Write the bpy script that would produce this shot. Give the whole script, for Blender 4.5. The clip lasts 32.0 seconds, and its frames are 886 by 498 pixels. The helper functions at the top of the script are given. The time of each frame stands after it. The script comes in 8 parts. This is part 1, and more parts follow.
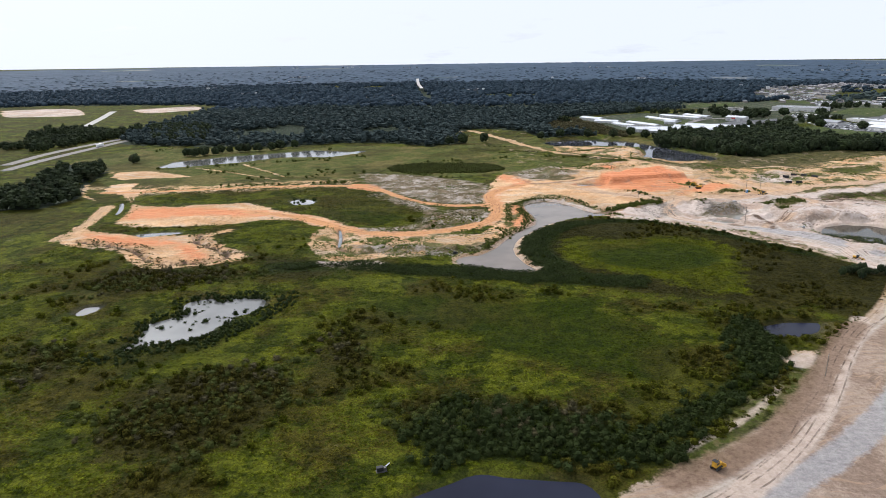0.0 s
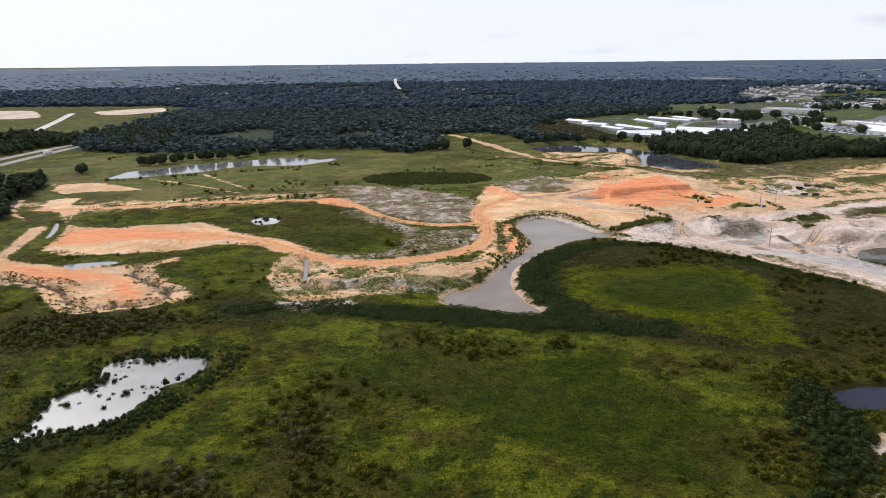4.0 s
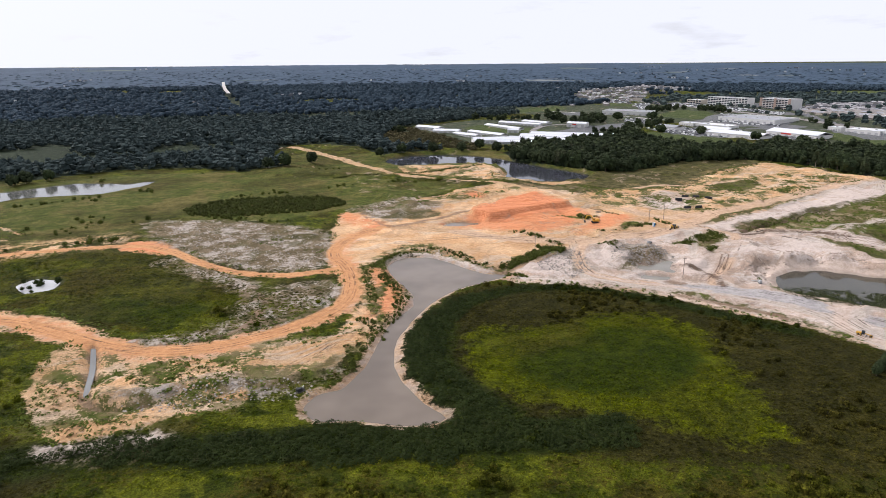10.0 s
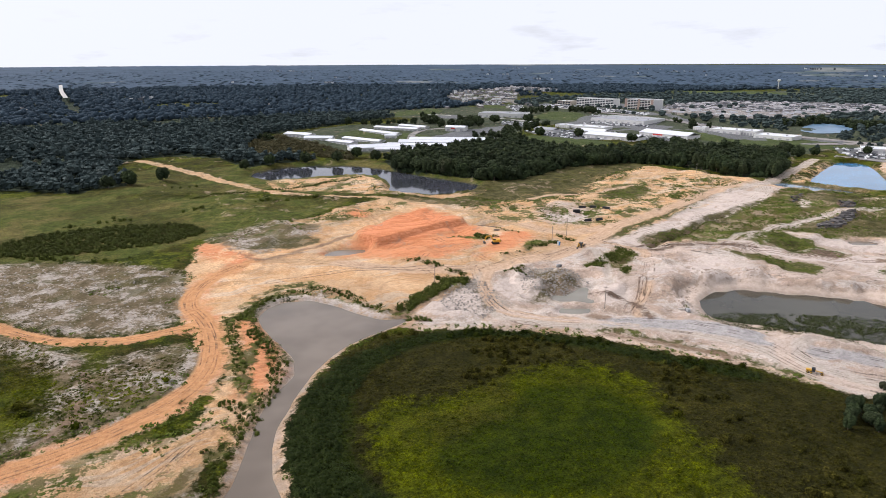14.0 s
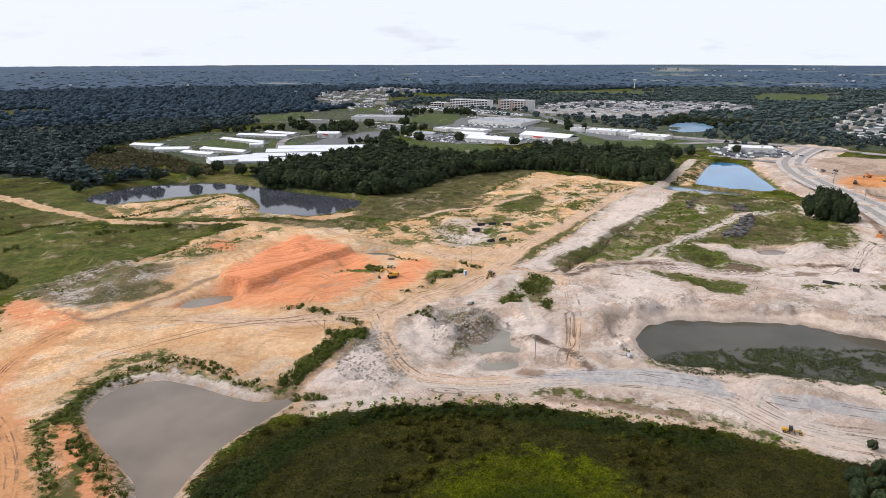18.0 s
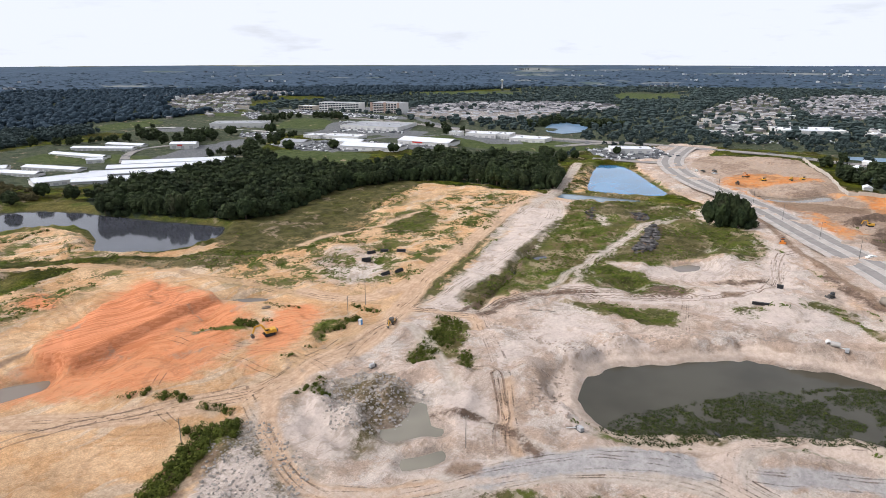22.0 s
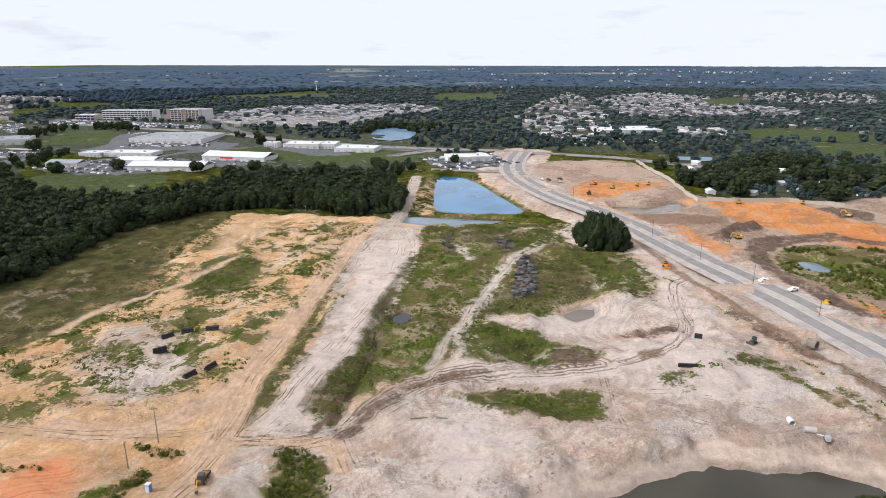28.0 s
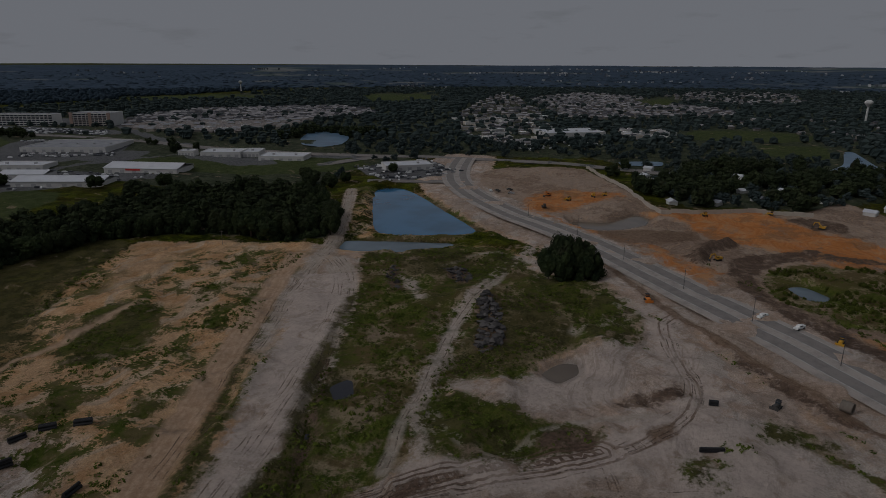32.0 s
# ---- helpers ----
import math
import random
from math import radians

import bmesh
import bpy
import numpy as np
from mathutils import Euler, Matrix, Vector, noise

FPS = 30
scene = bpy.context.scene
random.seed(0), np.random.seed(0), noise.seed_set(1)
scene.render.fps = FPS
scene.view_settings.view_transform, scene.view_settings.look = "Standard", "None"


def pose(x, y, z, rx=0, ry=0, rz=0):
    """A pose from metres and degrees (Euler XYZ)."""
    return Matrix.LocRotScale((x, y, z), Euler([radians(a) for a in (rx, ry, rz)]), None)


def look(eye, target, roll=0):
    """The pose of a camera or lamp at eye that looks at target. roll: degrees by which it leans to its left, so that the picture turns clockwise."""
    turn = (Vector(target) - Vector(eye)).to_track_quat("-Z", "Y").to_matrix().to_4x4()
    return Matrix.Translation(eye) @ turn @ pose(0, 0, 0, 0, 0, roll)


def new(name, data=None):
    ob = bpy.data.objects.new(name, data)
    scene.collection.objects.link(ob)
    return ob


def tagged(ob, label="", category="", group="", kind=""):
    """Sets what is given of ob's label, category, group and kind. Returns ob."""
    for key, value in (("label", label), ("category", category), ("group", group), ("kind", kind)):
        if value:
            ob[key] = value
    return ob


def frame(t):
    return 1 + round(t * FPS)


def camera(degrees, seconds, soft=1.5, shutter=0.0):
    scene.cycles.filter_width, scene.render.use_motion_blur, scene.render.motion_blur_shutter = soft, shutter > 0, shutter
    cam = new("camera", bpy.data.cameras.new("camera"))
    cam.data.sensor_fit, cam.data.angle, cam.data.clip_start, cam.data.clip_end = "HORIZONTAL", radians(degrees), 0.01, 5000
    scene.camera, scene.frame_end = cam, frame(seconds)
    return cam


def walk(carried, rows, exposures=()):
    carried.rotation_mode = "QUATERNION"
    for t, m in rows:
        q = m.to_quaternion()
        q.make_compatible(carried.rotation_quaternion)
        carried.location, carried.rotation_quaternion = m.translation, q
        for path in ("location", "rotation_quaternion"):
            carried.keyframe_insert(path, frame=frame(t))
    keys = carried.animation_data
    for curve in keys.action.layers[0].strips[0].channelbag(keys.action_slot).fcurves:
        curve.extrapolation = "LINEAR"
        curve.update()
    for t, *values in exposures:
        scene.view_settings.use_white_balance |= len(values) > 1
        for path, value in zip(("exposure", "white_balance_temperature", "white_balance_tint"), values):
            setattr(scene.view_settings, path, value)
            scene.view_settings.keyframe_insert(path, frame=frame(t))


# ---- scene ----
cam = camera(68.9, 32.0, soft=0.75)
# seconds, metres east, north and up, heading, tilt and lean in degrees
WAY = [
    (0, 7.92, -75.62, 99.42, 3.581, -16.516, -0.747),
    (0.5, 7.33, -68.41, 99.41, 3.570, -16.514, -0.734),
    (1, 6.68, -61.30, 99.40, 3.570, -16.512, -0.721),
    (1.5, 5.99, -54.30, 99.38, 3.583, -16.523, -0.702),
    (2, 5.27, -47.38, 99.37, 3.576, -16.535, -0.683),
    (2.5, 4.53, -40.55, 99.34, 3.332, -16.547, -0.659),
    (3, 3.78, -33.73, 99.32, 2.779, -16.558, -0.635),
    (3.5, 3.04, -26.92, 99.29, 2.217, -16.562, -0.620),
    (4, 2.34, -20.03, 99.26, 1.625, -16.565, -0.606),
    (4.5, 1.70, -13.08, 99.22, 1.021, -16.562, -0.601),
    (5, 1.16, -6.06, 99.18, 0.396, -16.559, -0.596),
    (5.5, 0.71, 0.96, 99.13, -0.284, -16.557, -0.591),
    (6, 0.35, 8.00, 99.08, -1.114, -16.554, -0.587),
    (6.5, 0.03, 15.04, 99.03, -2.291, -16.554, -0.576),
    (7, -0.31, 22.11, 98.97, -3.697, -16.554, -0.565),
    (7.5, -0.71, 29.25, 98.92, -5.150, -16.554, -0.539),
    (8, -1.07, 36.48, 98.86, -6.614, -16.553, -0.513),
    (8.5, -1.37, 43.78, 98.83, -8.071, -16.543, -0.475),
    (9, -1.53, 51.05, 98.79, -9.549, -16.532, -0.438),
    (9.5, -1.56, 58.32, 98.77, -11.016, -16.513, -0.402),
    (10, -1.40, 65.49, 98.76, -12.483, -16.495, -0.366),
    (10.5, -1.03, 72.58, 98.78, -13.921, -16.475, -0.340),
    (11, -0.32, 79.56, 98.80, -15.349, -16.456, -0.313),
    (11.5, 0.71, 86.42, 98.84, -16.765, -16.446, -0.291),
    (12, 2.04, 93.13, 98.88, -18.140, -16.436, -0.269),
    (12.5, 3.54, 99.68, 98.93, -19.521, -16.440, -0.239),
    (13, 5.11, 106.13, 98.99, -20.932, -16.443, -0.208),
    (13.5, 6.66, 112.58, 99.06, -22.385, -16.451, -0.176),
    (14, 8.19, 119.14, 99.12, -23.817, -16.458, -0.144),
    (14.5, 9.80, 125.87, 99.20, -25.250, -16.464, -0.120),
    (15, 11.55, 132.71, 99.28, -26.694, -16.471, -0.097),
    (15.5, 13.54, 139.60, 99.36, -28.149, -16.475, -0.083),
    (16, 15.74, 146.42, 99.44, -29.594, -16.479, -0.068),
    (16.5, 18.17, 153.10, 99.52, -31.028, -16.477, -0.062),
    (17, 20.76, 159.60, 99.61, -32.432, -16.474, -0.055),
    (17.5, 23.52, 165.92, 99.69, -33.868, -16.465, -0.054),
    (18, 26.38, 172.17, 99.78, -35.294, -16.455, -0.053),
    (18.5, 29.39, 178.39, 99.85, -36.741, -16.450, -0.055),
    (19, 32.55, 184.60, 99.93, -38.178, -16.446, -0.056),
    (19.5, 35.91, 190.72, 100.01, -39.605, -16.443, -0.055),
    (20, 39.39, 196.76, 100.08, -41.063, -16.440, -0.053),
    (20.5, 43.00, 202.68, 100.16, -42.496, -16.437, -0.048),
    (21, 46.71, 208.49, 100.24, -43.920, -16.433, -0.042),
    (21.5, 50.56, 214.20, 100.30, -45.344, -16.432, -0.035),
    (22, 54.60, 219.82, 100.37, -46.779, -16.431, -0.029),
    (22.5, 58.88, 225.36, 100.43, -48.198, -16.424, -0.022),
    (23, 63.39, 230.81, 100.48, -49.618, -16.418, -0.016),
    (23.5, 68.13, 236.17, 100.51, -51.033, -16.417, -0.012),
    (24, 73.07, 241.42, 100.55, -52.447, -16.417, -0.008),
    (24.5, 78.16, 246.57, 100.57, -53.856, -16.418, -0.009),
    (25, 83.38, 251.58, 100.59, -55.275, -16.420, -0.010),
    (25.5, 88.66, 256.46, 100.61, -56.711, -16.421, -0.011),
    (26, 94.01, 261.22, 100.63, -58.056, -16.422, -0.011),
    (26.5, 99.44, 265.88, 100.65, -59.312, -16.419, -0.006),
    (27, 104.95, 270.41, 100.67, -60.508, -16.417, -0.000),
    (27.5, 110.55, 274.81, 100.70, -61.687, -16.412, 0.013),
    (28, 116.25, 279.05, 100.72, -62.875, -16.407, 0.027),
    (28.5, 122.00, 283.14, 100.74, -64.038, -16.403, 0.048),
    (29, 127.82, 287.05, 100.77, -65.221, -16.399, 0.070),
    (29.5, 133.65, 290.82, 100.79, -66.389, -16.393, 0.095),
    (30, 139.56, 294.43, 100.81, -67.576, -16.387, 0.120),
    (30.5, 145.54, 297.92, 100.82, -68.670, -16.397, 0.149),
    (31, 151.68, 301.41, 100.83, -68.873, -16.407, 0.177),
    (31.5, 158.07, 304.87, 100.84, -68.862, -16.435, 0.207),
    (32, 164.75, 308.34, 100.84, -68.870, -16.464, 0.236),
]


def drone_pose(x, y, z, yaw, tilt, lean):
    a, p = radians(yaw), radians(tilt)
    ahead = Vector((-math.sin(a) * math.cos(p), math.cos(a) * math.cos(p), math.sin(p)))
    eye = Vector((x, y, z))
    return look(eye, eye + ahead * 100, lean)


walk(cam, [(t, drone_pose(*row)) for t, *row in WAY],
     [(0, 0.3, 6180, 11), (3, 0.3, 6280, 13), (8, 0.3, 6400, 15), (11, 0.3, 6400, 15), (19, 0.3, 6330, 12), (30.4, 0.3, 6330, 12), (30.7, 0.15, 6330, 12), (31.0, -0.3, 6330, 12), (31.5, -1.2, 6330, 12), (32.0, -2.4, 6330, 12)])

# ---- sky and sun ----
SUN_ELEVATION, SUN_HEADING = radians(40), radians(44)   # heading counted from north towards west
world = bpy.data.worlds.new("sky")
scene.world = world
world.use_nodes = True
wn, wl = world.node_tree.nodes, world.node_tree.links
wn.clear()
sky = wn.new("ShaderNodeTexSky")
sky.sky_type = "NISHITA"
sky.sun_disc = False
sky.sun_elevation = SUN_ELEVATION
sky.sun_rotation = -SUN_HEADING
sky.air_density, sky.dust_density, sky.ozone_density = 1.0, 3.0, 1.0
coord = wn.new("ShaderNodeTexCoord")
stretch = wn.new("ShaderNodeMapping")
stretch.inputs["Scale"].default_value = (5.0, 5.0, 26.0)
cloud = wn.new("ShaderNodeTexNoise")
cloud.inputs["Scale"].default_value = 1.6
cloud.inputs["Detail"].default_value = 7.0
cloud.inputs["Roughness"].default_value = 0.58
ramp = wn.new("ShaderNodeValToRGB")
ramp.color_ramp.elements[0].position, ramp.color_ramp.elements[0].color = 0.38, (0.80, 0.80, 0.80, 1)
ramp.color_ramp.elements[1].position, ramp.color_ramp.elements[1].color = 0.54, (1.0, 1.0, 1.0, 1)
white = wn.new("ShaderNodeRGB")
white.outputs[0].default_value = (7.3, 7.65, 8.3, 1)
blend = wn.new("ShaderNodeMix")
blend.data_type = "RGBA"
back = wn.new("ShaderNodeBackground")
back.inputs["Strength"].default_value = 0.10
wout = wn.new("ShaderNodeOutputWorld")
wl.new(coord.outputs["Generated"], stretch.inputs["Vector"])
wl.new(stretch.outputs["Vector"], cloud.inputs["Vector"])
split = wn.new("ShaderNodeSeparateXYZ")
cover = wn.new("ShaderNodeMapRange")
cover.inputs["From Min"].default_value, cover.inputs["From Max"].default_value = 0.085, 0.40
cover.inputs["To Min"].default_value, cover.inputs["To Max"].default_value = 0.13, -0.12
total = wn.new("ShaderNodeMath")
wl.new(coord.outputs["Generated"], split.inputs[0])
wl.new(split.outputs["Z"], cover.inputs["Value"])
wl.new(cover.outputs[0], total.inputs[1])
wl.new(cloud.outputs["Fac"], total.inputs[0])
wl.new(total.outputs[0], ramp.inputs["Fac"])
wl.new(ramp.outputs["Color"], blend.inputs["Factor"])
wl.new(sky.outputs["Color"], blend.inputs["A"])
wl.new(white.outputs[0], blend.inputs["B"])
# thin cloud glows round the hidden sun
to_sun = Vector((-math.sin(SUN_HEADING) * math.cos(SUN_ELEVATION), math.cos(SUN_HEADING) * math.cos(SUN_ELEVATION), math.sin(SUN_ELEVATION)))
dot = wn.new("ShaderNodeVectorMath")
dot.operation = "DOT_PRODUCT"
dot.inputs[1].default_value = to_sun
lobe = wn.new("ShaderNodeMath")
lobe.operation = "POWER"
lobe.use_clamp = True
lobe.inputs[1].default_value = 34.0
glow = wn.new("ShaderNodeVectorMath")
glow.operation = "SCALE"
glow.inputs[0].default_value = (95.0, 92.0, 88.0)
add = wn.new("ShaderNodeVectorMath")
wl.new(coord.outputs["Generated"], dot.inputs[0])
wl.new(dot.outputs["Value"], lobe.inputs[0])
wl.new(lobe.outputs[0], glow.inputs["Scale"])
wl.new(blend.outputs["Result"], add.inputs[0])
wl.new(glow.outputs[0], add.inputs[1])
veil = wn.new("ShaderNodeMath")
veil.operation = "POWER"
veil.use_clamp = True
veil.inputs[1].default_value = 6.0
bright = wn.new("ShaderNodeVectorMath")
bright.operation = "SCALE"
bright.inputs[0].default_value = (2.2, 2.1, 2.0)
more = wn.new("ShaderNodeVectorMath")
wl.new(dot.outputs["Value"], veil.inputs[0])
wl.new(veil.outputs[0], bright.inputs["Scale"])
wl.new(add.outputs[0], more.inputs[0])
wl.new(bright.outputs[0], more.inputs[1])
wl.new(more.outputs[0], back.inputs["Color"])
wl.new(back.outputs["Background"], wout.inputs["Surface"])

sun = new("sun", bpy.data.lights.new("sun", "SUN"))
sun.data.energy, sun.data.angle, sun.data.color = 1.60, radians(4), (1.0, 0.98, 0.98)
sun.matrix_world = look(to_sun * 300, (0, 0, 0))


# ---- materials ----
class Nodes:
    """A short hand for building one node material."""

    def __init__(self, name):
        self.mat = bpy.data.materials.new(name)
        self.mat.use_nodes = True
        self.n, self.l = self.mat.node_tree.nodes, self.mat.node_tree.links
        self.bsdf = self.n["Principled BSDF"]

    def put(self, socket, value):
        if isinstance(value, bpy.types.NodeSocket):
            self.l.new(value, socket)
        elif isinstance(value, (tuple, list)):
            socket.default_value = (*value, 1)[:4] if len(value) == 3 and socket.type == "RGBA" else value
        else:
            socket.default_value = value

    def attr(self, name):
        a = self.n.new("ShaderNodeAttribute")
        a.attribute_name = name
        return a.outputs["Fac"]

    def where(self):
        return self.n.new("ShaderNodeNewGeometry").outputs["Position"]

    def noise(self, scale, detail=4.0, rough=0.55, vec=None, stretch=None):
        t = self.n.new("ShaderNodeTexNoise")
        t.inputs["Scale"].default_value, t.inputs["Detail"].default_value, t.inputs["Roughness"].default_value = scale, detail, rough
        vec = vec or self.where()
        if stretch:
            m = self.n.new("ShaderNodeMapping")
            m.inputs["Rotation"].default_value = (0, 0, radians(stretch[2]))
            m.inputs["Scale"].default_value = (stretch[0], stretch[1], 1)
            self.l.new(vec, m.inputs["Vector"])
            vec = m.outputs["Vector"]
        self.l.new(vec, t.inputs["Vector"])
        return t.outputs["Fac"]

    def math(self, op, a, b=0.0, c=0.0):
        m = self.n.new("ShaderNodeMath")
        m.operation = op
        for s, v in zip(m.inputs, (a, b, c)):
            self.put(s, v)
        return m.outputs[0]

    def ramp(self, value, low, high, a=0.0, b=1.0):
        m = self.n.new("ShaderNodeMapRange")
        m.interpolation_type = "SMOOTHSTEP"
        for s, v in zip(m.inputs, (value, low, high, a, b)):
            self.put(s, v)
        return m.outputs[0]

    def mix(self, f, a, b):
        m = self.n.new("ShaderNodeMix")
        m.data_type = "RGBA"
        self.put(m.inputs["Factor"], f)
        self.put(m.inputs["A"], a)
        self.put(m.inputs["B"], b)
        return m.outputs["Result"]

    def scale(self, colour, f):
        m = self.n.new("ShaderNodeVectorMath")
        m.operation = "SCALE"
        self.put(m.inputs[0], colour)
        self.put(m.inputs["Scale"], f)
        return m.outputs[0]

    def bump(self, height, strength, distance):
        b = self.n.new("ShaderNodeBump")
        b.inputs["Strength"].default_value, b.inputs["Distance"].default_value = strength, distance
        self.l.new(height, b.inputs["Height"])
        self.l.new(b.outputs["Normal"], self.bsdf.inputs["Normal"])

    def done(self, colour, rough=0.9, metal=0.0, spec=0.3):
        self.put(self.bsdf.inputs["Base Color"], colour)
        self.put(self.bsdf.inputs["Roughness"], rough)
        self.put(self.bsdf.inputs["Metallic"], metal)
        self.put(self.bsdf.inputs["Specular IOR Level"], spec)
        return self.mat


def plain(name, colour, rough=0.7, metal=0.0, wear=0.25, size=1.5, spec=0.3):
    """Painted or cast surface with two scales of wear."""
    k = Nodes(name)
    f = k.math("ADD", k.math("MULTIPLY", k.noise(1 / size, 5), 0.7), k.math("MULTIPLY", k.noise(9 / size, 3), 0.3))
    dirt = tuple(c * 0.55 + 0.03 for c in colour)
    return k.done(k.mix(k.ramp(f, 0.42, 0.70, 0.0, wear * 2), colour, dirt), k.ramp(f, 0.3, 0.7, rough - 0.1, rough + 0.1), metal, spec)


def leafy(name, dark, light, dry, size=14.0, leaf=0.45, lumps=0.0):
    """Foliage: leaf by leaf, plant by plant and stand by stand."""
    k = Nodes(name)
    one = k.n.new("ShaderNodeNewGeometry").outputs["Random Per Island"]
    stand = k.noise(1 / size, 3)
    f = k.math("ADD", k.math("MULTIPLY", one, leaf), k.math("MULTIPLY_ADD", stand, 0.8, 0.22 - leaf / 2))
    col = k.mix(k.ramp(f, 0.30, 0.95), dark, light)
    col = k.mix(k.ramp(k.noise(2.3 / size, 2), 0.58, 0.75, 0.0, 0.7), col, dry)
    if lumps:
        k.bump(k.noise(0.9, 4, 0.7), 1.0, lumps)
    k.done(col, 0.9, 0.0, 0.06)
    return k.mat


M = {}
M["tree"] = leafy("tree leaves", (0.016, 0.023, 0.013), (0.044, 0.057, 0.025), (0.050, 0.050, 0.029), 22, 0.32)
M["oak"] = leafy("oak leaves", (0.014, 0.022, 0.012), (0.042, 0.058, 0.023), (0.038, 0.047, 0.023), 9, 0.32)
# far leaves: same foliage, with blue haze mixed into the base colour
M["far tree"] = leafy("haze-tinted far tree leaves", (0.023, 0.037, 0.050), (0.038, 0.057, 0.074), (0.042, 0.058, 0.072), 45, 0.6)
# back leaves are paler and blue-grey: a thinner haze painted into them
M["back tree"] = leafy("haze-tinted back wood leaves", (0.026, 0.039, 0.039), (0.056, 0.074, 0.069), (0.060, 0.071, 0.066), 30, 0.28)
M["shrub"] = leafy("shrub leaves", (0.036, 0.046, 0.009), (0.085, 0.098, 0.018), (0.095, 0.080, 0.026), 9)
M["reed"] = leafy("dark reed leaves", (0.014, 0.021, 0.006), (0.034, 0.047, 0.012), (0.038, 0.040, 0.014), 8, 0.2)
M["water reed"] = leafy("water reed leaves", (0.024, 0.030, 0.010), (0.056, 0.068, 0.015), (0.090, 0.102, 0.018), 14, 0.35)
M["scrub"] = leafy("brown scrub leaves", (0.048, 0.043, 0.014), (0.100, 0.090, 0.026), (0.120, 0.088, 0.034), 7)
M["weed"] = leafy("green weed leaves", (0.046, 0.062, 0.009), (0.100, 0.125, 0.020), (0.13, 0.105, 0.035), 6)
M["dry bush"] = leafy("grey-brown bush leaves", (0.042, 0.039, 0.018), (0.088, 0.076, 0.036), (0.105, 0.082, 0.046), 7, 0.3)
M["dome"] = leafy("olive bush leaves", (0.032, 0.040, 0.009), (0.070, 0.080, 0.018), (0.080, 0.068, 0.026), 7, 0.3)
# the blue of distance haze is put into the colours of this sheet
k = Nodes("haze-tinted horizon woods")
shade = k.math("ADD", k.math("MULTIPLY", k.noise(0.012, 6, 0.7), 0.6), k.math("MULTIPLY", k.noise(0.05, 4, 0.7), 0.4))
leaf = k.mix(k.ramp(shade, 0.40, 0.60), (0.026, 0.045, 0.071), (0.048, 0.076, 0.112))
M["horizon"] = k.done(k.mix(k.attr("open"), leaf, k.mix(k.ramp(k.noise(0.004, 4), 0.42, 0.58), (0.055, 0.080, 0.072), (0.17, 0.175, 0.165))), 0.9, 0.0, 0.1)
M["bark"] = plain("bark", (0.10, 0.075, 0.055), 0.95, 0, 0.4, 0.5)


def marsh_colour(k, fine, mid, wide, inside):
    """Marsh and meadow growth, the same for the ground and the plants on it."""
    blot = k.math("ADD", k.math("MULTIPLY", mid, 0.6), k.math("MULTIPLY", fine, 0.4))
    drift = k.noise(0.06, 5, 0.62)
    col = k.mix(k.ramp(blot, 0.40, 0.60), (0.0520, 0.0640, 0.0040), (0.1150, 0.1250, 0.0090))
    col = k.mix(k.ramp(drift, 0.49, 0.535, 0.0, 0.85), col, k.mix(k.ramp(blot, 0.40, 0.60), (0.0189, 0.0282, 0.0025), (0.0441, 0.0583, 0.0043)))
    col = k.mix(k.ramp(k.math("ADD", wide, k.math("MULTIPLY", k.math("SUBTRACT", fine, 0.5), 0.5)), 0.49, 0.60, 0.0, 0.75), col, k.mix(k.ramp(blot, 0.40, 0.60), (0.0294, 0.0244, 0.0043), (0.0714, 0.0545, 0.0099)))
    col = k.mix(k.ramp(k.math("ADD", k.noise(0.05, 5, 0.65), k.math("MULTIPLY", fine, 0.25)), 0.76, 0.88, 0.0, 0.6), col, (0.1575, 0.1410, 0.0620))
    field = k.mix(k.ramp(blot, 0.36, 0.62), (0.070, 0.076, 0.016), (0.138, 0.136, 0.034))
    field = k.mix(k.ramp(drift, 0.46, 0.54, 0.0, 0.8), field, k.mix(k.ramp(blot, 0.36, 0.62), (0.045, 0.062, 0.010), (0.086, 0.105, 0.018)))
    field = k.mix(k.ramp(k.noise(0.018, 6, 0.62), 0.50, 0.58, 0.0, 0.75), field, k.mix(k.ramp(blot, 0.36, 0.62), (0.100, 0.084, 0.026), (0.190, 0.152, 0.050)))
    col = k.mix(inside("field", 0.6, 3.0), col, field)
    olive = k.mix(k.ramp(blot, 0.35, 0.65), (0.0193, 0.0189, 0.0041), (0.0444, 0.0400, 0.0089))
    col = k.mix(inside("olive", 2.0, 4.0), col, olive)
    bright = k.mix(k.ramp(blot, 0.40, 0.60), (0.0440, 0.0550, 0.0010), (0.0900, 0.1010, 0.0022))
    col = k.mix(k.math("MULTIPLY", inside("bright", 2.0, 3.5), k.ramp(drift, 0.40, 0.62, 1.0, 0.6)), col, bright)
    deep = k.mix(k.ramp(blot, 0.38, 0.62), (0.0170, 0.0270, 0.0010), (0.0340, 0.0490, 0.0020))
    col = k.mix(k.math("MULTIPLY", inside("deep", 1.2, 2.0), k.ramp(wide, 0.35, 0.6, 1.0, 0.75)), col, deep)
    scrub = k.mix(k.ramp(blot, 0.40, 0.60), (0.0294, 0.0291, 0.0050), (0.0630, 0.0545, 0.0099))
    col = k.mix(k.math("MULTIPLY", inside("scrubby", 0.9, 6.0), 0.6), col, scrub)
    reedy = k.mix(k.ramp(blot, 0.40, 0.60), (0.0126, 0.0188, 0.0031), (0.0294, 0.0395, 0.0062))
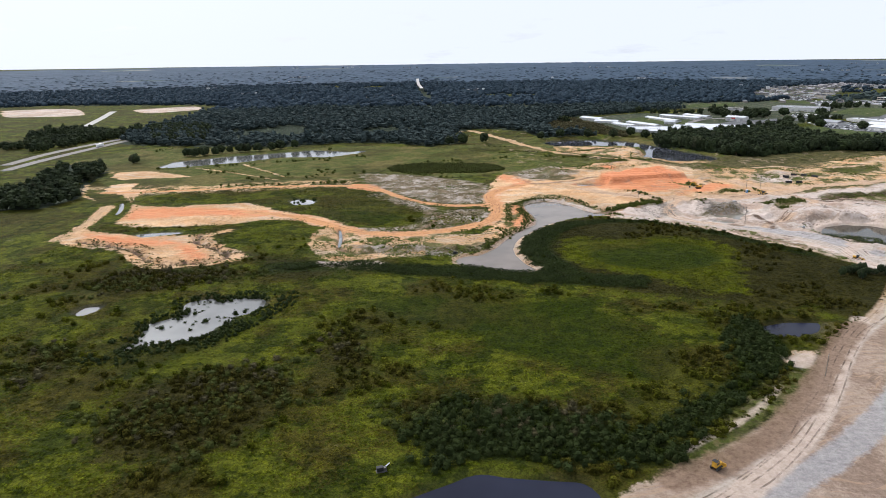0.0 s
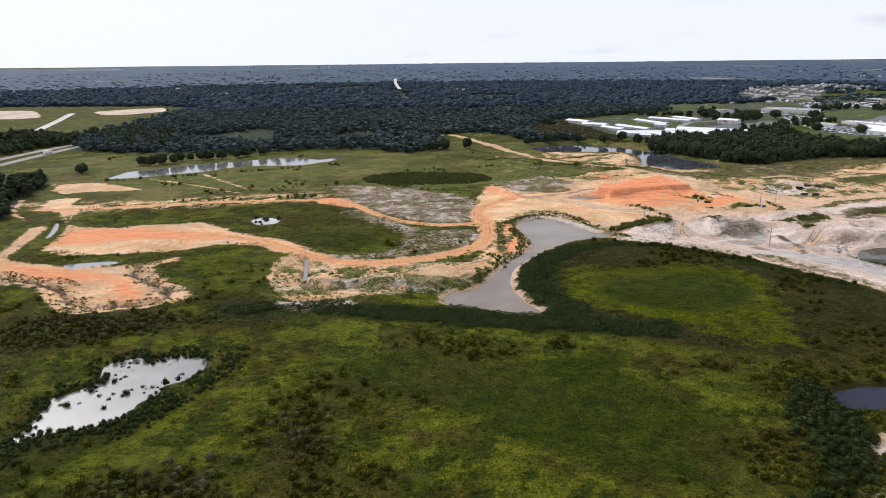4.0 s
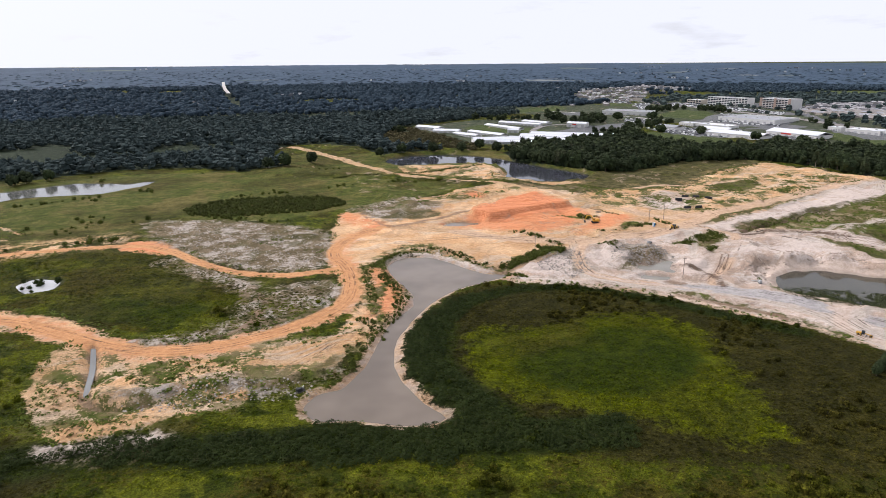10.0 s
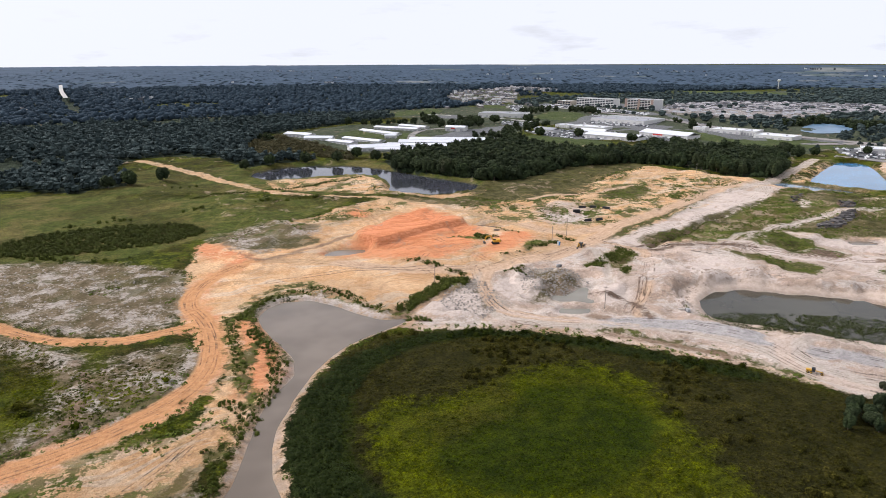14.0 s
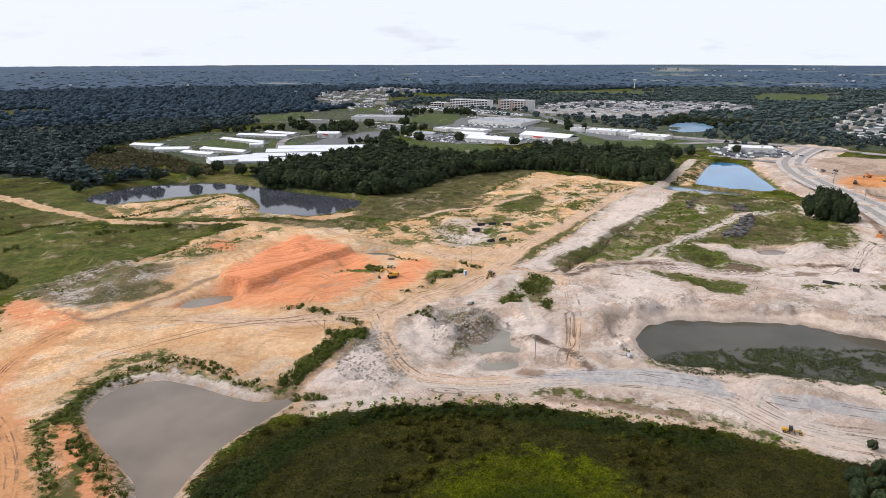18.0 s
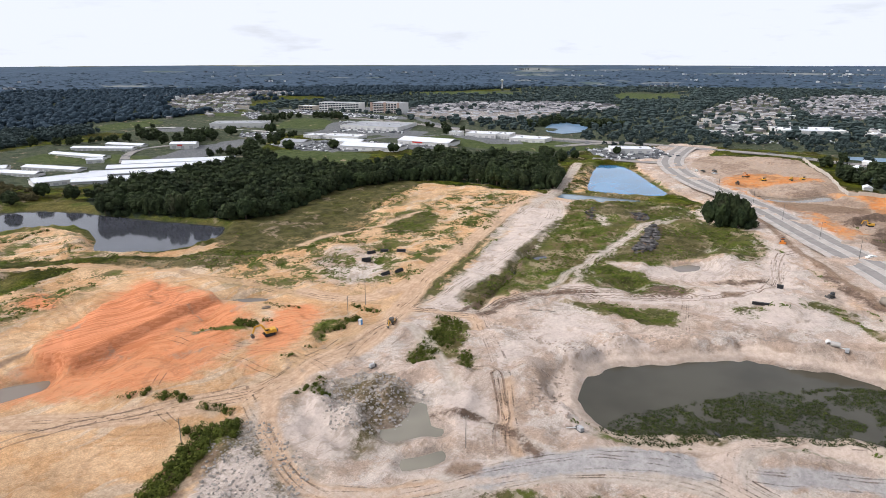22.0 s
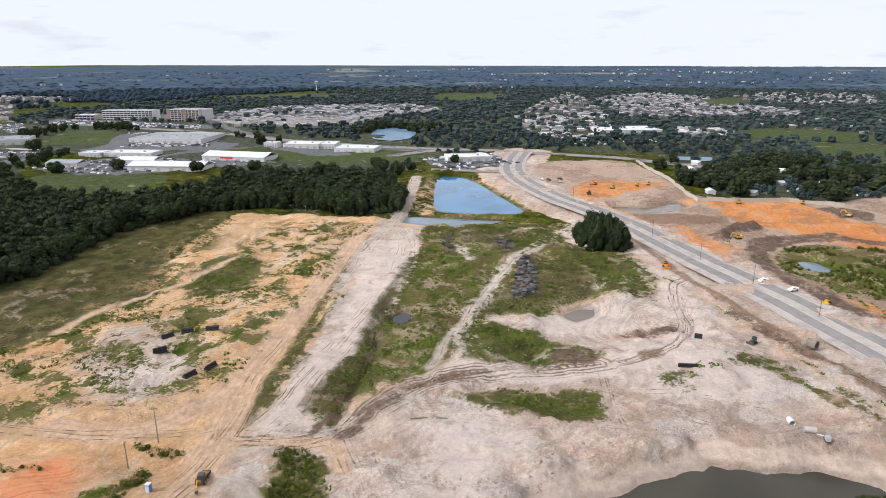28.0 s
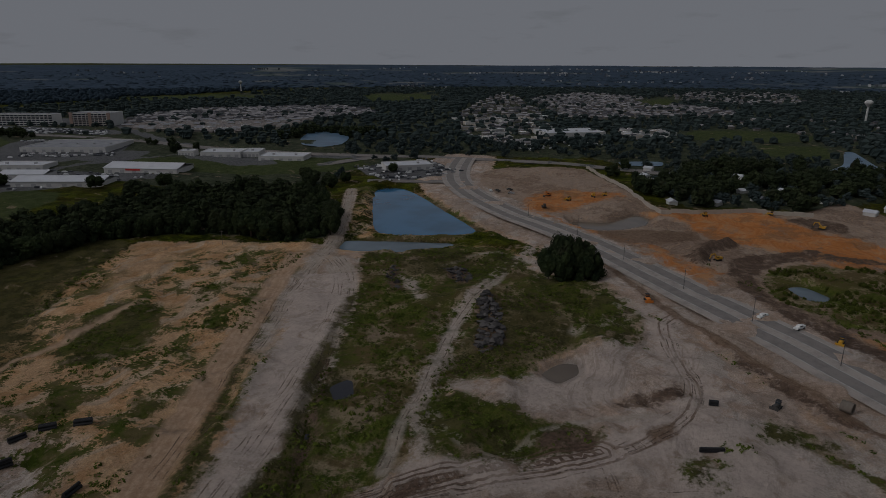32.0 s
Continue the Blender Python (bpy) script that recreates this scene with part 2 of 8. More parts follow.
    grain = k.math("MULTIPLY", k.ramp(k.noise(1.7, 4, 0.75), 0.36, 0.64, 0.52, 1.12), k.ramp(k.noise(0.35, 4, 0.7), 0.38, 0.62, 0.80, 1.12))
    return k.scale(k.mix(inside("reedy", 0.5, 2.5), col, reedy), grain), blot


def ground_material():
    k = Nodes("open ground")
    fine, mid, wide = k.noise(0.9, 6, 0.65), k.noise(0.16, 5, 0.6), k.noise(0.035, 4, 0.55)
    edge = k.math("ADD", k.math("MULTIPLY", k.math("SUBTRACT", mid, 0.5), 14.0), k.math("MULTIPLY", k.math("SUBTRACT", fine, 0.5), 7.0))

    def inside(name, wobble=1.0, soft=1.2, push=0.0):
        v = k.math("ADD", k.math("MULTIPLY_ADD", edge, wobble, k.attr(name)), push)
        return k.ramp(v, -soft, soft)

    col, blot = marsh_colour(k, fine, mid, wide, inside)
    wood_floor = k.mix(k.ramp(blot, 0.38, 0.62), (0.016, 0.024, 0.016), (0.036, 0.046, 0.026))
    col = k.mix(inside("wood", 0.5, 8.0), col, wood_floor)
    urban = k.mix(k.ramp(blot, 0.38, 0.62), (0.030, 0.042, 0.024), (0.085, 0.092, 0.066))
    col = k.mix(k.math("MULTIPLY", inside("urban", 0.5, 8.0), 0.85), col, urban)
    lawn = k.mix(k.ramp(blot, 0.35, 0.65), (0.038, 0.053, 0.017), (0.080, 0.097, 0.036))
    col = k.mix(inside("lawn", 0.4, 2.0), col, lawn)
    # bare ground
    grit = k.math("ADD", k.math("MULTIPLY", k.noise(0.35, 9, 0.78), 0.7), k.math("MULTIPLY", fine, 0.3))
    bend = k.n.new("ShaderNodeTexNoise")
    bend.inputs["Scale"].default_value, bend.inputs["Detail"].default_value = 0.02, 2.0
    k.l.new(k.where(), bend.inputs["Vector"])
    swing = k.n.new("ShaderNodeVectorMath")
    swing.operation = "MULTIPLY_ADD"
    swing.inputs[1].default_value = (55, 55, 0)
    k.l.new(bend.outputs["Color"], swing.inputs[0])
    k.l.new(k.where(), swing.inputs[2])
    swept = swing.outputs[0]
    streak = k.noise(0.55, 5, 0.62, vec=swept, stretch=(0.10, 1.0, 35))
    blotch = k.noise(0.10, 9, 0.72, vec=swept)
    comb = k.noise(1.5, 3, 0.6, vec=swept, stretch=(0.03, 1.0, 115))
    drift = k.noise(0.055, 8, 0.70)
    band = k.noise(0.12, 5, 0.6, vec=swept, stretch=(0.12, 1.0, 62))
    speck = k.noise(0.75, 9, 0.8)
    worked = k.ramp(k.noise(0.02, 4, 0.6), 0.50, 0.58)
    clod = k.ramp(k.math("ADD", k.math("MULTIPLY", k.noise(0.85, 5, 0.7), 0.75), k.math("MULTIPLY", k.noise(0.06, 4), 0.25)), 0.555, 0.60)
    # swirls of wheel tracks: level lines of a slow noise
    slow = k.noise(0.016, 2.0, 0.4)
    turns = k.math("SINE", k.math("MULTIPLY", k.math("ADD", slow, k.math("MULTIPLY", mid, 0.012)), 190.0))
    swirl = k.math("MULTIPLY", k.ramp(turns, 0.35, 0.85), k.math("MULTIPLY", k.ramp(k.noise(0.026, 4, 0.6), 0.48, 0.56), k.ramp(fine, 0.36, 0.52)))
    crumb = k.math("ADD", k.math("MULTIPLY", grit, 0.55), k.math("MULTIPLY", speck, 0.45))
    tan = k.mix(k.ramp(crumb, 0.38, 0.60), (0.57, 0.350, 0.192), (0.84, 0.565, 0.335))
    tan = k.mix(k.ramp(drift, 0.47, 0.55, 0.0, 0.85), tan, k.mix(k.ramp(crumb, 0.40, 0.60), (0.54, 0.300, 0.140), (0.77, 0.460, 0.235)))
    tan = k.mix(k.ramp(band, 0.53, 0.60, 0.0, 0.7), tan, k.mix(k.ramp(crumb, 0.40, 0.60), (0.55, 0.42, 0.30), (0.80, 0.640, 0.475)))
    tan = k.mix(k.math("MULTIPLY", k.ramp(streak, 0.54, 0.60, 0.0, 0.30), worked), tan, (0.568, 0.430, 0.292))
    tan = k.mix(k.math("MULTIPLY", k.ramp(comb, 0.58, 0.62, 0.0, 0.22), worked), tan, (0.30, 0.19, 0.11))
    pale = k.mix(k.ramp(crumb, 0.35, 0.62), (0.48, 0.375, 0.30), (0.7224, 0.575, 0.475))
    pale = k.mix(k.ramp(drift, 0.49, 0.55, 0.0, 0.85), pale, k.mix(k.ramp(crumb, 0.35, 0.64), (0.46, 0.335, 0.25), (0.6600, 0.490, 0.380)))
    pale = k.mix(k.ramp(k.noise(0.028, 8, 0.70), 0.51, 0.56, 0.0, 0.85), pale, k.mix(k.ramp(crumb, 0.34, 0.60), (0.52, 0.44, 0.385), (0.7632, 0.665, 0.580)))
    pale = k.mix(k.ramp(band, 0.56, 0.62, 0.0, 0.5), pale, k.mix(k.ramp(crumb, 0.35, 0.64), (0.32, 0.245, 0.195), (0.46, 0.365, 0.30)))
    pale = k.mix(k.math("MULTIPLY", k.ramp(streak, 0.55, 0.61, 0.0, 0.25), worked), pale, (0.284, 0.224, 0.181))
    pale = k.mix(k.math("MULTIPLY", k.ramp(comb, 0.57, 0.62, 0.0, 0.22), worked), pale, (0.224, 0.176, 0.140))
    pale = k.mix(k.ramp(blotch, 0.54, 0.575, 0.0, 0.5), pale, k.mix(k.ramp(crumb, 0.35, 0.64), (0.250, 0.175, 0.122), (0.420, 0.312, 0.234)))
    clay = k.mix(k.ramp(streak, 0.38, 0.60), (0.51, 0.178, 0.068), (0.66, 0.262, 0.122))
    comb_lines = k.noise(0.9, 3, 0.55, stretch=(0.02, 1.0, -22.1))
    clay = k.mix(k.ramp(crumb, 0.40, 0.60, 0.0, 0.45), clay, (0.66, 0.325, 0.175))
    clay = k.mix(k.ramp(drift, 0.46, 0.60, 0.0, 0.6), clay, (0.59, 0.285, 0.145))
    clay = k.mix(k.ramp(comb, 0.57, 0.62, 0.0, 0.3), clay, (0.33, 0.105, 0.042))
    heap_top = k.ramp(k.attr("mound"), 0.0, 2.0)
    clay = k.mix(k.math("MULTIPLY", heap_top, 0.85), clay, k.mix(k.ramp(comb_lines, 0.42, 0.58), (0.55, 0.190, 0.080), (0.70, 0.280, 0.142)))
    chalk = k.mix(k.ramp(grit, 0.36, 0.60), (0.25, 0.205, 0.17), (0.47, 0.415, 0.36))
    sand_here = inside("sand", 0.8, 1.0)
    soil = k.mix(inside("pale", 1.6, 7.0), tan, pale)
    damp = k.noise(0.021, 6, 0.66)
    soil = k.scale(soil, k.math("MULTIPLY", k.ramp(damp, 0.40, 0.62, 0.71, 0.90), k.ramp(k.noise(2.4, 4, 0.7), 0.30, 0.70, 0.76, 1.16)))
    soil = k.mix(inside("clay", 1.3, 5.0), soil, clay)
    col = k.mix(sand_here, col, soil)
    patch = k.ramp(k.math("ADD", k.noise(0.075, 8, 0.74), k.math("MULTIPLY", k.math("SUBTRACT", fine, 0.5), 0.35)), 0.46, 0.58)
    col = k.mix(k.math("MULTIPLY", inside("thin", 1.2, 9.0), k.math("MULTIPLY", patch, 0.9)), col, tan)
    col = k.mix(inside("rubble", 2.0, 5.0), col, k.mix(k.ramp(blot, 0.38, 0.62), (0.090, 0.072, 0.036), (0.20, 0.150, 0.095)))
    col = k.mix(k.math("MULTIPLY", inside("rubble", 2.0, 5.0), k.math("MULTIPLY", patch, k.ramp(blotch, 0.42, 0.50, 0.15, 0.95))), col, chalk)
    col = k.mix(k.math("MULTIPLY", inside("rubble", 2.0, 5.0), k.ramp(k.noise(0.05, 7, 0.7), 0.53, 0.59, 0.0, 0.7)), col, k.mix(k.ramp(blot, 0.36, 0.62), (0.060, 0.058, 0.018), (0.12, 0.098, 0.040)))
    site = k.mix(k.ramp(grit, 0.36, 0.62), (0.2816, 0.2021, 0.1470), (0.4400, 0.3397, 0.2646))
    site = k.mix(k.ramp(k.noise(0.022, 8, 0.70), 0.50, 0.55, 0.0, 0.55), site, k.mix(k.ramp(crumb, 0.4, 0.6), (0.13, 0.085, 0.062), (0.27, 0.18, 0.125)))
    site = k.mix(k.ramp(streak, 0.54, 0.62, 0.0, 0.6), site, (0.44, 0.30, 0.20))
    col = k.mix(inside("site", 0.4, 1.5), col, site)
    rust = k.mix(k.ramp(streak, 0.36, 0.62), (0.47, 0.175, 0.055), (0.56, 0.235, 0.080))
    rust = k.mix(k.ramp(drift, 0.46, 0.62, 0.0, 0.7), rust, (0.50, 0.30, 0.16))
    rust = k.mix(k.ramp(k.noise(0.045, 7, 0.70), 0.51, 0.58, 0.0, 0.75), rust, k.mix(k.ramp(crumb, 0.40, 0.60), (0.24, 0.115, 0.055), (0.38, 0.20, 0.10)))
    col = k.mix(inside("rust", 1.7, 4.0), col, rust)
    # growth that came back on the bare ground
    green = k.mix(k.ramp(blot, 0.36, 0.62), (0.042, 0.062, 0.008), (0.112, 0.130, 0.024))
    weeds = k.math("ADD", k.math("MULTIPLY", k.noise(0.07, 5, 0.68), 0.7), k.math("MULTIPLY", fine, 0.3))
    col = k.mix(k.math("MULTIPLY", inside("sparse", 1.0, 10.0), k.ramp(weeds, 0.495, 0.535)), col, k.mix(k.ramp(mid, 0.4, 0.6), green, (0.14, 0.115, 0.05)))
    col = k.mix(inside("growth", 1.1, 1.6), col, k.mix(patch, k.mix(k.ramp(wide, 0.42, 0.58, 0.0, 0.9), green, (0.105, 0.085, 0.032)), k.mix(k.ramp(drift, 0.45, 0.55), (0.13, 0.098, 0.045), (0.30, 0.235, 0.15))))
    # wheel tracks follow the ways
    way = k.attr("track")
    across = k.math("MULTIPLY_ADD", k.math("SUBTRACT", mid, 0.5), 2.2, way)
    ruts = k.math("SINE", k.math("MULTIPLY", across, 4.2))
    worn = k.math("MULTIPLY", k.ramp(way, -0.6, 1.4), k.ramp(k.math("ADD", ruts, k.math("MULTIPLY", fine, 1.6)), 0.3, 1.5))
    on_way = k.ramp(k.math("MULTIPLY_ADD", edge, 0.12, way), -0.8, 1.0)
    col = k.mix(k.math("MULTIPLY", on_way, 0.75), col, k.mix(k.ramp(grit, 0.36, 0.62), k.mix(inside("pale", 1.0, 6.0), (0.42, 0.27, 0.15), (0.42, 0.355, 0.295)), k.mix(inside("pale", 1.0, 6.0), (0.55, 0.37, 0.22), (0.56, 0.485, 0.415))))
    col = k.mix(k.math("MULTIPLY", k.math("MULTIPLY", on_way, inside("clay", 0.5, 4.0, 3.0)), 0.8), col, k.mix(k.ramp(grit, 0.36, 0.62), (0.50, 0.225, 0.088), (0.65, 0.325, 0.148)))
    col = k.mix(k.math("MULTIPLY", worn, 0.22), col, k.scale(col, 0.62))
    col = k.mix(k.math("MULTIPLY", k.math("MULTIPLY", swirl, sand_here), 0.42), col, k.scale(col, 0.58))
    # dark clods and stubble on the sand
    col = k.mix(k.math("MULTIPLY", k.math("MULTIPLY", clod, sand_here), k.ramp(k.attr("sparse"), -8.0, 8.0, 0.16, 0.55)), col, k.mix(k.ramp(mid, 0.42, 0.58), (0.13, 0.105, 0.05), (0.24, 0.165, 0.105)))
    white = k.mix(k.ramp(crumb, 0.33, 0.60), (0.41, 0.335, 0.285), (0.61, 0.515, 0.450))
    white = k.mix(k.ramp(blotch, 0.54, 0.58, 0.0, 0.45), white, k.mix(k.ramp(crumb, 0.40, 0.60), (0.26, 0.20, 0.155), (0.44, 0.36, 0.295)))
    white = k.mix(k.math("MULTIPLY", k.ramp(streak, 0.54, 0.60, 0.0, 0.5), worked), white, (0.32, 0.255, 0.205))
    col = k.mix(k.math("MULTIPLY", inside("white", 1.25, 2.5), 0.92), col, white)
    # dry verge growth; beside the front wood it also paints the wood's shade
    dry = k.mix(k.ramp(blot, 0.38, 0.62), (0.046, 0.044, 0.016), (0.105, 0.090, 0.038))
    col = k.mix(k.math("MULTIPLY", inside("verge", 0.7, 1.6), k.ramp(patch, 0.0, 1.0, 0.95, 0.6)), col, dry)
    short = k.mix(k.ramp(blot, 0.38, 0.62), (0.036, 0.050, 0.007), (0.096, 0.108, 0.022))
    short = k.mix(k.ramp(k.noise(0.11, 6, 0.70), 0.48, 0.55, 0.0, 0.8), short, dry)
    col = k.mix(k.math("MULTIPLY", inside("lush", 1.5, 2.0), k.ramp(k.noise(0.22, 6, 0.7), 0.42, 0.50, 0.35, 1.0)), col, short)
    lane = k.math("MULTIPLY_ADD", k.math("SUBTRACT", mid, 0.5), 3.0, k.attr("tanway"))
    tread = k.math("MULTIPLY", k.ramp(k.math("ADD", k.math("SINE", k.math("MULTIPLY", lane, 3.1)), k.math("MULTIPLY", fine, 1.6)), 0.6, 1.9), 0.30)
    road = k.mix(k.ramp(grit, 0.36, 0.60), (0.42, 0.275, 0.175), (0.60, 0.43, 0.30))
    col = k.mix(k.math("MULTIPLY", inside("tanway", 0.22, 1.2), 0.9), col, k.mix(tread, road, (0.33, 0.20, 0.115)))
    grey = k.mix(k.ramp(grit, 0.36, 0.62), (0.26, 0.25, 0.25), (0.42, 0.40, 0.39))
    col = k.mix(k.math("MULTIPLY", inside("gravel", 0.3, 1.0), 0.85), col, grey)
    mud = k.mix(k.ramp(grit, 0.36, 0.62), (0.075, 0.052, 0.040), (0.17, 0.115, 0.082))
    col = k.mix(k.math("MULTIPLY", inside("mud", 0.8, 1.6), k.ramp(k.math("ADD", fine, mid), 0.75, 1.05, 0.5, 1.0)), col, mud)
    lane = k.math("MULTIPLY_ADD", k.math("SUBTRACT", k.noise(0.05, 2, 0.5), 0.5), 1.4, k.attr("strand"))
    cut = k.ramp(k.math("ADD", k.math("SINE", k.math("MULTIPLY", lane, 3.6)), k.math("MULTIPLY", fine, 0.9)), 0.45, 1.0)
    col = k.mix(k.math("MULTIPLY", k.math("MULTIPLY", inside("strand", 0.25, 1.0), cut), k.ramp(k.noise(0.05, 3), 0.36, 0.55, 0.35, 0.9)), col, k.mix(k.ramp(grit, 0.36, 0.62), (0.105, 0.066, 0.046), (0.22, 0.150, 0.110)))
    bench = k.mix(k.ramp(grit, 0.36, 0.62), (0.44, 0.34, 0.27), (0.60, 0.485, 0.40))
    col = k.mix(k.math("MULTIPLY", inside("bench", 0.16, 0.9), 0.85), col, bench)
    col = k.mix(k.math("MULTIPLY", k.math("MULTIPLY", inside("scarp", 0.2, 0.9), k.ramp(k.noise(0.07, 3), 0.45, 0.58)), k.ramp(fine, 0.35, 0.6, 0.3, 0.85)), col, (0.32, 0.235, 0.175))
    dirt = k.mix(k.ramp(crumb, 0.38, 0.60), (0.135, 0.085, 0.056), (0.28, 0.19, 0.13))
    col = k.mix(k.math("MULTIPLY", inside("dirt", 0.5, 1.5), 0.88), col, dirt)
    tarmac = k.mix(k.ramp(grit, 0.36, 0.62), (0.085, 0.087, 0.09), (0.17, 0.17, 0.172))
    col = k.mix(inside("paved", 0.12, 0.8), col, tarmac)
    wet = k.ramp(k.math("MULTIPLY_ADD", edge, 0.18, k.attr("shore")), -1.6, 0.4)
    col = k.mix(k.math("MULTIPLY", wet, 0.45), col, k.scale(col, 0.45))
    h = k.math("ADD", k.math("MULTIPLY", speck, 0.8), k.math("ADD", k.math("MULTIPLY", grit, 1.1), k.math("ADD", k.math("MULTIPLY", streak, 0.35), k.math("MULTIPLY", comb, 0.12))))
    k.bump(h, 1.0, 0.85)
    return k.done(col, k.math("SUBTRACT", 0.95, k.math("MULTIPLY", wet, 0.3)), 0.0, 0.06)


def marsh_plants():
    """The leaves of the marsh take the colour of their stand, each a little its own."""
    k = Nodes("marsh plants")
    fine, mid, wide = k.noise(0.9, 6, 0.65), k.noise(0.16, 5, 0.6), k.noise(0.035, 4, 0.55)
    edge = k.math("ADD", k.math("MULTIPLY", k.math("SUBTRACT", mid, 0.5), 14.0), k.math("MULTIPLY", k.math("SUBTRACT", fine, 0.5), 7.0))

    def inside(name, wobble=1.0, soft=1.2):
        return k.ramp(k.math("MULTIPLY_ADD", edge, wobble, k.attr(name)), -soft, soft)
    col, _ = marsh_colour(k, fine, mid, wide, inside)
    one = k.n.new("ShaderNodeNewGeometry").outputs["Random Per Island"]
    return k.done(k.scale(col, k.ramp(one, 0.0, 1.0, 0.72, 1.50)), 1.0, 0.0, 0.02)


def water_material(name, silt, rough=0.06, spec=0.5):
    """Still pond water: silt seen through a glossy surface with a light ripple."""
    k = Nodes(name)
    col = k.mix(k.ramp(k.noise(0.03, 3), 0.35, 0.65), silt, tuple(c * 0.72 for c in silt))
    k.bump(k.noise(1.1, 3, 0.5), 0.05, 0.05)
    k.bsdf.inputs["IOR"].default_value = 1.33
    return k.done(col, rough, 0.0, spec)


M["pool water"] = water_material("glossy pool water", (0.13, 0.13, 0.12), 0.10, 1.0)
M["ground"] = ground_material()
M["marsh"] = marsh_plants()
M["silt water"] = water_material("silty brown water", (0.170, 0.136, 0.105), 0.08, 0.42)
M["grey water"] = water_material("grey-green quarry water", (0.058, 0.053, 0.038), 0.08, 0.24)
M["violet water"] = water_material("dark violet pond water", (0.020, 0.022, 0.036), 0.2, 0.10)
M["cut water"] = water_material("milky olive water", (0.20, 0.18, 0.14))
M["ford water"] = water_material("shallow grey-blue water", (0.15, 0.20, 0.24))
M["white water"] = water_material("chalky white water", (0.50, 0.50, 0.49))
M["dark water"] = water_material("dark pond water", (0.050, 0.052, 0.062), 0.06, 0.40)
M["lake water"] = water_material("blue lake water", (0.13, 0.22, 0.32), 0.30, 0.15)
# this blue is no silt: reflected blue sky put into the base colour
M["blue water"] = water_material("pond water tinted sky blue", (0.045, 0.165, 0.310))
M["asphalt"] = plain("asphalt", (0.250, 0.228, 0.212), 0.95, 0, 0.35, 4, 0.08)
M["road base"] = plain("pale road base", (0.40, 0.355, 0.32), 0.95, 0, 0.4, 6, 0.1)
M["concrete"] = plain("pale concrete", (0.40, 0.375, 0.345), 0.9, 0, 0.2, 5)
M["white paint"] = plain("white paint", (0.78, 0.78, 0.76), 0.6, 0, 0.1, 2)
M["worn paint"] = plain("worn white paint", (0.42, 0.41, 0.39), 0.8, 0, 0.5, 3, 0.1)
M["white wall"] = plain("white wall", (0.58, 0.57, 0.55), 0.8, 0, 0.1, 6)
M["house wall"] = plain("weathered house wall", (0.24, 0.215, 0.19), 0.9, 0, 0.2, 4)
M["cream wall"] = plain("cream wall", (0.44, 0.39, 0.33), 0.85, 0, 0.2, 4)
M["grey wall"] = plain("grey wall", (0.38, 0.38, 0.38), 0.8, 0, 0.15, 6)
M["white roof"] = plain("white metal roof", (0.60, 0.61, 0.64), 0.55, 0, 0.15, 9)
M["grey roof"] = plain("grey metal roof", (0.27, 0.275, 0.29), 0.55, 0, 0.2, 9)
M["shingle"] = plain("grey-brown shingles", (0.24, 0.215, 0.20), 0.9, 0, 0.35, 12)
M["brick"] = plain("red-brown brick", (0.33, 0.24, 0.20), 0.9, 0, 0.15, 4)
M["glass"] = plain("dark glass", (0.03, 0.04, 0.05), 0.12, 0, 0.05, 3, 0.6)
M["yellow"] = plain("yellow machine paint", (0.60, 0.33, 0.03), 0.5, 0, 0.35, 1.2)
M["orange"] = plain("orange machine paint", (0.62, 0.20, 0.03), 0.5, 0, 0.35, 1.2)
M["black"] = plain("black plastic", (0.018, 0.018, 0.020), 0.55, 0, 0.15, 1)
k = Nodes("wheel ruts")
ghost = k.n.new("ShaderNodeBsdfTransparent")
fade = k.n.new("ShaderNodeMixShader")
k.done(k.mix(k.noise(0.05, 3), (0.16, 0.105, 0.070), (0.26, 0.18, 0.125)), 0.9)
k.l.new(k.ramp(k.math("ADD", k.math("MULTIPLY", k.noise(0.12, 4), 0.65), k.math("MULTIPLY", k.noise(1.3, 4), 0.35)), 0.44, 0.62, 0.0, 0.62), fade.inputs["Fac"])
k.l.new(ghost.outputs[0], fade.inputs[1])
k.l.new(k.bsdf.outputs[0], fade.inputs[2])
k.l.new(fade.outputs[0], k.n["Material Output"].inputs["Surface"])
M["rut"] = k.mat
M["rubber"] = plain("rubber", (0.025, 0.024, 0.023), 0.9, 0, 0.4, 0.6)
M["steel"] = plain("dark steel", (0.10, 0.095, 0.09), 0.6, 0.5, 0.3, 0.8)
M["red"] = plain("red paint", (0.55, 0.05, 0.04), 0.5, 0, 0.1, 2)
M["blue"] = plain("blue plastic", (0.06, 0.22, 0.50), 0.5, 0, 0.1, 1)
M["wood"] = plain("grey timber", (0.20, 0.17, 0.14), 0.9, 0, 0.3, 1)


# ---- plan helpers ----
def lattice(x, y, size, seed):
    """Smooth value noise in 0..1, cell size in metres."""
    u, v = np.asarray(x) / size, np.asarray(y) / size
    i, j = np.floor(u).astype(np.int64), np.floor(v).astype(np.int64)
    a, b = u - i, v - j
    a, b = a * a * (3 - 2 * a), b * b * (3 - 2 * b)

    def h(p, q):
        n = np.sin(p * 127.1 + q * 311.7 + seed * 74.7) * 43758.5453
        return n - np.floor(n)
    return (h(i, j) * (1 - a) + h(i + 1, j) * a) * (1 - b) + (h(i, j + 1) * (1 - a) + h(i + 1, j + 1) * a) * b


def rough(x, y, size, seed, octaves=3):
    return sum(lattice(x, y, size / 2 ** o, seed + o) * 0.5 ** o for o in range(octaves)) / sum(0.5 ** o for o in range(octaves))


def rounded(pts, closed=True, times=2):
    """Cuts the corners of a plan line until it runs smoothly."""
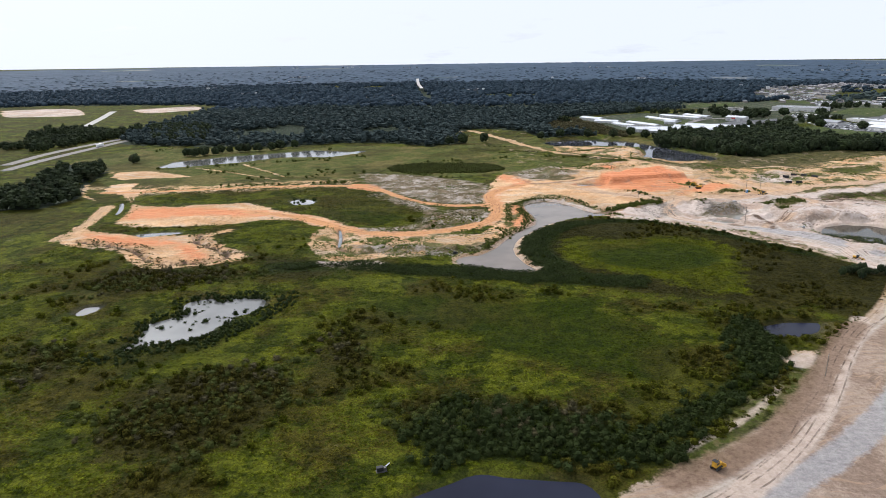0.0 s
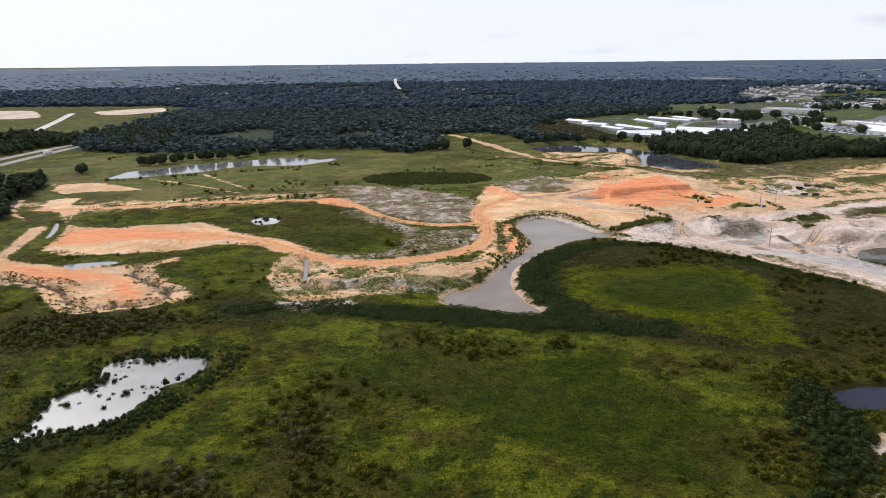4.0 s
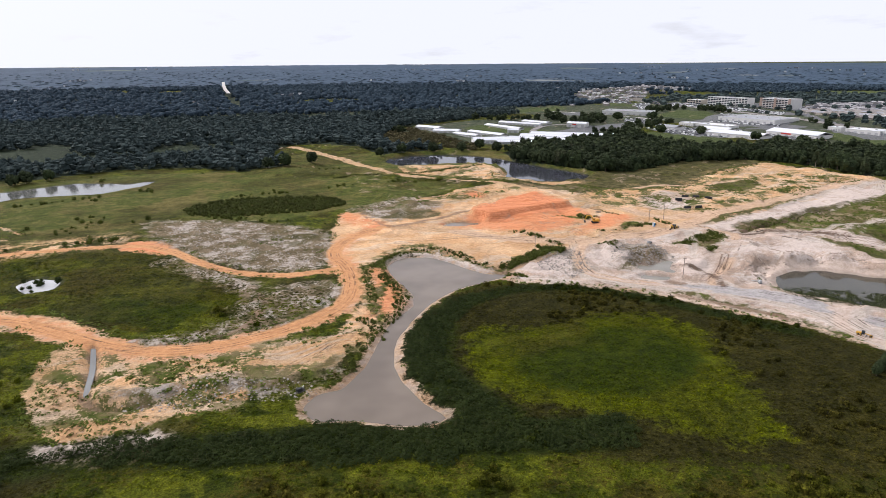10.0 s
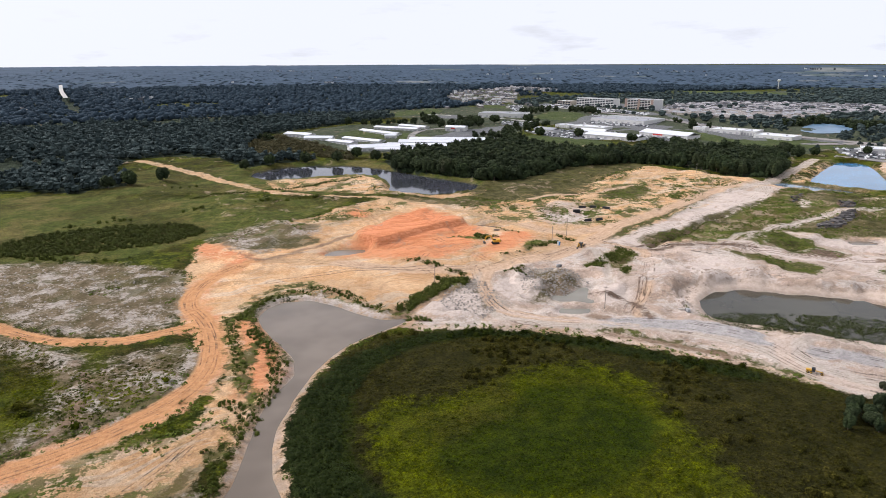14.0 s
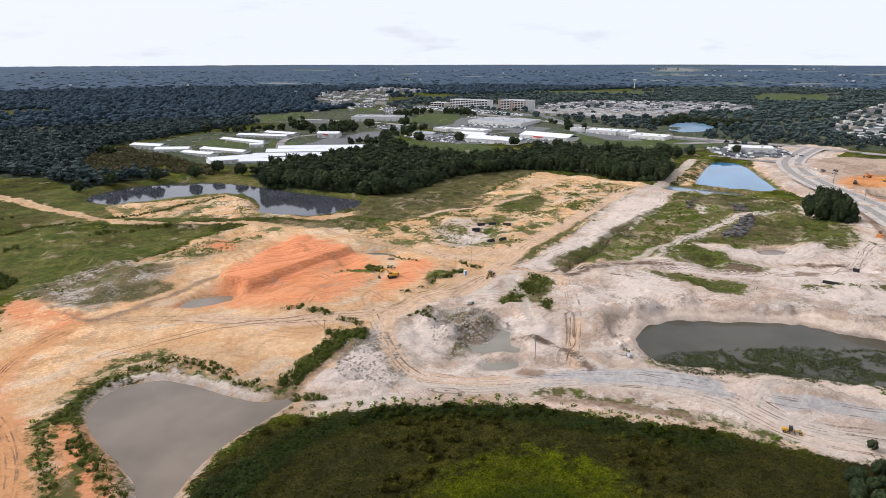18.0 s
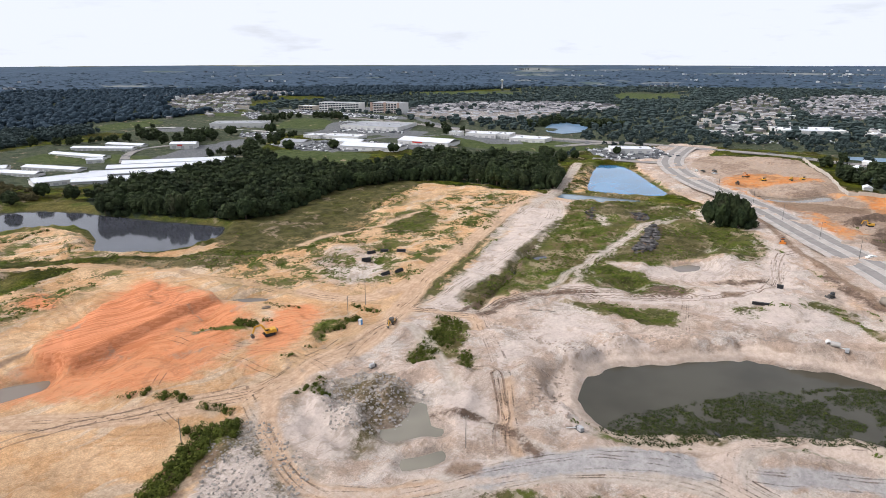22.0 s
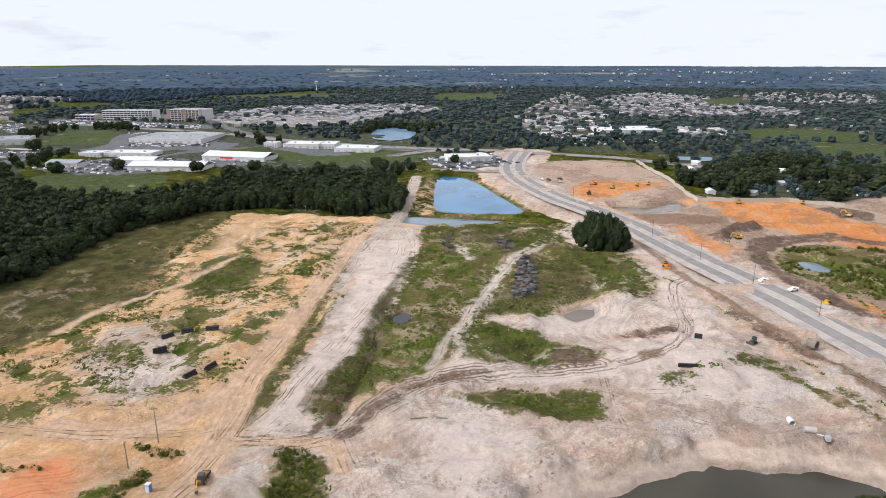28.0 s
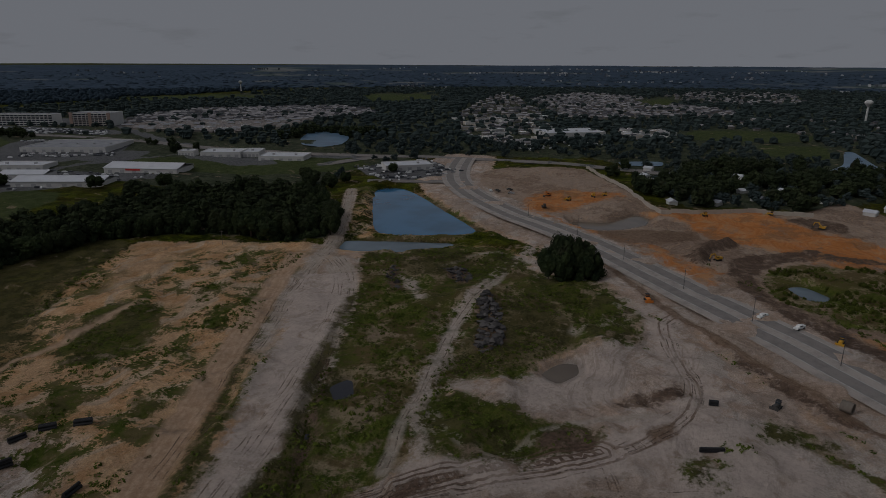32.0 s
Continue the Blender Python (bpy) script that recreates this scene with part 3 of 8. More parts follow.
    p = np.array(pts, float)
    for turn in range(times):
        w = 0.86 if turn == 0 and closed else 0.75
        q = np.roll(p, -1, 0) if closed else p[1:]
        b = p if closed else p[:-1]
        new_p = np.stack([b * w + q * (1 - w), b * (1 - w) + q * w], 1).reshape(-1, 2)
        p = new_p if closed else np.vstack([p[:1], new_p, p[-1:]])
    return p


REACH = 24.0


def to_line(x, y, p, closed):
    best = np.full(x.shape, 1e9)
    n = len(p)
    for i in range(n if closed else n - 1):
        (ax, ay), (bx, by) = p[i], p[(i + 1) % n]
        dx, dy = bx - ax, by - ay
        s = np.clip(((x - ax) * dx + (y - ay) * dy) / (dx * dx + dy * dy + 1e-9), 0, 1)
        best = np.minimum(best, (x - ax - s * dx) ** 2 + (y - ay - s * dy) ** 2)
    return np.sqrt(best)


def within(x, y, p):
    r = np.zeros(x.shape, bool)
    n = len(p)
    for i in range(n):
        (ax, ay), (bx, by) = p[i], p[(i + 1) % n]
        if ay != by:
            r ^= ((ay > y) != (by > y)) & (x < (bx - ax) * (y - ay) / (by - ay) + ax)
    return r


def depth_in(x, y, shapes):
    """Metres inside the nearest of the shapes (areas, or ways with a width); negative outside."""
    out = np.full(x.shape, -REACH)
    for pts, *width in shapes:
        p = rounded(pts, not width)
        lo, hi = p.min(0) - REACH, p.max(0) + REACH
        sel = (x > lo[0]) & (x < hi[0]) & (y > lo[1]) & (y < hi[1])
        if not sel.any():
            continue
        sx, sy = x[sel], y[sel]
        d = to_line(sx, sy, p, not width)
        d = width[0] / 2 - d if width else np.where(within(sx, sy, p), d, -d)
        out[sel] = np.maximum(out[sel], np.clip(d, -REACH, REACH))
    return out


# ---- plan of the ground: areas as outlines, ways as lines with a width ----
BARE = [(9, 365), (10, 409), (21, 484), (43, 495), (73, 513), (108, 534), (139, 552), (168, 556), (191, 540), (227, 506), (262, 503), (303, 515),
        (328, 549), (377, 571), (424, 592), (440, 565), (453, 530), (462, 500), (464, 484), (475, 425), (490, 394), (474, 346), (438, 328), (385, 285), (330, 240), (285, 200),
        (215, 200), (200, 220), (190, 240), (183, 256), (168, 272), (149, 297), (137, 307), (115, 321), (90, 330), (82, 344), (73, 361), (63, 382), (50, 389), (36, 376)]
STRIP = [(143, 586), (90, 625), (85, 670), (121, 661), (165, 656), (178, 625), (172, 580), (195, 545)]
WEDGE = [(-228, 313), (-232, 335), (-239, 356), (-248, 370), (-227, 362), (-210, 361), (-195, 368), (-162, 376), (-132, 349), (-99, 333), (-70, 305), (-84, 309), (-113, 323), (-136, 322), (-155, 310), (-185, 306), (-210, 304)]
SHELF = [(-91, 272), (-91, 300), (-84, 307), (-72, 299), (-55, 288), (-19, 290), (2, 291), (2, 258), (-20, 262), (-21, 246), (-44, 243), (-66, 235), (-72, 237), (-79, 245)]
LOBE = [(-235, 267), (-245, 288), (-247, 310), (-265, 363), (-260, 370), (-254, 359), (-242, 320), (-237, 296), (-203, 286), (-172, 286), (-158, 289), (-147, 300), (-142, 295), (-154, 284), (-134, 261), (-112, 243), (-124, 232), (-139, 225), (-157, 221), (-171, 229), (-182, 244), (-196, 255), (-227, 263)]
WEDGE_HEART = [(-229, 324), (-237, 357), (-190, 359), (-143, 351), (-114, 336), (-137, 332), (-180, 337), (-208, 324)]
LOBE_HEART = [(-235, 288), (-197, 281), (-165, 271), (-154, 264), (-135, 239), (-143, 234), (-167, 268), (-189, 262), (-217, 274)]
LOBE_DITCH = [(-225, 271), (-201, 263), (-184, 255), (-168, 239), (-157, 231), (-141, 231), (-128, 235), (-127, 244), (-132, 252), (-147, 265), (-159, 276), (-159, 285)]
SHELF_DITCH = [(-79, 300), (-73, 280), (-72, 262), (-65, 253), (-49, 254)]
RIM_N = [(-291, 411), (-272, 412), (-222, 422), (-163, 436), (-100, 441), (-76, 429), (-55, 396), (-34, 374), (-11, 365), (12, 370)]
RIM_S = [(-151, 345), (-119, 335), (-94, 316), (-74, 299), (-54, 289), (-33, 290), (-9, 301), (9, 315), (19, 340), (18, 375), (11, 395), (22, 425), (40, 440)]
WEST_WAY = [(-242, 275), (-241, 288), (-245, 313), (-260, 360)]
EAST_HAUL = [(602, 554), (493, 501), (449, 486), (391, 468), (341, 449), (302, 434), (268, 421), (244, 411), (226, 401), (205, 397), (173, 391), (143, 385)]
NORTH_HAUL = [(228, 408), (207, 441), (197, 481), (178, 526), (148, 567), (106, 590), (81, 614), (53, 689), (18, 777), (-11, 828)]
SITE = [(719, 486), (758, 470), (778, 401), (619, 326), (643, 232), (700, 205), (560, 150), (430, 170), (395, 222), (427, 250), (449, 271), (483, 297), (533, 350), (586, 400), (659, 468)]
PALE = [(87, 335), (103, 349), (141, 381), (169, 383), (203, 390), (228, 399), (322, 431), (453, 490), (490, 394), (474, 346), (385, 285), (330, 240), (285, 200), (200, 200), (190, 240), (168, 274), (137, 309), (90, 331)]
SE_HAUL = [(206, 226), (185, 195), (166, 171), (146, 153), (129, 131), (119, 115), (107, 98), (96, 84), (85, 73), (70, 60), (50, 46), (25, 34)]
SE_BED = [(225, 215), (180, 190), (150, 158), (128, 138), (108, 112), (90, 91), (65, 73), (40, 54), (10, 36), (30, 0), (140, 30), (230, 120)]
BERM = [(111, 119), (102, 108), (92, 96), (80, 86), (69, 75)]
BERM_LINE = [(101, 111), (91, 99), (79, 88), (70, 82), (62, 75)]
GRAVEL = [(129, 330), (137, 320), (150, 312), (164, 307), (181, 295), (192, 282), (200, 266), (199, 256), (198, 245), (203, 235), (212, 222), (225, 205)]
LOOP = [(200, 260), (211, 264), (221, 261), (231, 252), (237, 240), (242, 222)]
MOUND = [(173, 505), (179, 462), (172, 456), (115, 433), (103, 452), (104, 465), (132, 484), (160, 502)]
CLAY = [(79, 445), (99, 450), (131, 487), (165, 516), (169, 478), (184, 455), (160, 420), (135, 409), (118, 413), (99, 429)]
BOWL = [(25, 269), (33, 290), (54, 318), (75, 329), (107, 329), (136, 311), (158, 286), (176, 263), (189, 241), (185, 205), (140, 175), (80, 190), (50, 208), (36, 228)]
BRIGHT = [(50, 267), (58, 285), (83, 279), (107, 287), (131, 284), (142, 266), (136, 240), (129, 214), (122, 192), (106, 194), (93, 208), (74, 219), (58, 231), (48, 246)]
SCRUB = [[(-99, 77), (-104, 99), (-92, 108), (-75, 119), (-54, 110), (-51, 90), (-57, 73), (-72, 65), (-89, 64)], [(-181, 193), (-170, 225), (-125, 225), (-94, 216), (-117, 208), (-150, 185)], [(-160, 131), (-141, 129), (-130, 107), (-138, 102)], [(-51, 133), (-44, 145), (-33, 134), (-31, 116), (-44, 118)], [(-20, 95), (0, 104), (27, 99), (46, 88), (20, 84), (-10, 80)]]
BELTS = [[(-5, 100), (27, 94), (46, 86), (61, 76), (54, 68), (-3, 68), (-15, 80)], [(107, 168), (114, 155), (117, 141), (104, 120), (90, 105), (75, 90), (61, 80), (51, 84), (74, 102), (90, 117), (97, 143)]]
DEEP = [(62, 250), (72, 262), (92, 266), (107, 275), (127, 268), (131, 248), (118, 231), (96, 222), (80, 229), (65, 239)]
ISLE = [(-255, 394), (-226, 412), (-173, 426), (-114, 430), (-74, 413), (-41, 375), (-25, 346), (-29, 320), (-46, 301), (-72, 308), (-96, 325), (-131, 351), (-168, 381), (-214, 372), (-240, 371)]
GREEN_MID = [(455, 468), (461, 449), (485, 422), (491, 393), (451, 369), (459, 352), (405, 319), (381, 339), (367, 349), (350, 353), (340, 371), (293, 367), (273, 377), (266, 383), (244, 380), (247, 395), (266, 398), (297, 404), (335, 415), (413, 445)]
RUBBLE = [(-98, 497), (-71, 491), (-37, 481), (-5, 459), (13, 440), (11, 392), (3, 372), (-16, 374), (-37, 385), (-62, 415), (-87, 450)]
RUBBLE_S = [(-27, 314), (-22, 334), (-11, 350), (9, 353), (16, 338), (13, 320), (3, 310), (-13, 305), (-24, 302)]
MEADOW = [(-106, 530), (-129, 634), (-59, 657), (-5, 634), (72, 602), (136, 559), (73, 515), (20, 500), (-14, 477), (-71, 493)]
WEST_MEADOW = [(-330, 470), (-420, 560), (-400, 680), (-230, 660), (-120, 690), (-10, 660), (-90, 500), (-110, 445), (-220, 428), (-290, 420)]
EAST_BOWL = [(484, 273), (511, 265), (523, 246), (521, 220), (480, 190), (426, 215), (439, 247), (451, 265)]
EAST_RING = [(494, 283), (518, 272), (534, 254), (533, 217), (490, 175), (418, 215), (430, 250), (446, 274)]

HIGHWAY = [(795, 529), (735, 515), (690, 500), (651, 482), (607, 451), (562, 409), (538, 379), (511, 351), (475, 319), (436, 289), (407, 265), (383, 246), (360, 228), (310, 190), (260, 155)]
PONDS = {
    "main": [(-2, 233), (10, 231), (22, 225), (30, 224), (35, 226), (30, 236), (26, 250), (25, 262), (27, 273), (30, 284), (36, 297), (46, 312), (59, 327), (73, 335), (86, 340), (93, 344), (82, 348), (75, 357), (67, 373), (61, 381), (50, 383), (43, 379), (37, 369), (40, 343), (43, 326), (41, 314), (31, 302), (25, 290), (20, 276), (16, 264), (13, 259), (7, 250), (-1, 249), (-6, 241)],
    "quarry": [(202, 294), (204, 303), (212, 309), (224, 314), (236, 318), (245, 315), (248, 308), (253, 301), (263, 300), (273, 290), (280, 281), (279, 273), (282, 265), (286, 258), (287, 248), (286, 236), (275, 222), (250, 222), (246, 241), (241, 255), (222, 274), (212, 284)],
    "forest": [(80, 702), (89, 728), (118, 744), (148, 742), (180, 725), (200, 695), (214, 660), (227, 630), (239, 608), (248, 588), (236, 573), (218, 562), (197, 561), (180, 576), (170, 592), (180, 614), (186, 645), (179, 665), (154, 677), (121, 673), (94, 675)],
    "blue": [(626, 547), (638, 523), (531, 427), (520, 425), (495, 482)],
    "ford": [(481, 493), (486, 478), (500, 428), (482, 434), (467, 460), (463, 486)],
    "marsh": [(-124, 129), (-122, 136), (-122, 145), (-125, 155), (-120, 159), (-115, 165), (-120, 179), (-110, 184), (-106, 180), (-100, 185), (-90, 186), (-85, 182), (-84, 175), (-88, 166), (-93, 164), (-92, 157), (-96, 153), (-95, 146), (-101, 140), (-108, 138), (-114, 137), (-117, 130)],
    "puddle": [(-161, 164), (-161, 172), (-154, 173), (-153, 167), (-157, 161)],
    "corner": [(115, 160), (126, 165), (139, 164), (134, 155), (124, 150), (115, 151)],
    "near": [(-16, 50), (0, 59), (7, 64), (17, 62), (33, 62), (38, 55), (25, 44), (0, 44)],
    "west": [(-310, 575), (-298, 583), (-267, 611), (-219, 635), (-187, 658), (-160, 650), (-145, 643), (-122, 653), (-128, 630), (-153, 600), (-208, 602), (-234, 569), (-277, 541), (-310, 530)],
    "small": [(359, 349), (370, 344), (372, 338), (365, 337), (354, 341)],
    "channel": [(326, 410), (334, 406), (324, 399), (318, 404)],
    "cut": [(160, 344), (163, 341), (170, 343), (177, 347), (180, 345), (174, 338), (171, 334), (173, 330), (169, 328), (166, 333), (158, 336), (157, 340)],
    "cut low": [(150, 325), (154, 330), (159, 326), (166, 324), (163, 320), (157, 321)],
    "site wet": [(576, 379), (581, 354), (611, 340), (603, 330), (580, 331), (556, 350), (558, 370)],
    "clay": [(80, 444), (91, 451), (106, 445), (103, 439), (88, 440)],
    "clay far": [(182, 472), (192, 464), (197, 455), (188, 459)],
    "isle": [(-134, 382), (-128, 392), (-114, 385), (-115, 372), (-125, 369)],
    "ring": [(486, 262), (490, 254), (478, 244), (466, 252)],
    "lobe": [(-202, 289), (-194, 282), (-186, 284), (-173, 292), (-178, 296), (-191, 293)],
}
WHITE_ROAD = [(414, 479), (425, 454), (396, 437), (336, 417), (307, 410), (291, 403), (268, 400), (252, 397), (249, 388), (242, 381), (237, 384), (231, 398), (244, 401), (270, 412), (290, 419), (319, 434), (347, 443), (379, 461)]
TAN_HAUL = [(440, 497), (404, 483), (333, 454), (289, 435), (260, 423), (236, 410), (221, 401), (201, 390), (170, 386), (151, 384), (130, 392), (108, 404), (85, 424)]
MUD_WAY = [(318, 323), (305, 340), (293, 356), (283, 365), (274, 372), (254, 374), (241, 375)]
SAND_WAY = [(425, 309), (415, 314), (377, 305), (361, 299), (349, 300), (332, 306), (322, 315), (314, 322), (301, 340), (290, 360)]
RING_WAY = [(151, 384), (137, 366), (130, 347), (129, 334), (138, 323), (151, 314)]
PATH_MID = [(495, 385), (453, 391), (403, 392), (360, 383), (326, 377), (300, 366)]
HIGHWAY_CUT = [(520, 372), (476, 338), (428, 310), (391, 283), (367, 261), (338, 240), (300, 212)]
REGIONS = {
    "white": [(WHITE_ROAD,), (PATH_MID, 5.0), (SAND_WAY, 14.0), ([(345, 373), (332, 371), (340, 352), (372, 343), (385, 326), (362, 318), (345, 325), (333, 345)],), 
              ([(97, 351), (112, 356), (130, 364), (128, 351), (123, 336), (116, 331), (101, 342)],), ([(143, 367), (156, 372), (164, 360), (152, 345), (147, 341), (139, 341), (137, 354)],), ([(207, 266), (219, 265), (229, 256), (234, 234), (236, 215)], 6.5), ([(207, 266), (197, 257), (194, 249), (199, 236), (208, 220)], 6.0), ([(300, 300), (320, 318), (345, 298), (345, 270), (318, 272)],),
              ([(150, 325), (180, 300), (200, 272)], 5.0), ([(196, 300), (203, 312), (218, 320), (240, 324), (256, 312)], 7.0), ([(205, 340), (230, 350), (262, 352), (270, 330), (235, 330)],), ([(180, 318), (196, 335), (186, 345), (172, 322)],), ([(430, 440), (425, 425), (405, 412)], 4.0), ([(111, 130), (126, 136), (113, 120), (110, 124)],), ([(-72, 233), (-60, 231), (-46, 233)], 4.0), ([(395, 345), (420, 322), (433, 318)], 6.0),
              ([(36, 374), (50, 386), (64, 383), (76, 362), (88, 342)], 4.0)],
    # first outline: dark grass with the front wood's shadow painted in
    "verge": [([(215, 540), (235, 578), (290, 594), (350, 622), (420, 618), (425, 592), (345, 556), (298, 521), (264, 509), (232, 512)],), ([(45, 470), (62, 484), (84, 478), (88, 465), (66, 458)],), ([(284, 401), (290, 398), (271, 389), (261, 385), (250, 387), (248, 395), (260, 398), (271, 401)],), ([(396, 440), (339, 421), (309, 409), (291, 400)], 5.0), ([(292, 585), (344, 571), (323, 533), (285, 510), (267, 516), (245, 510), (232, 510)],), ([(414, 382), (434, 367), (406, 347), (382, 342), (353, 358), (343, 373), (349, 378)],),
              ([(379, 470), (343, 455), (280, 422), (258, 412), (235, 404)], 4.0), ([(455, 455), (480, 425), (470, 405), (440, 405), (430, 425)],), ([(-27, 440), (5, 440), (6, 428), (-25, 434)],), ([(139, 163), (151, 160), (133, 141), (122, 144)],), ([(160, 560), (192, 546), (226, 512), (210, 500), (170, 540)],)],
    "lush": [([(363, 463), (311, 437), (263, 411), (246, 406)], 4.5), (BERM, 6.0), ([(33, 373), (43, 391), (54, 401), (66, 397)], 8.0), ([(27, 372), (26, 350), (25, 335), (22, 318)], 4.0), ([(34, 358), (37, 343), (40, 326)], 3.0), ([(99, 617), (137, 600), (140, 581), (100, 600)],), ([(156, 302), (171, 285), (185, 262), (193, 244)], 5.0), ([(118, 128), (114, 123), (95, 101), (75, 81), (60, 70)], 8.0), ([(409, 441), (341, 416), (303, 400), (277, 389), (266, 385)], 7.0), ([(307, 512), (350, 526), (359, 507), (331, 492), (310, 484), (302, 502)],), ([(323, 475), (332, 476), (328, 464), (320, 466)],), ([(265, 474), (284, 477), (289, 475), (277, 469), (267, 470)],), ([(279, 451), (295, 450), (293, 447), (279, 446)],),
             ([(332, 371), (331, 350), (323, 345), (331, 327), (323, 325), (317, 326), (305, 341), (300, 358), (300, 365), (323, 376)],), ([(275, 354), (283, 341), (290, 331), (300, 319), (293, 315), (283, 314), (273, 336), (270, 351)],), ([(318, 304), (324, 296), (321, 292), (311, 296), (312, 300)],),
             ([(348, 284), (351, 277), (347, 266), (343, 263), (340, 273), (339, 283)],), ([(334, 250), (326, 246), (321, 242)], 4.0), ([(462, 378), (458, 342), (420, 321), (391, 317), (383, 332), (405, 348), (440, 368)],), ([(395, 405), (430, 412), (462, 405), (485, 398), (470, 380), (420, 396)],), ([(460, 470), (478, 425), (468, 420), (450, 460)],)],
    "tanway": [(TAN_HAUL, 10.0), ([(225, 401), (231, 390), (237, 380), (237, 373), (230, 366)], 5.0), ([(249, 510), (274, 517), (300, 517), (330, 517), (359, 520)], 4.0), ([(209, 450), (214, 431), (224, 423), (238, 421), (253, 423)], 8.0), (RING_WAY, 6.0), ([(176, 307), (182, 316), (202, 330)], 4.0)],
    "strand": [([(203, 336), (196, 328), (189, 321), (181, 317), (174, 311)], 4.0), ([(145, 391), (122, 399), (95, 411), (67, 410), (48, 409)], 4.0), (MUD_WAY[:4], 10.0), (MUD_WAY[:6], 6.5), (MUD_WAY, 4.0), (SAND_WAY, 4.0), ([(330, 313), (339, 305), (332, 304), (325, 310)],), (HIGHWAY_CUT, 4.0), ([(135, 320), (137, 313), (129, 318), (124, 327)],)],
    "sand": [(BARE,), ([(26, 375), (35, 363), (41, 338), (42, 319), (38, 307), (28, 290), (22, 280), (18, 276), (15, 278), (18, 288), (8, 294), (16, 310), (22, 328)],), ([(-28, 276), (-24, 282), (-5, 284), (8, 293), (17, 292), (18, 285), (13, 277), (7, 268), (5, 260), (-28, 274)],), ([(-1045, 1309), (-903, 1356), (-752, 1152), (-901, 1117)],), ([(-746, 1293), (-643, 1398), (-576, 1283), (-660, 1192)],), ([(-267, 529), (-210, 496), (-170, 468)], 2.5), ([(-229, 550), (-201, 519), (-163, 478)], 2.5), (STRIP,), (WEDGE,), (SHELF,), (LOBE,), (RIM_N, 6.5), (RIM_S, 13.0), (WEST_WAY, 7.0), ([(-324, 479), (-332, 504), (-311, 512), (-281, 501), (-250, 483), (-269, 478), (-295, 474), (-306, 465)],), ([(-292, 414), (-304, 445), (-285, 455), (-276, 420), (-257, 409), (-258, 396), (-248, 371), (-269, 401)],), ([(-282, 382), (-297, 396), (-309, 411), (-325, 445)], 2.0), ([(-392, 511), (-346, 479), (-337, 505)], 2.0), (NORTH_HAUL, 8.0), (SE_BED,), (EAST_HAUL, 9.0),
             ([(-102, 432), (-101, 449), (-79, 445), (-67, 421), (-74, 413)],), 
             ([(20, 484), (29, 494), (49, 448), (42, 440)],), ([(-27, 429), (4, 422), (5, 416), (-23, 420)],), ([(108, 126), (116, 135), (125, 137), (118, 126), (112, 123)],),
             ([(180, 560), (215, 548), (245, 562), (225, 540), (195, 540)],), (HIGHWAY, 66.0)],
    "thin": [(GREEN_MID,), ([(225, 505), (234, 534), (262, 522), (298, 533), (350, 566), (400, 590), (345, 546), (298, 510), (262, 498)],), ([(10, 380), (30, 480), (60, 500), (70, 450), (30, 400)],), ([(-330, 430), (-230, 440), (-100, 470), (-100, 440), (-260, 400)],), ([(470, 489), (520, 410), (620, 498), (622, 548)],)],
    "pale": [(PALE,), (PONDS["main"],), ([(263, 494), (272, 460), (253, 439), (235, 433), (226, 445), (227, 467), (245, 490)],), ([(38, 310), (44, 330), (42, 352)], 8.0), (SE_BED,), (EAST_HAUL[:5], 14.0), (HIGHWAY, 66.0), ([(-1045, 1309), (-903, 1356), (-752, 1152), (-901, 1117)],), ([(-746, 1293), (-643, 1398), (-576, 1283), (-660, 1192)],)],
    "clay": [(CLAY,), ([(21, 483), (36, 487), (51, 446), (38, 439), (21, 469)],), ([(112, 523), (124, 531), (138, 524), (125, 504)],), ([(29, 349), (37, 341), (34, 318), (26, 303), (23, 310), (28, 330)],), ([(27, 365), (32, 369), (38, 358), (40, 335), (35, 313), (26, 303), (21, 306), (27, 328)],), (WEDGE_HEART,), (LOBE_HEART,), (RIM_N, 7.0), (RIM_S, 10.0), ([(-102, 432), (-101, 449), (-79, 445), (-67, 421), (-74, 413)],), ([(20, 484), (29, 494), (49, 448), (42, 440)],),
             ([(-27, 429), (4, 422), (5, 416), (-23, 420)],), ([(31, 356), (36, 331), (32, 312), (26, 315), (28, 334)],), ([(150, 400), (175, 405), (205, 428), (195, 440), (170, 425)],)],
    "rubble": [(RUBBLE,), (RUBBLE_S,), ([(105, 345), (125, 375), (140, 372), (135, 340), (120, 330)],), ([(150, 352), (165, 372), (178, 370), (180, 345), (160, 340)],), ([(28, 500), (70, 520), (100, 500), (75, 470), (50, 455)],),
               ([(-70, 260), (-50, 264), (-20, 263), (6, 267), (8, 261), (-12, 251), (-45, 256)],), ([(-74, 234), (-58, 234), (-45, 234), (-46, 229), (-62, 228)],), ([(-27, 310), (-22, 336), (-32, 358), (-56, 386), (-70, 402)], 9.0), ([(-60, 298), (-40, 302), (-27, 312)], 7.0), ([(139, 358), (151, 375), (162, 374), (169, 353), (162, 338), (148, 336)],)],
    "bright": [(BRIGHT,), ([(-140, 280), (-120, 300), (-100, 295), (-115, 275)],), ([(-60, 345), (-20, 350), (-40, 320), (-70, 325)],)],
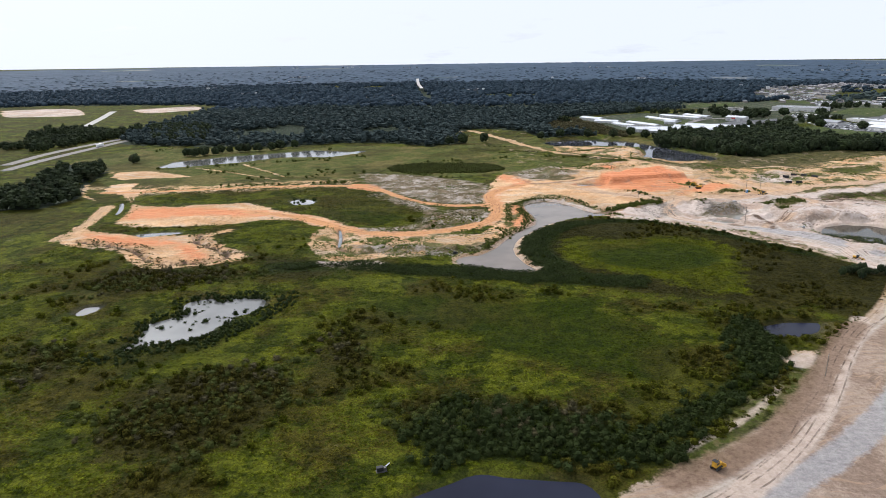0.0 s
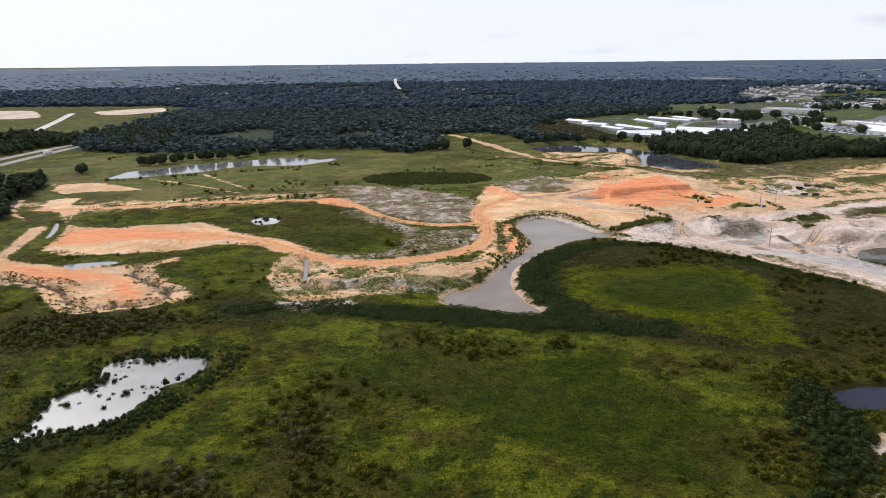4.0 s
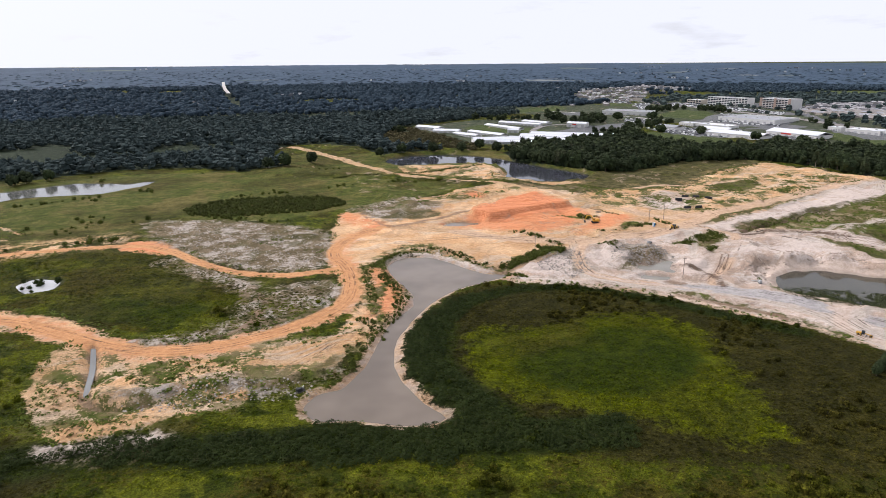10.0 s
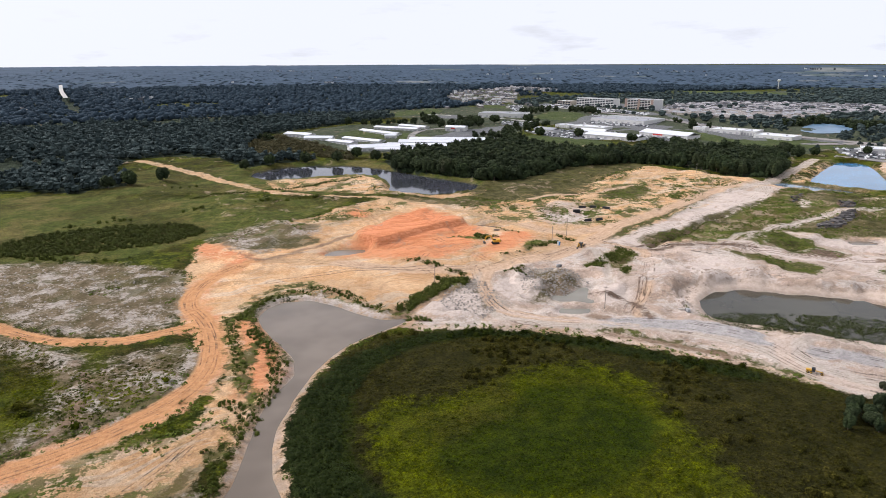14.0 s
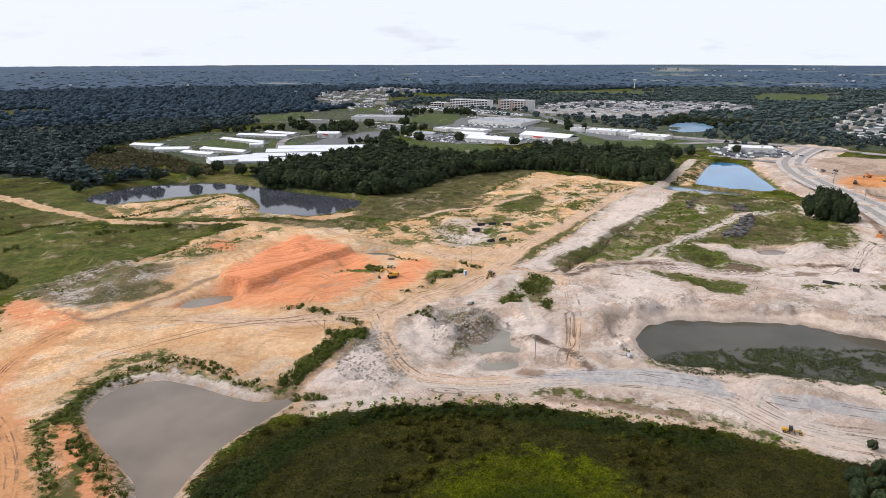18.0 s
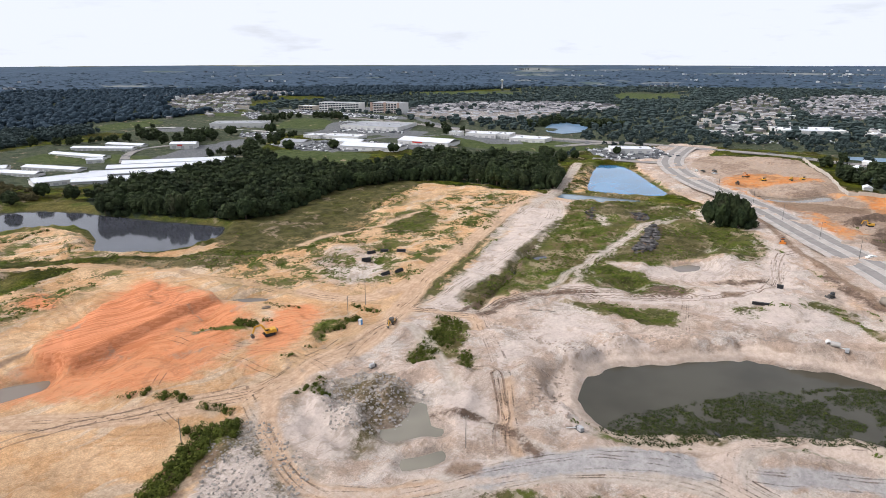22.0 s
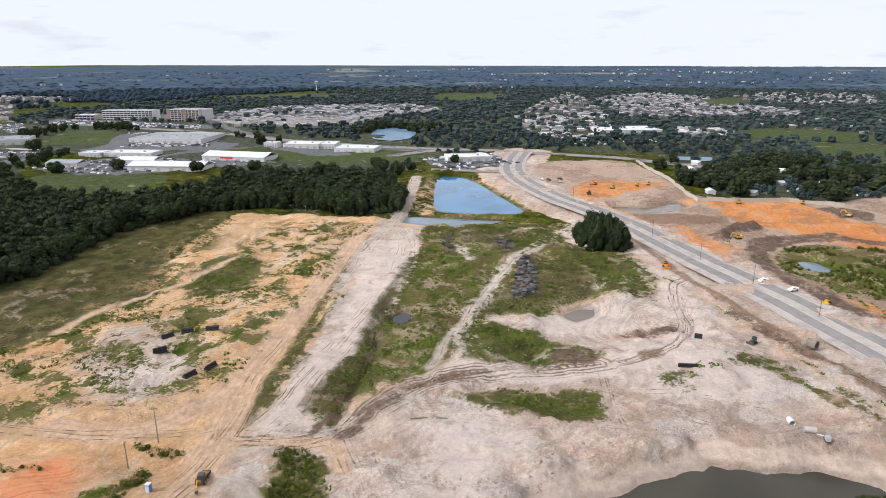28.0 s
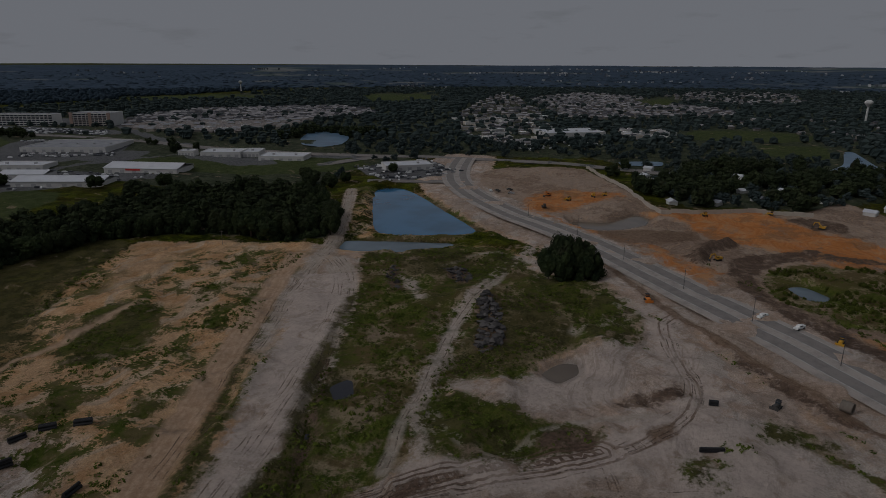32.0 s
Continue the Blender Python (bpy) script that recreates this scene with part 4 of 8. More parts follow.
    "deep": [(DEEP,), ([(-110, 345), (-60, 350), (-40, 330), (-60, 312), (-95, 330)],), ([(6, 175), (28, 180), (52, 185), (54, 173), (76, 144), (80, 134), (62, 111), (43, 119), (24, 128), (8, 139)],), ([(-43, 177), (-11, 191), (11, 179), (23, 139), (-8, 150), (-30, 156)],), ([(-127, 122), (-115, 128), (-99, 153), (-79, 164), (-81, 153), (-94, 128), (-109, 112)],), ([(44, 186), (53, 188), (57, 179), (53, 174), (44, 179)],)],
    "olive": [(BOWL,), ([(150, 210), (200, 240), (215, 200), (180, 170), (140, 170)],), (SCRUB[0],), (SCRUB[1],), (SCRUB[2],), (SCRUB[3],), (SCRUB[4],), ([(59, 211), (93, 217), (108, 198), (146, 189), (131, 171), (104, 182), (83, 195)],), ([(-114, 244), (-76, 239), (-62, 220), (-76, 205), (-92, 213), (-101, 230)],)],
    "field": [([(50, 600), (120, 640), (170, 560), (250, 545), (300, 600), (225, 640), (215, 745), (60, 765), (-20, 700)],), (MEADOW,), (WEST_MEADOW,), ([(-60, 660), (10, 800), (60, 680), (80, 620), (0, 640)],)],
    "growth": [([(192, 368), (207, 375), (224, 384), (231, 383), (230, 376), (224, 368), (217, 363), (205, 360), (196, 360)],), ([(207, 357), (213, 357), (208, 351), (201, 344), (199, 348)],), (GREEN_MID,), (EAST_BOWL,), ([(294, 368), (316, 376), (335, 371), (329, 350), (329, 327), (320, 325), (303, 349)],), ([(273, 359), (283, 348), (298, 321), (294, 315), (281, 314), (273, 337)],),
               ([(194, 368), (215, 379), (229, 381), (233, 373), (215, 359), (199, 354)],), ([(306, 511), (352, 535), (360, 507), (316, 476)],), ([(279, 453), (292, 456), (297, 450), (286, 444)],),
               ([(272, 475), (286, 480), (287, 470), (275, 466)],), ([(33, 374), (46, 390), (64, 386), (76, 366), (85, 352)], 5.0), ([(86, 346), (108, 362), (126, 372)], 6.0), ([(470, 489), (485, 482), (515, 414), (560, 455), (612, 498), (622, 545), (600, 548)], 9.0),
               ([(246, 410), (262, 415), (296, 426), (340, 440)], 4.5), ([(198, 300), (205, 283), (222, 262), (232, 244), (238, 226)], 7.0), ([(182, 402), (192, 412), (199, 408)], 5.0), ([(156, 440), (172, 434)], 4.0),
               ([(318, 292), (328, 296), (332, 280)], 5.0), ([(345, 275), (330, 255), (318, 240)], 4.0), ([(66, 75), (80, 87), (104, 113)], 7.0), ([(26, 300), (24, 320), (34, 345)], 5.0), ([(-4, 258), (14, 280)], 4.0)],
    "sparse": [([(225, 505), (240, 545), (262, 522), (298, 535), (350, 568), (400, 590), (420, 580), (345, 535), (298, 500), (262, 485)],), ([(191, 545), (262, 500), (303, 512), (430, 560), (450, 490), (340, 455), (240, 415), (190, 470)],), (STRIP,), (SHELF,), ([(40, 490), (140, 550), (190, 540), (110, 500)],)],
    "site": [(SITE,), (EAST_RING,), (SE_BED,)],
    "dirt": [([(-26, 354), (-21, 338), (-20, 326), (-26, 305), (-38, 296)], 1.8), ([(36, 482), (45, 455), (51, 443), (74, 451)], 1.6), ([(150, 160), (129, 135), (116, 116), (100, 96), (85, 81), (71, 71), (55, 62)], 8.5), (SHELF_DITCH, 2.4), ([(52, 446), (65, 451), (77, 456), (91, 461), (106, 466)], 3.5), ([(83, 342), (95, 349), (122, 366)], 3.0), ([(157, 317), (163, 317), (167, 311), (163, 309), (158, 313)],), ([(154, 298), (168, 285), (180, 266)], 4.0), (HIGHWAY_CUT, 4.5), ([(546, 361), (558, 333), (570, 305), (555, 297), (528, 318), (525, 344)],), ([(330, 313), (339, 305), (332, 304), (325, 310)],)],
    "rust": [([(617, 421), (651, 411), (668, 390), (666, 357), (654, 351), (640, 384), (621, 378), (589, 391), (583, 406)],), ([(612, 342), (621, 304), (637, 263), (604, 240), (578, 212), (520, 190), (515, 205), (527, 218), (542, 241), (551, 264), (563, 286), (588, 309)],), ([(521, 323), (493, 309), (483, 299), (491, 292)], 6.0), ([(432, 242), (418, 230), (397, 232), (413, 238)],), ([(578, 400), (554, 374), (538, 352), (527, 326)], 4.0), ([(588, 413), (612, 415), (650, 389), (666, 356), (636, 364), (605, 379), (584, 390)],), ([(595, 311), (607, 265), (592, 240), (568, 215), (514, 221), (525, 243), (548, 265), (556, 297)],), ([(510, 323), (505, 311), (486, 298), (473, 295)], 7.0),
             ([(430, 228), (415, 215), (400, 205), (420, 195), (440, 210)],)],
    "track": [(EAST_HAUL, 9.0), (NORTH_HAUL, 6.0), (RIM_N, 6.0), (RIM_S, 8.0), (SE_HAUL, 8.0), (GRAVEL, 13.0), (LOOP, 9.0), ([(143, 385), (135, 361), (129, 341), (131, 329)], 6.0), ([(143, 385), (121, 397), (95, 412), (72, 436), (45, 446)], 8.0),
              ([(481, 388), (430, 387), (388, 389), (338, 380), (315, 378), (288, 372)], 4.0), ([(226, 399), (240, 378), (267, 371), (285, 361), (297, 346), (314, 321), (341, 304), (360, 298), (388, 307), (409, 312), (422, 308)], 7.0),
              ([(205, 397), (215, 385), (195, 350), (182, 330), (180, 300)], 5.0), ([(448, 484), (416, 452), (345, 424), (300, 412), (250, 399), (228, 396)], 13.0), (WEST_WAY, 5.0), ([(320, 372), (300, 350), (330, 335), (345, 305), (310, 290)], 4.0), ([(485, 396), (470, 410), (452, 420)], 3.0)],
    "gravel": [([(162, 307), (180, 298), (195, 281), (203, 267)], 8.5), ([(210, 255), (222, 240), (230, 215)], 6.0), ([(175, 150), (124, 96), (102, 76), (87, 65), (60, 45)], 8.0)],
    "mud": [(LOBE_DITCH, 3.4), ([(542, 245), (531, 269), (512, 280), (492, 281), (468, 278), (445, 267), (424, 251), (410, 236)], 10.0), ([(623, 248), (627, 232), (618, 214), (599, 217), (595, 234)],), ([(552, 331), (562, 299), (535, 310), (534, 322)],), ([(345, 323), (356, 313), (363, 303), (355, 303), (347, 313)],), ([(341, 419), (299, 399), (270, 390), (250, 383), (239, 383)], 2.0),
            ([(243, 375), (254, 374), (274, 371), (285, 362), (293, 355)], 3.0), ([(314, 339), (323, 340), (328, 327), (317, 324)],), ([(348, 317), (364, 306), (362, 301), (352, 304)],),
            ([(494, 281), (518, 270), (534, 252)], 6.0), ([(490, 284), (446, 272), (432, 250)], 6.0), ([(180, 305), (184, 322), (176, 338)], 3.0), ([(395, 290), (368, 268), (352, 250), (330, 230)], 4.0), ([(363, 372), (418, 390), (417, 381), (374, 365)],),
            ([(500, 277), (522, 266), (536, 246), (534, 215)], 9.0), ([(446, 418), (456, 410), (436, 398), (429, 402)],), ([(434, 443), (442, 440), (417, 426), (406, 425)],), ([(507, 307), (539, 299), (558, 287), (550, 278), (525, 292), (492, 298)],)],
    "lawn": [([(593, 1082), (689, 1174), (734, 1146), (706, 1073), (639, 1012), (596, 1036)],), ([(617, 1324), (673, 1388), (699, 1330), (656, 1265)],), ([(388, 1219), (424, 1297), (526, 1329), (517, 1263), (413, 1196)],), ([(611, 819), (675, 837), (699, 709), (757, 678), (733, 607), (695, 591), (638, 642), (625, 737)],), ([(228, 974), (271, 1021), (280, 958), (266, 926), (233, 941)],), ([(1781, 1190), (1949, 1051), (1650, 907), (1509, 963), (1552, 1056)],), ([(1791, 463), (1994, 387), (1744, 336), (1653, 413)],), ([(1458, 1681), (1695, 1496), (1624, 1321), (1505, 1350), (1344, 1548)],), ([(412, 775), (455, 822), (497, 810), (515, 760), (484, 725), (437, 718), (405, 738)],), ([(1149, 323), (1213, 248), (1167, 156), (1078, 177), (1067, 251), (1062, 314)],), ([(1035, 238), (1047, 162), (937, 172), (909, 208), (953, 237)],), ([(681, 653), (717, 607), (769, 632), (746, 700), (632, 753)],), ([(380, 720), (440, 700), (520, 780), (470, 860), (400, 820)],), ([(230, 940), (330, 870), (340, 920), (260, 1010)],),
             ([(700, 505), (645, 475), (630, 490), (700, 540), (760, 540)], ), ([(720, 500), (760, 480), (740, 470), (700, 470)],)],
    "paved": [([(653, 1429), (693, 1368), (756, 1462), (716, 1545)],), ([(704, 1352), (729, 1334), (667, 1217), (642, 1223)],), ([(491, 1000), (530, 968), (563, 995), (526, 1050)],), ([(597, 964), (700, 1076), (754, 1054), (737, 939), (665, 861), (618, 893)],), ([(736, 1304), (817, 1022), (860, 1060), (816, 1394)],), ([(466, 1216), (524, 1106), (573, 1010)], 8.0), ([(303, 888), (326, 939), (346, 969), (371, 976), (402, 971)], 9.0),
              ([(649, 912), (701, 916), (716, 864), (664, 837), (622, 861)],), ([(572, 977), (629, 998), (649, 912), (631, 876), (592, 907)],), ([(452, 1162), (488, 1076), (524, 1127), (485, 1204)],), ([(640, 540), (720, 500), (770, 560), (700, 610)],), ([(620, 980), (680, 880), (790, 960), (720, 1060)],), ([(560, 900), (610, 720), (480, 800), (470, 900)],), ([(300, 860), (330, 830), (420, 900), (520, 960), (500, 980), (380, 940)],),
              ([(700, 640), (767, 624), (788, 577), (795, 529), (797, 482), (798, 422), (783, 364), (740, 260)], 14.0), ([(767, 624), (740, 720), (760, 860), (830, 1000), (960, 1200)], 16.0), ([(560, 860), (640, 850), (740, 800)], 9.0), ([(860, 1280), (900, 1100), (1000, 1150), (960, 1320)],),
              ([(-450, 516), (-459, 605), (-458, 724), (-451, 795), (-450, 955), (-470, 1300)], 9.0), ([(-474, 549), (-488, 649), (-474, 752), (-467, 829), (-470, 955), (-490, 1300)], 9.0), ([(700, 830), (720, 720), (690, 680), (660, 700)],)],
}

# one sheet: fine where the flight passes, coarser to the horizon
def axis(lo, hi, fine, lo2, hi2, mid, far):
    core = list(np.arange(lo, hi, fine))
    up, down = list(np.arange(core[-1] + mid, hi2, mid)), list(np.arange(core[0] - mid, lo2, -mid))
    for side, sign in ((up, 1), (down, -1)):
        step = mid
        while abs(side[-1]) < far:
            step *= 1.16
            side.append(side[-1] + sign * step)
    return np.array(down[::-1] + core + up)


XS, YS = axis(-330, 640, 1.9, -720, 1120, 7.0, 4800), axis(40, 620, 1.9, -60, 1330, 7.0, 4800)
GX, GY = np.meshgrid(XS, YS)
FIELD = {name: depth_in(GX, GY, shapes) for name, shapes in REGIONS.items()}
wobble = (rough(GX, GY, 14, 3) - 0.5) * 5
SHORE = {name: depth_in(GX, GY, [(pts,)]) for name, pts in PONDS.items()}
SHORE["quarry"] += np.clip((rough(GX, GY, 20, 61) - 0.5) * 14 + (rough(GX, GY, 7, 62) - 0.5) * 5, -2.0, 2.0)
shore = np.maximum.reduce(list(SHORE.values()))
FIELD["shore"] = np.clip(shore + wobble * 0.5 + 1.5, -REACH, REACH)
WOOD_FRONT = [(205, 676), (232, 634), (258, 588), (296, 586), (357, 618), (419, 614), (453, 578), (458, 520), (474, 497), (520, 520), (575, 570), (545, 630), (505, 672), (450, 668), (400, 690), (392, 740), (408, 795), (400, 800), (344, 772), (250, 737), (215, 735)]
WOOD_WEST = [(-303, 352), (-298, 392), (-322, 440), (-336, 488), (-352, 525), (-385, 555), (-412, 552), (-385, 495), (-366, 440), (-352, 380), (-340, 345)]
LINE_NORTH = [(-1500, 900), (-600, 760), (-393, 697), (-346, 690), (-226, 680), (-167, 712), (-99, 712), (-56, 680), (-16, 690), (-10, 830), (30, 850), (63, 812), (86, 745), (150, 765), (175, 800), (130, 1000)]
# quarters of the town
VILLAGE = [(695, 1674), (863, 1943), (970, 2025), (1042, 2007), (998, 1814), (800, 1490), (736, 1400), (620, 1450)]
VILLAGE_ARC = [(1033, 2019), (1166, 2125), (1203, 1909), (1169, 1860), (1016, 1869), (997, 1940)]
ESTATE = [(968, 1164), (1089, 1238), (1213, 1204), (1297, 1142), (1398, 1023), (1328, 905), (1223, 850), (1143, 898), (995, 874), (891, 877), (857, 1012), (889, 1092)]
FAR_HOMES = [(1742, 259), (2000, 420), (2330, 330), (2330, 60), (1942, 60), (1800, 120)]
EAST_HOMES = [(1856, 726), (2151, 629), (1999, 464), (1731, 356), (1590, 245), (1423, 245), (1369, 364), (1278, 502), (1447, 587)]
NEW_STREETS = [(1225, 707), (1469, 753), (2075, 860), (2025, 820), (1459, 596), (1295, 559)]
HIGH_STREET = [(1240, 707), (1328, 572), (950, 473), (902, 524), (963, 597)]
SOUTH_SHOPS = [(1022, 398), (1021, 344), (1133, 352), (1139, 412)]
SWAMP = [(131, 992), (159, 982), (183, 876), (200, 789), (186, 745), (158, 769), (101, 775), (95, 860)]
CLEAR = [[(110, 960), (215, 790), (300, 755), (390, 790), (440, 860), (540, 990), (660, 1050), (760, 1090), (760, 1180), (725, 1400), (610, 1345), (540, 1340), (400, 1320), (380, 1190), (410, 1150), (380, 1090), (290, 1090), (200, 1030)],
         VILLAGE, VILLAGE_ARC, [(1440, 1700), (1720, 1500), (1640, 1290), (1490, 1330), (1320, 1548)],
         [(-15, 1600), (40, 1740), (150, 1720), (130, 1600)], [(-1200, 850), (-1100, 1450), (-560, 1420), (-500, 900), (-430, 640), (-500, 500), (-900, 600)], [(-30, 690), (-25, 840), (60, 830), (95, 700)], SWAMP]
TOWN = [(470, 700), (575, 580), (700, 600), (800, 560), (850, 380), (640, 320), (650, 225), (800, 100), (900, -200), (1500, -700), (2600, -900), (2600, 1100), (1700, 1550), (950, 1600), (600, 1260), (445, 870)]
MOBILE = [(690, 355), (785, 400), (800, 380), (840, 200), (780, 60), (660, 100), (645, 225), (625, 300)]


def wooded(p):
    front = within(p[:, 0], p[:, 1], np.array(LINE_NORTH + [(130, 1000), (560, 1300), (900, 1650), (1800, 1600), (2700, 1150), (2700, 2700), (-1500, 2700)], float))
    for c in CLEAR:
        front &= ~within(p[:, 0], p[:, 1], rounded(c, True, 1))
    return front


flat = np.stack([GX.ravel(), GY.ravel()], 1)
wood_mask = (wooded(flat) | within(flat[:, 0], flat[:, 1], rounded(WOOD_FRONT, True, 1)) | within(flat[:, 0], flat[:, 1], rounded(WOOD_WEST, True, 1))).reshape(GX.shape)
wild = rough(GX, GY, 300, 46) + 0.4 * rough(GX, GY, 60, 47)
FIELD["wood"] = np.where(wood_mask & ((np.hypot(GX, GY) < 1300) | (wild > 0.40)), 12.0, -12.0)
FIELD["urban"] = np.where((within(GX, GY, rounded(TOWN, True, 1)) & (GX > 560)) | within(GX, GY, rounded(CLEAR[0], True, 1)) | within(GX, GY, rounded(VILLAGE, True, 1)) | within(GX, GY, rounded(VILLAGE_ARC, True, 1)), 12.0, -12.0)
RING = [(46, 222), (36, 246), (34, 266), (42, 288), (62, 312), (86, 322), (112, 319), (136, 302), (158, 275), (176, 252)]
SOUTH_BELT = [(-95, 225), (-60, 232), (-30, 222), (10, 219), (40, 212), (75, 208)]
FIELD["reedy"] = depth_in(GX, GY, [(RING[:4], 22.0), (RING[3:], 8.0), (SOUTH_BELT, 17.0), (BELTS[0],), (BELTS[1],)])
dense = rough(GX, GY, 38, 12) + 0.25 * (rough(GX, GY, 7, 14) - 0.5)
FIELD["scrubby"] = np.maximum(np.clip((dense - 0.60) * 60, -REACH, REACH), depth_in(GX, GY, [(s,) for s in SCRUB]) + (rough(GX, GY, 12, 15) - 0.5) * 14)
# sandy beaches, woodland floor and town ground
FIELD["sand"] = np.maximum(FIELD["sand"], SHORE["main"] + 2.2)
bare = np.clip(FIELD["sand"] / 6, 0, 1)
GZ = (rough(GX, GY, 90, 11) - 0.5) * 1.0 + (rough(GX, GY, 11, 5) - 0.5) * (0.5 + 0.9 * bare)
GZ += np.clip(FIELD["rubble"] / 4 + 0.5, 0, 1) * (rough(GX, GY, 6, 21) - 0.4) * 2.4
chalky = depth_in(GX, GY, [([(137, 338), (140, 372), (160, 376), (180, 366), (200, 350), (190, 330), (160, 328)],), ([(97, 351), (112, 356), (130, 366), (128, 345), (116, 331), (101, 340)],), ([(36, 374), (50, 388), (64, 385), (78, 362), (90, 346), (104, 356), (80, 392), (50, 396)],)])
GZ += np.clip(chalky / 5 + 0.4, 0, 1) * (np.abs(rough(GX, GY, 11, 23) - 0.5) * 7 + np.abs(rough(GX, GY, 5, 24) - 0.5) * 4 - 1.0)
heaped = np.clip((depth_in(GX, GY, [(PALE,)]) - 2) / 8, 0, 1) * np.clip((rough(GX, GY, 45, 71) - 0.45) / 0.12, 0, 1)
GZ += heaped * (0.9 - np.abs(rough(GX, GY, 15, 73, 4) - 0.5) * 7) * 0.9
GZ *= 1 - 0.75 * np.clip(FIELD["track"] / 2, 0, 1)
mound = depth_in(GX, GY, [(MOUND,)])
FIELD["mound"] = mound
slope_side = GX * -0.377 + GY * 0.926 - 359.8
GZ += np.clip((mound + wobble * 0.08) / 2.2, 0, 1) * (0.9 + 3.0 * np.clip((slope_side - 4.8) / 1.7, 0, 1) - 1.6 * np.clip((slope_side - 24) / 26, 0, 1) + 0.10 * np.sin(slope_side * 1.9))
off = -SHORE["quarry"] + (rough(GX, GY, 30, 63) - 0.5) * 18 + (rough(GX, GY, 7, 64) - 0.5) * 7
open_side = np.clip((GY * 0.5 + GX * 0.86 - 300) / 14, 0, 1)
FIELD["bench"] = np.maximum(np.where(open_side > 0.5, np.minimum(off + 0.5, 7.0 - off), -9.0), depth_in(GX, GY, [(BERM_LINE, 1.8), ([(111, 130), (119, 135), (124, 134), (116, 123), (110, 124)],), ([(155, 166), (145, 152), (131, 133), (119, 116), (108, 99), (97, 85), (86, 73), (70, 58), (50, 42)], 7.0), ([(205, 268), (219, 265), (229, 256), (234, 234), (236, 215)], 6.0), ([(207, 266), (197, 257), (194, 249), (199, 236), (208, 220)], 5.5), ([(129, 336), (138, 322), (152, 313), (170, 300)], 3.0)]))
FIELD["scarp"] = np.where(open_side > 0.5, 1.3 - np.abs(off - 8.2), -9.0)
ledge_zone = (open_side > 0.5) & (off > 5) & (off < 46)
ledge = rough(GX, GY, 24, 67, 4)
FIELD["scarp"] = np.maximum(FIELD["scarp"], np.where(ledge_zone, 0.9 - np.abs(ledge - 0.5) * 55, -9.0))
GZ += open_side * np.clip((off - 5) / 3, 0, 1) * np.clip((46 - off) / 8, 0, 1) * np.clip((ledge - 0.47) / 0.05, 0, 1) * 1.1
quarry_bank = np.clip((24 + SHORE["quarry"]) / 14, 0, 1) * np.clip(-SHORE["quarry"] / 3, 0, 1) * np.clip((GY * 0.5 + GX * 0.86 - 345) / 20, 0, 1)
GZ += open_side * np.clip((off - 7.2) / 2.0, 0, 1) * np.clip((34 - off) / 22, 0, 1) * (1.2 + 2.2 * rough(GX, GY, 18, 65)) + open_side * np.clip((14 - np.abs(off - 10)) / 8, 0, 1) * (rough(GX, GY, 6, 66) - 0.5) * 3.4
GZ += 0.6 * quarry_bank * (1.8 + (rough(GX, GY, 13, 31, 3) - 0.4) * 4.5)
for pts, tall, half in (([(-67, 259), (-56, 261), (-41, 261), (-25, 260), (-13, 255), (-2, 262), (5, 264)], 2.0, 4.0), ([(246, 410), (262, 415), (296, 426), (340, 440)], 1.2, 3.0), ([(170, 351), (183, 361), (195, 358)], 2.4, 4.0), ([(-25, 312), (-20, 336), (-31, 360), (-55, 388)], 1.0, 3.0),
                        ([(-88, 300), (-84, 280), (-80, 262), (-66, 252)], 0.9, 2.5), ([(205, 330), (222, 334), (240, 328)], 1.4, 4.0), ([(176, 330), (190, 336), (198, 346)], 1.5, 4.0), ([(100, 348), (112, 352), (126, 362)], 1.0, 3.0), ([(196, 412), (178, 402), (164, 396)], 1.0, 3.0), ([(226, 392), (236, 384)], 0.8, 3.0),
                        ([(421, 306), (395, 287), (368, 266), (350, 250)], 1.0, 3.0), ([(300, 412), (345, 424), (416, 455)], 0.6, 5.0)):
    d = depth_in(GX, GY, [(pts, half * 2)])
    GZ += np.clip(d / half, 0, 1) * tall * (0.35 + 1.1 * rough(GX, GY, 5, 33))
GZ += 2.6 * np.clip(1 - np.hypot((GX - 371) / 9, (GY - 327) / 7), 0, 1)
coal = depth_in(GX, GY, [([(507, 307), (539, 299), (558, 287), (550, 278), (525, 292), (492, 298)],)])
GZ += np.clip(coal / 5, 0, 1) * (3.0 + 2 * rough(GX, GY, 9, 41))
LEVEL = -1.0
side = shore + wobble * 0.45
carve = LEVEL - 0.36 * np.clip(side, -3.2, 4)
blend_in = np.clip((side + 5.5) / 2.6, 0, 1)
GZ = GZ * (1 - blend_in) + carve * blend_in
ditch = depth_in(GX, GY, [(SHELF_DITCH, 3.0), (LOBE_DITCH, 2.0), ([(-258, 378), (-247, 357), (-240, 338)], 3.0),
                         ([(339, 419), (309, 407), (291, 396), (275, 390), (263, 386), (247, 381)], 2.2), ([(90, 351), (82, 343)], 3.0)])
GZ -= np.clip((ditch + 1.5) / 2, 0, 1) * 1.9 * (1 - blend_in)
far_off = np.hypot(GX - 100, GY - 150)
GZ += 50 * np.clip((far_off - 1900) / 2900, 0, 1) ** 1.5


def height(x, y):
    """The ground's height at plan places."""
    x, y = np.atleast_1d(np.asarray(x, float)), np.atleast_1d(np.asarray(y, float))
    i = np.clip(np.searchsorted(XS, x) - 1, 0, len(XS) - 2)
    j = np.clip(np.searchsorted(YS, y) - 1, 0, len(YS) - 2)
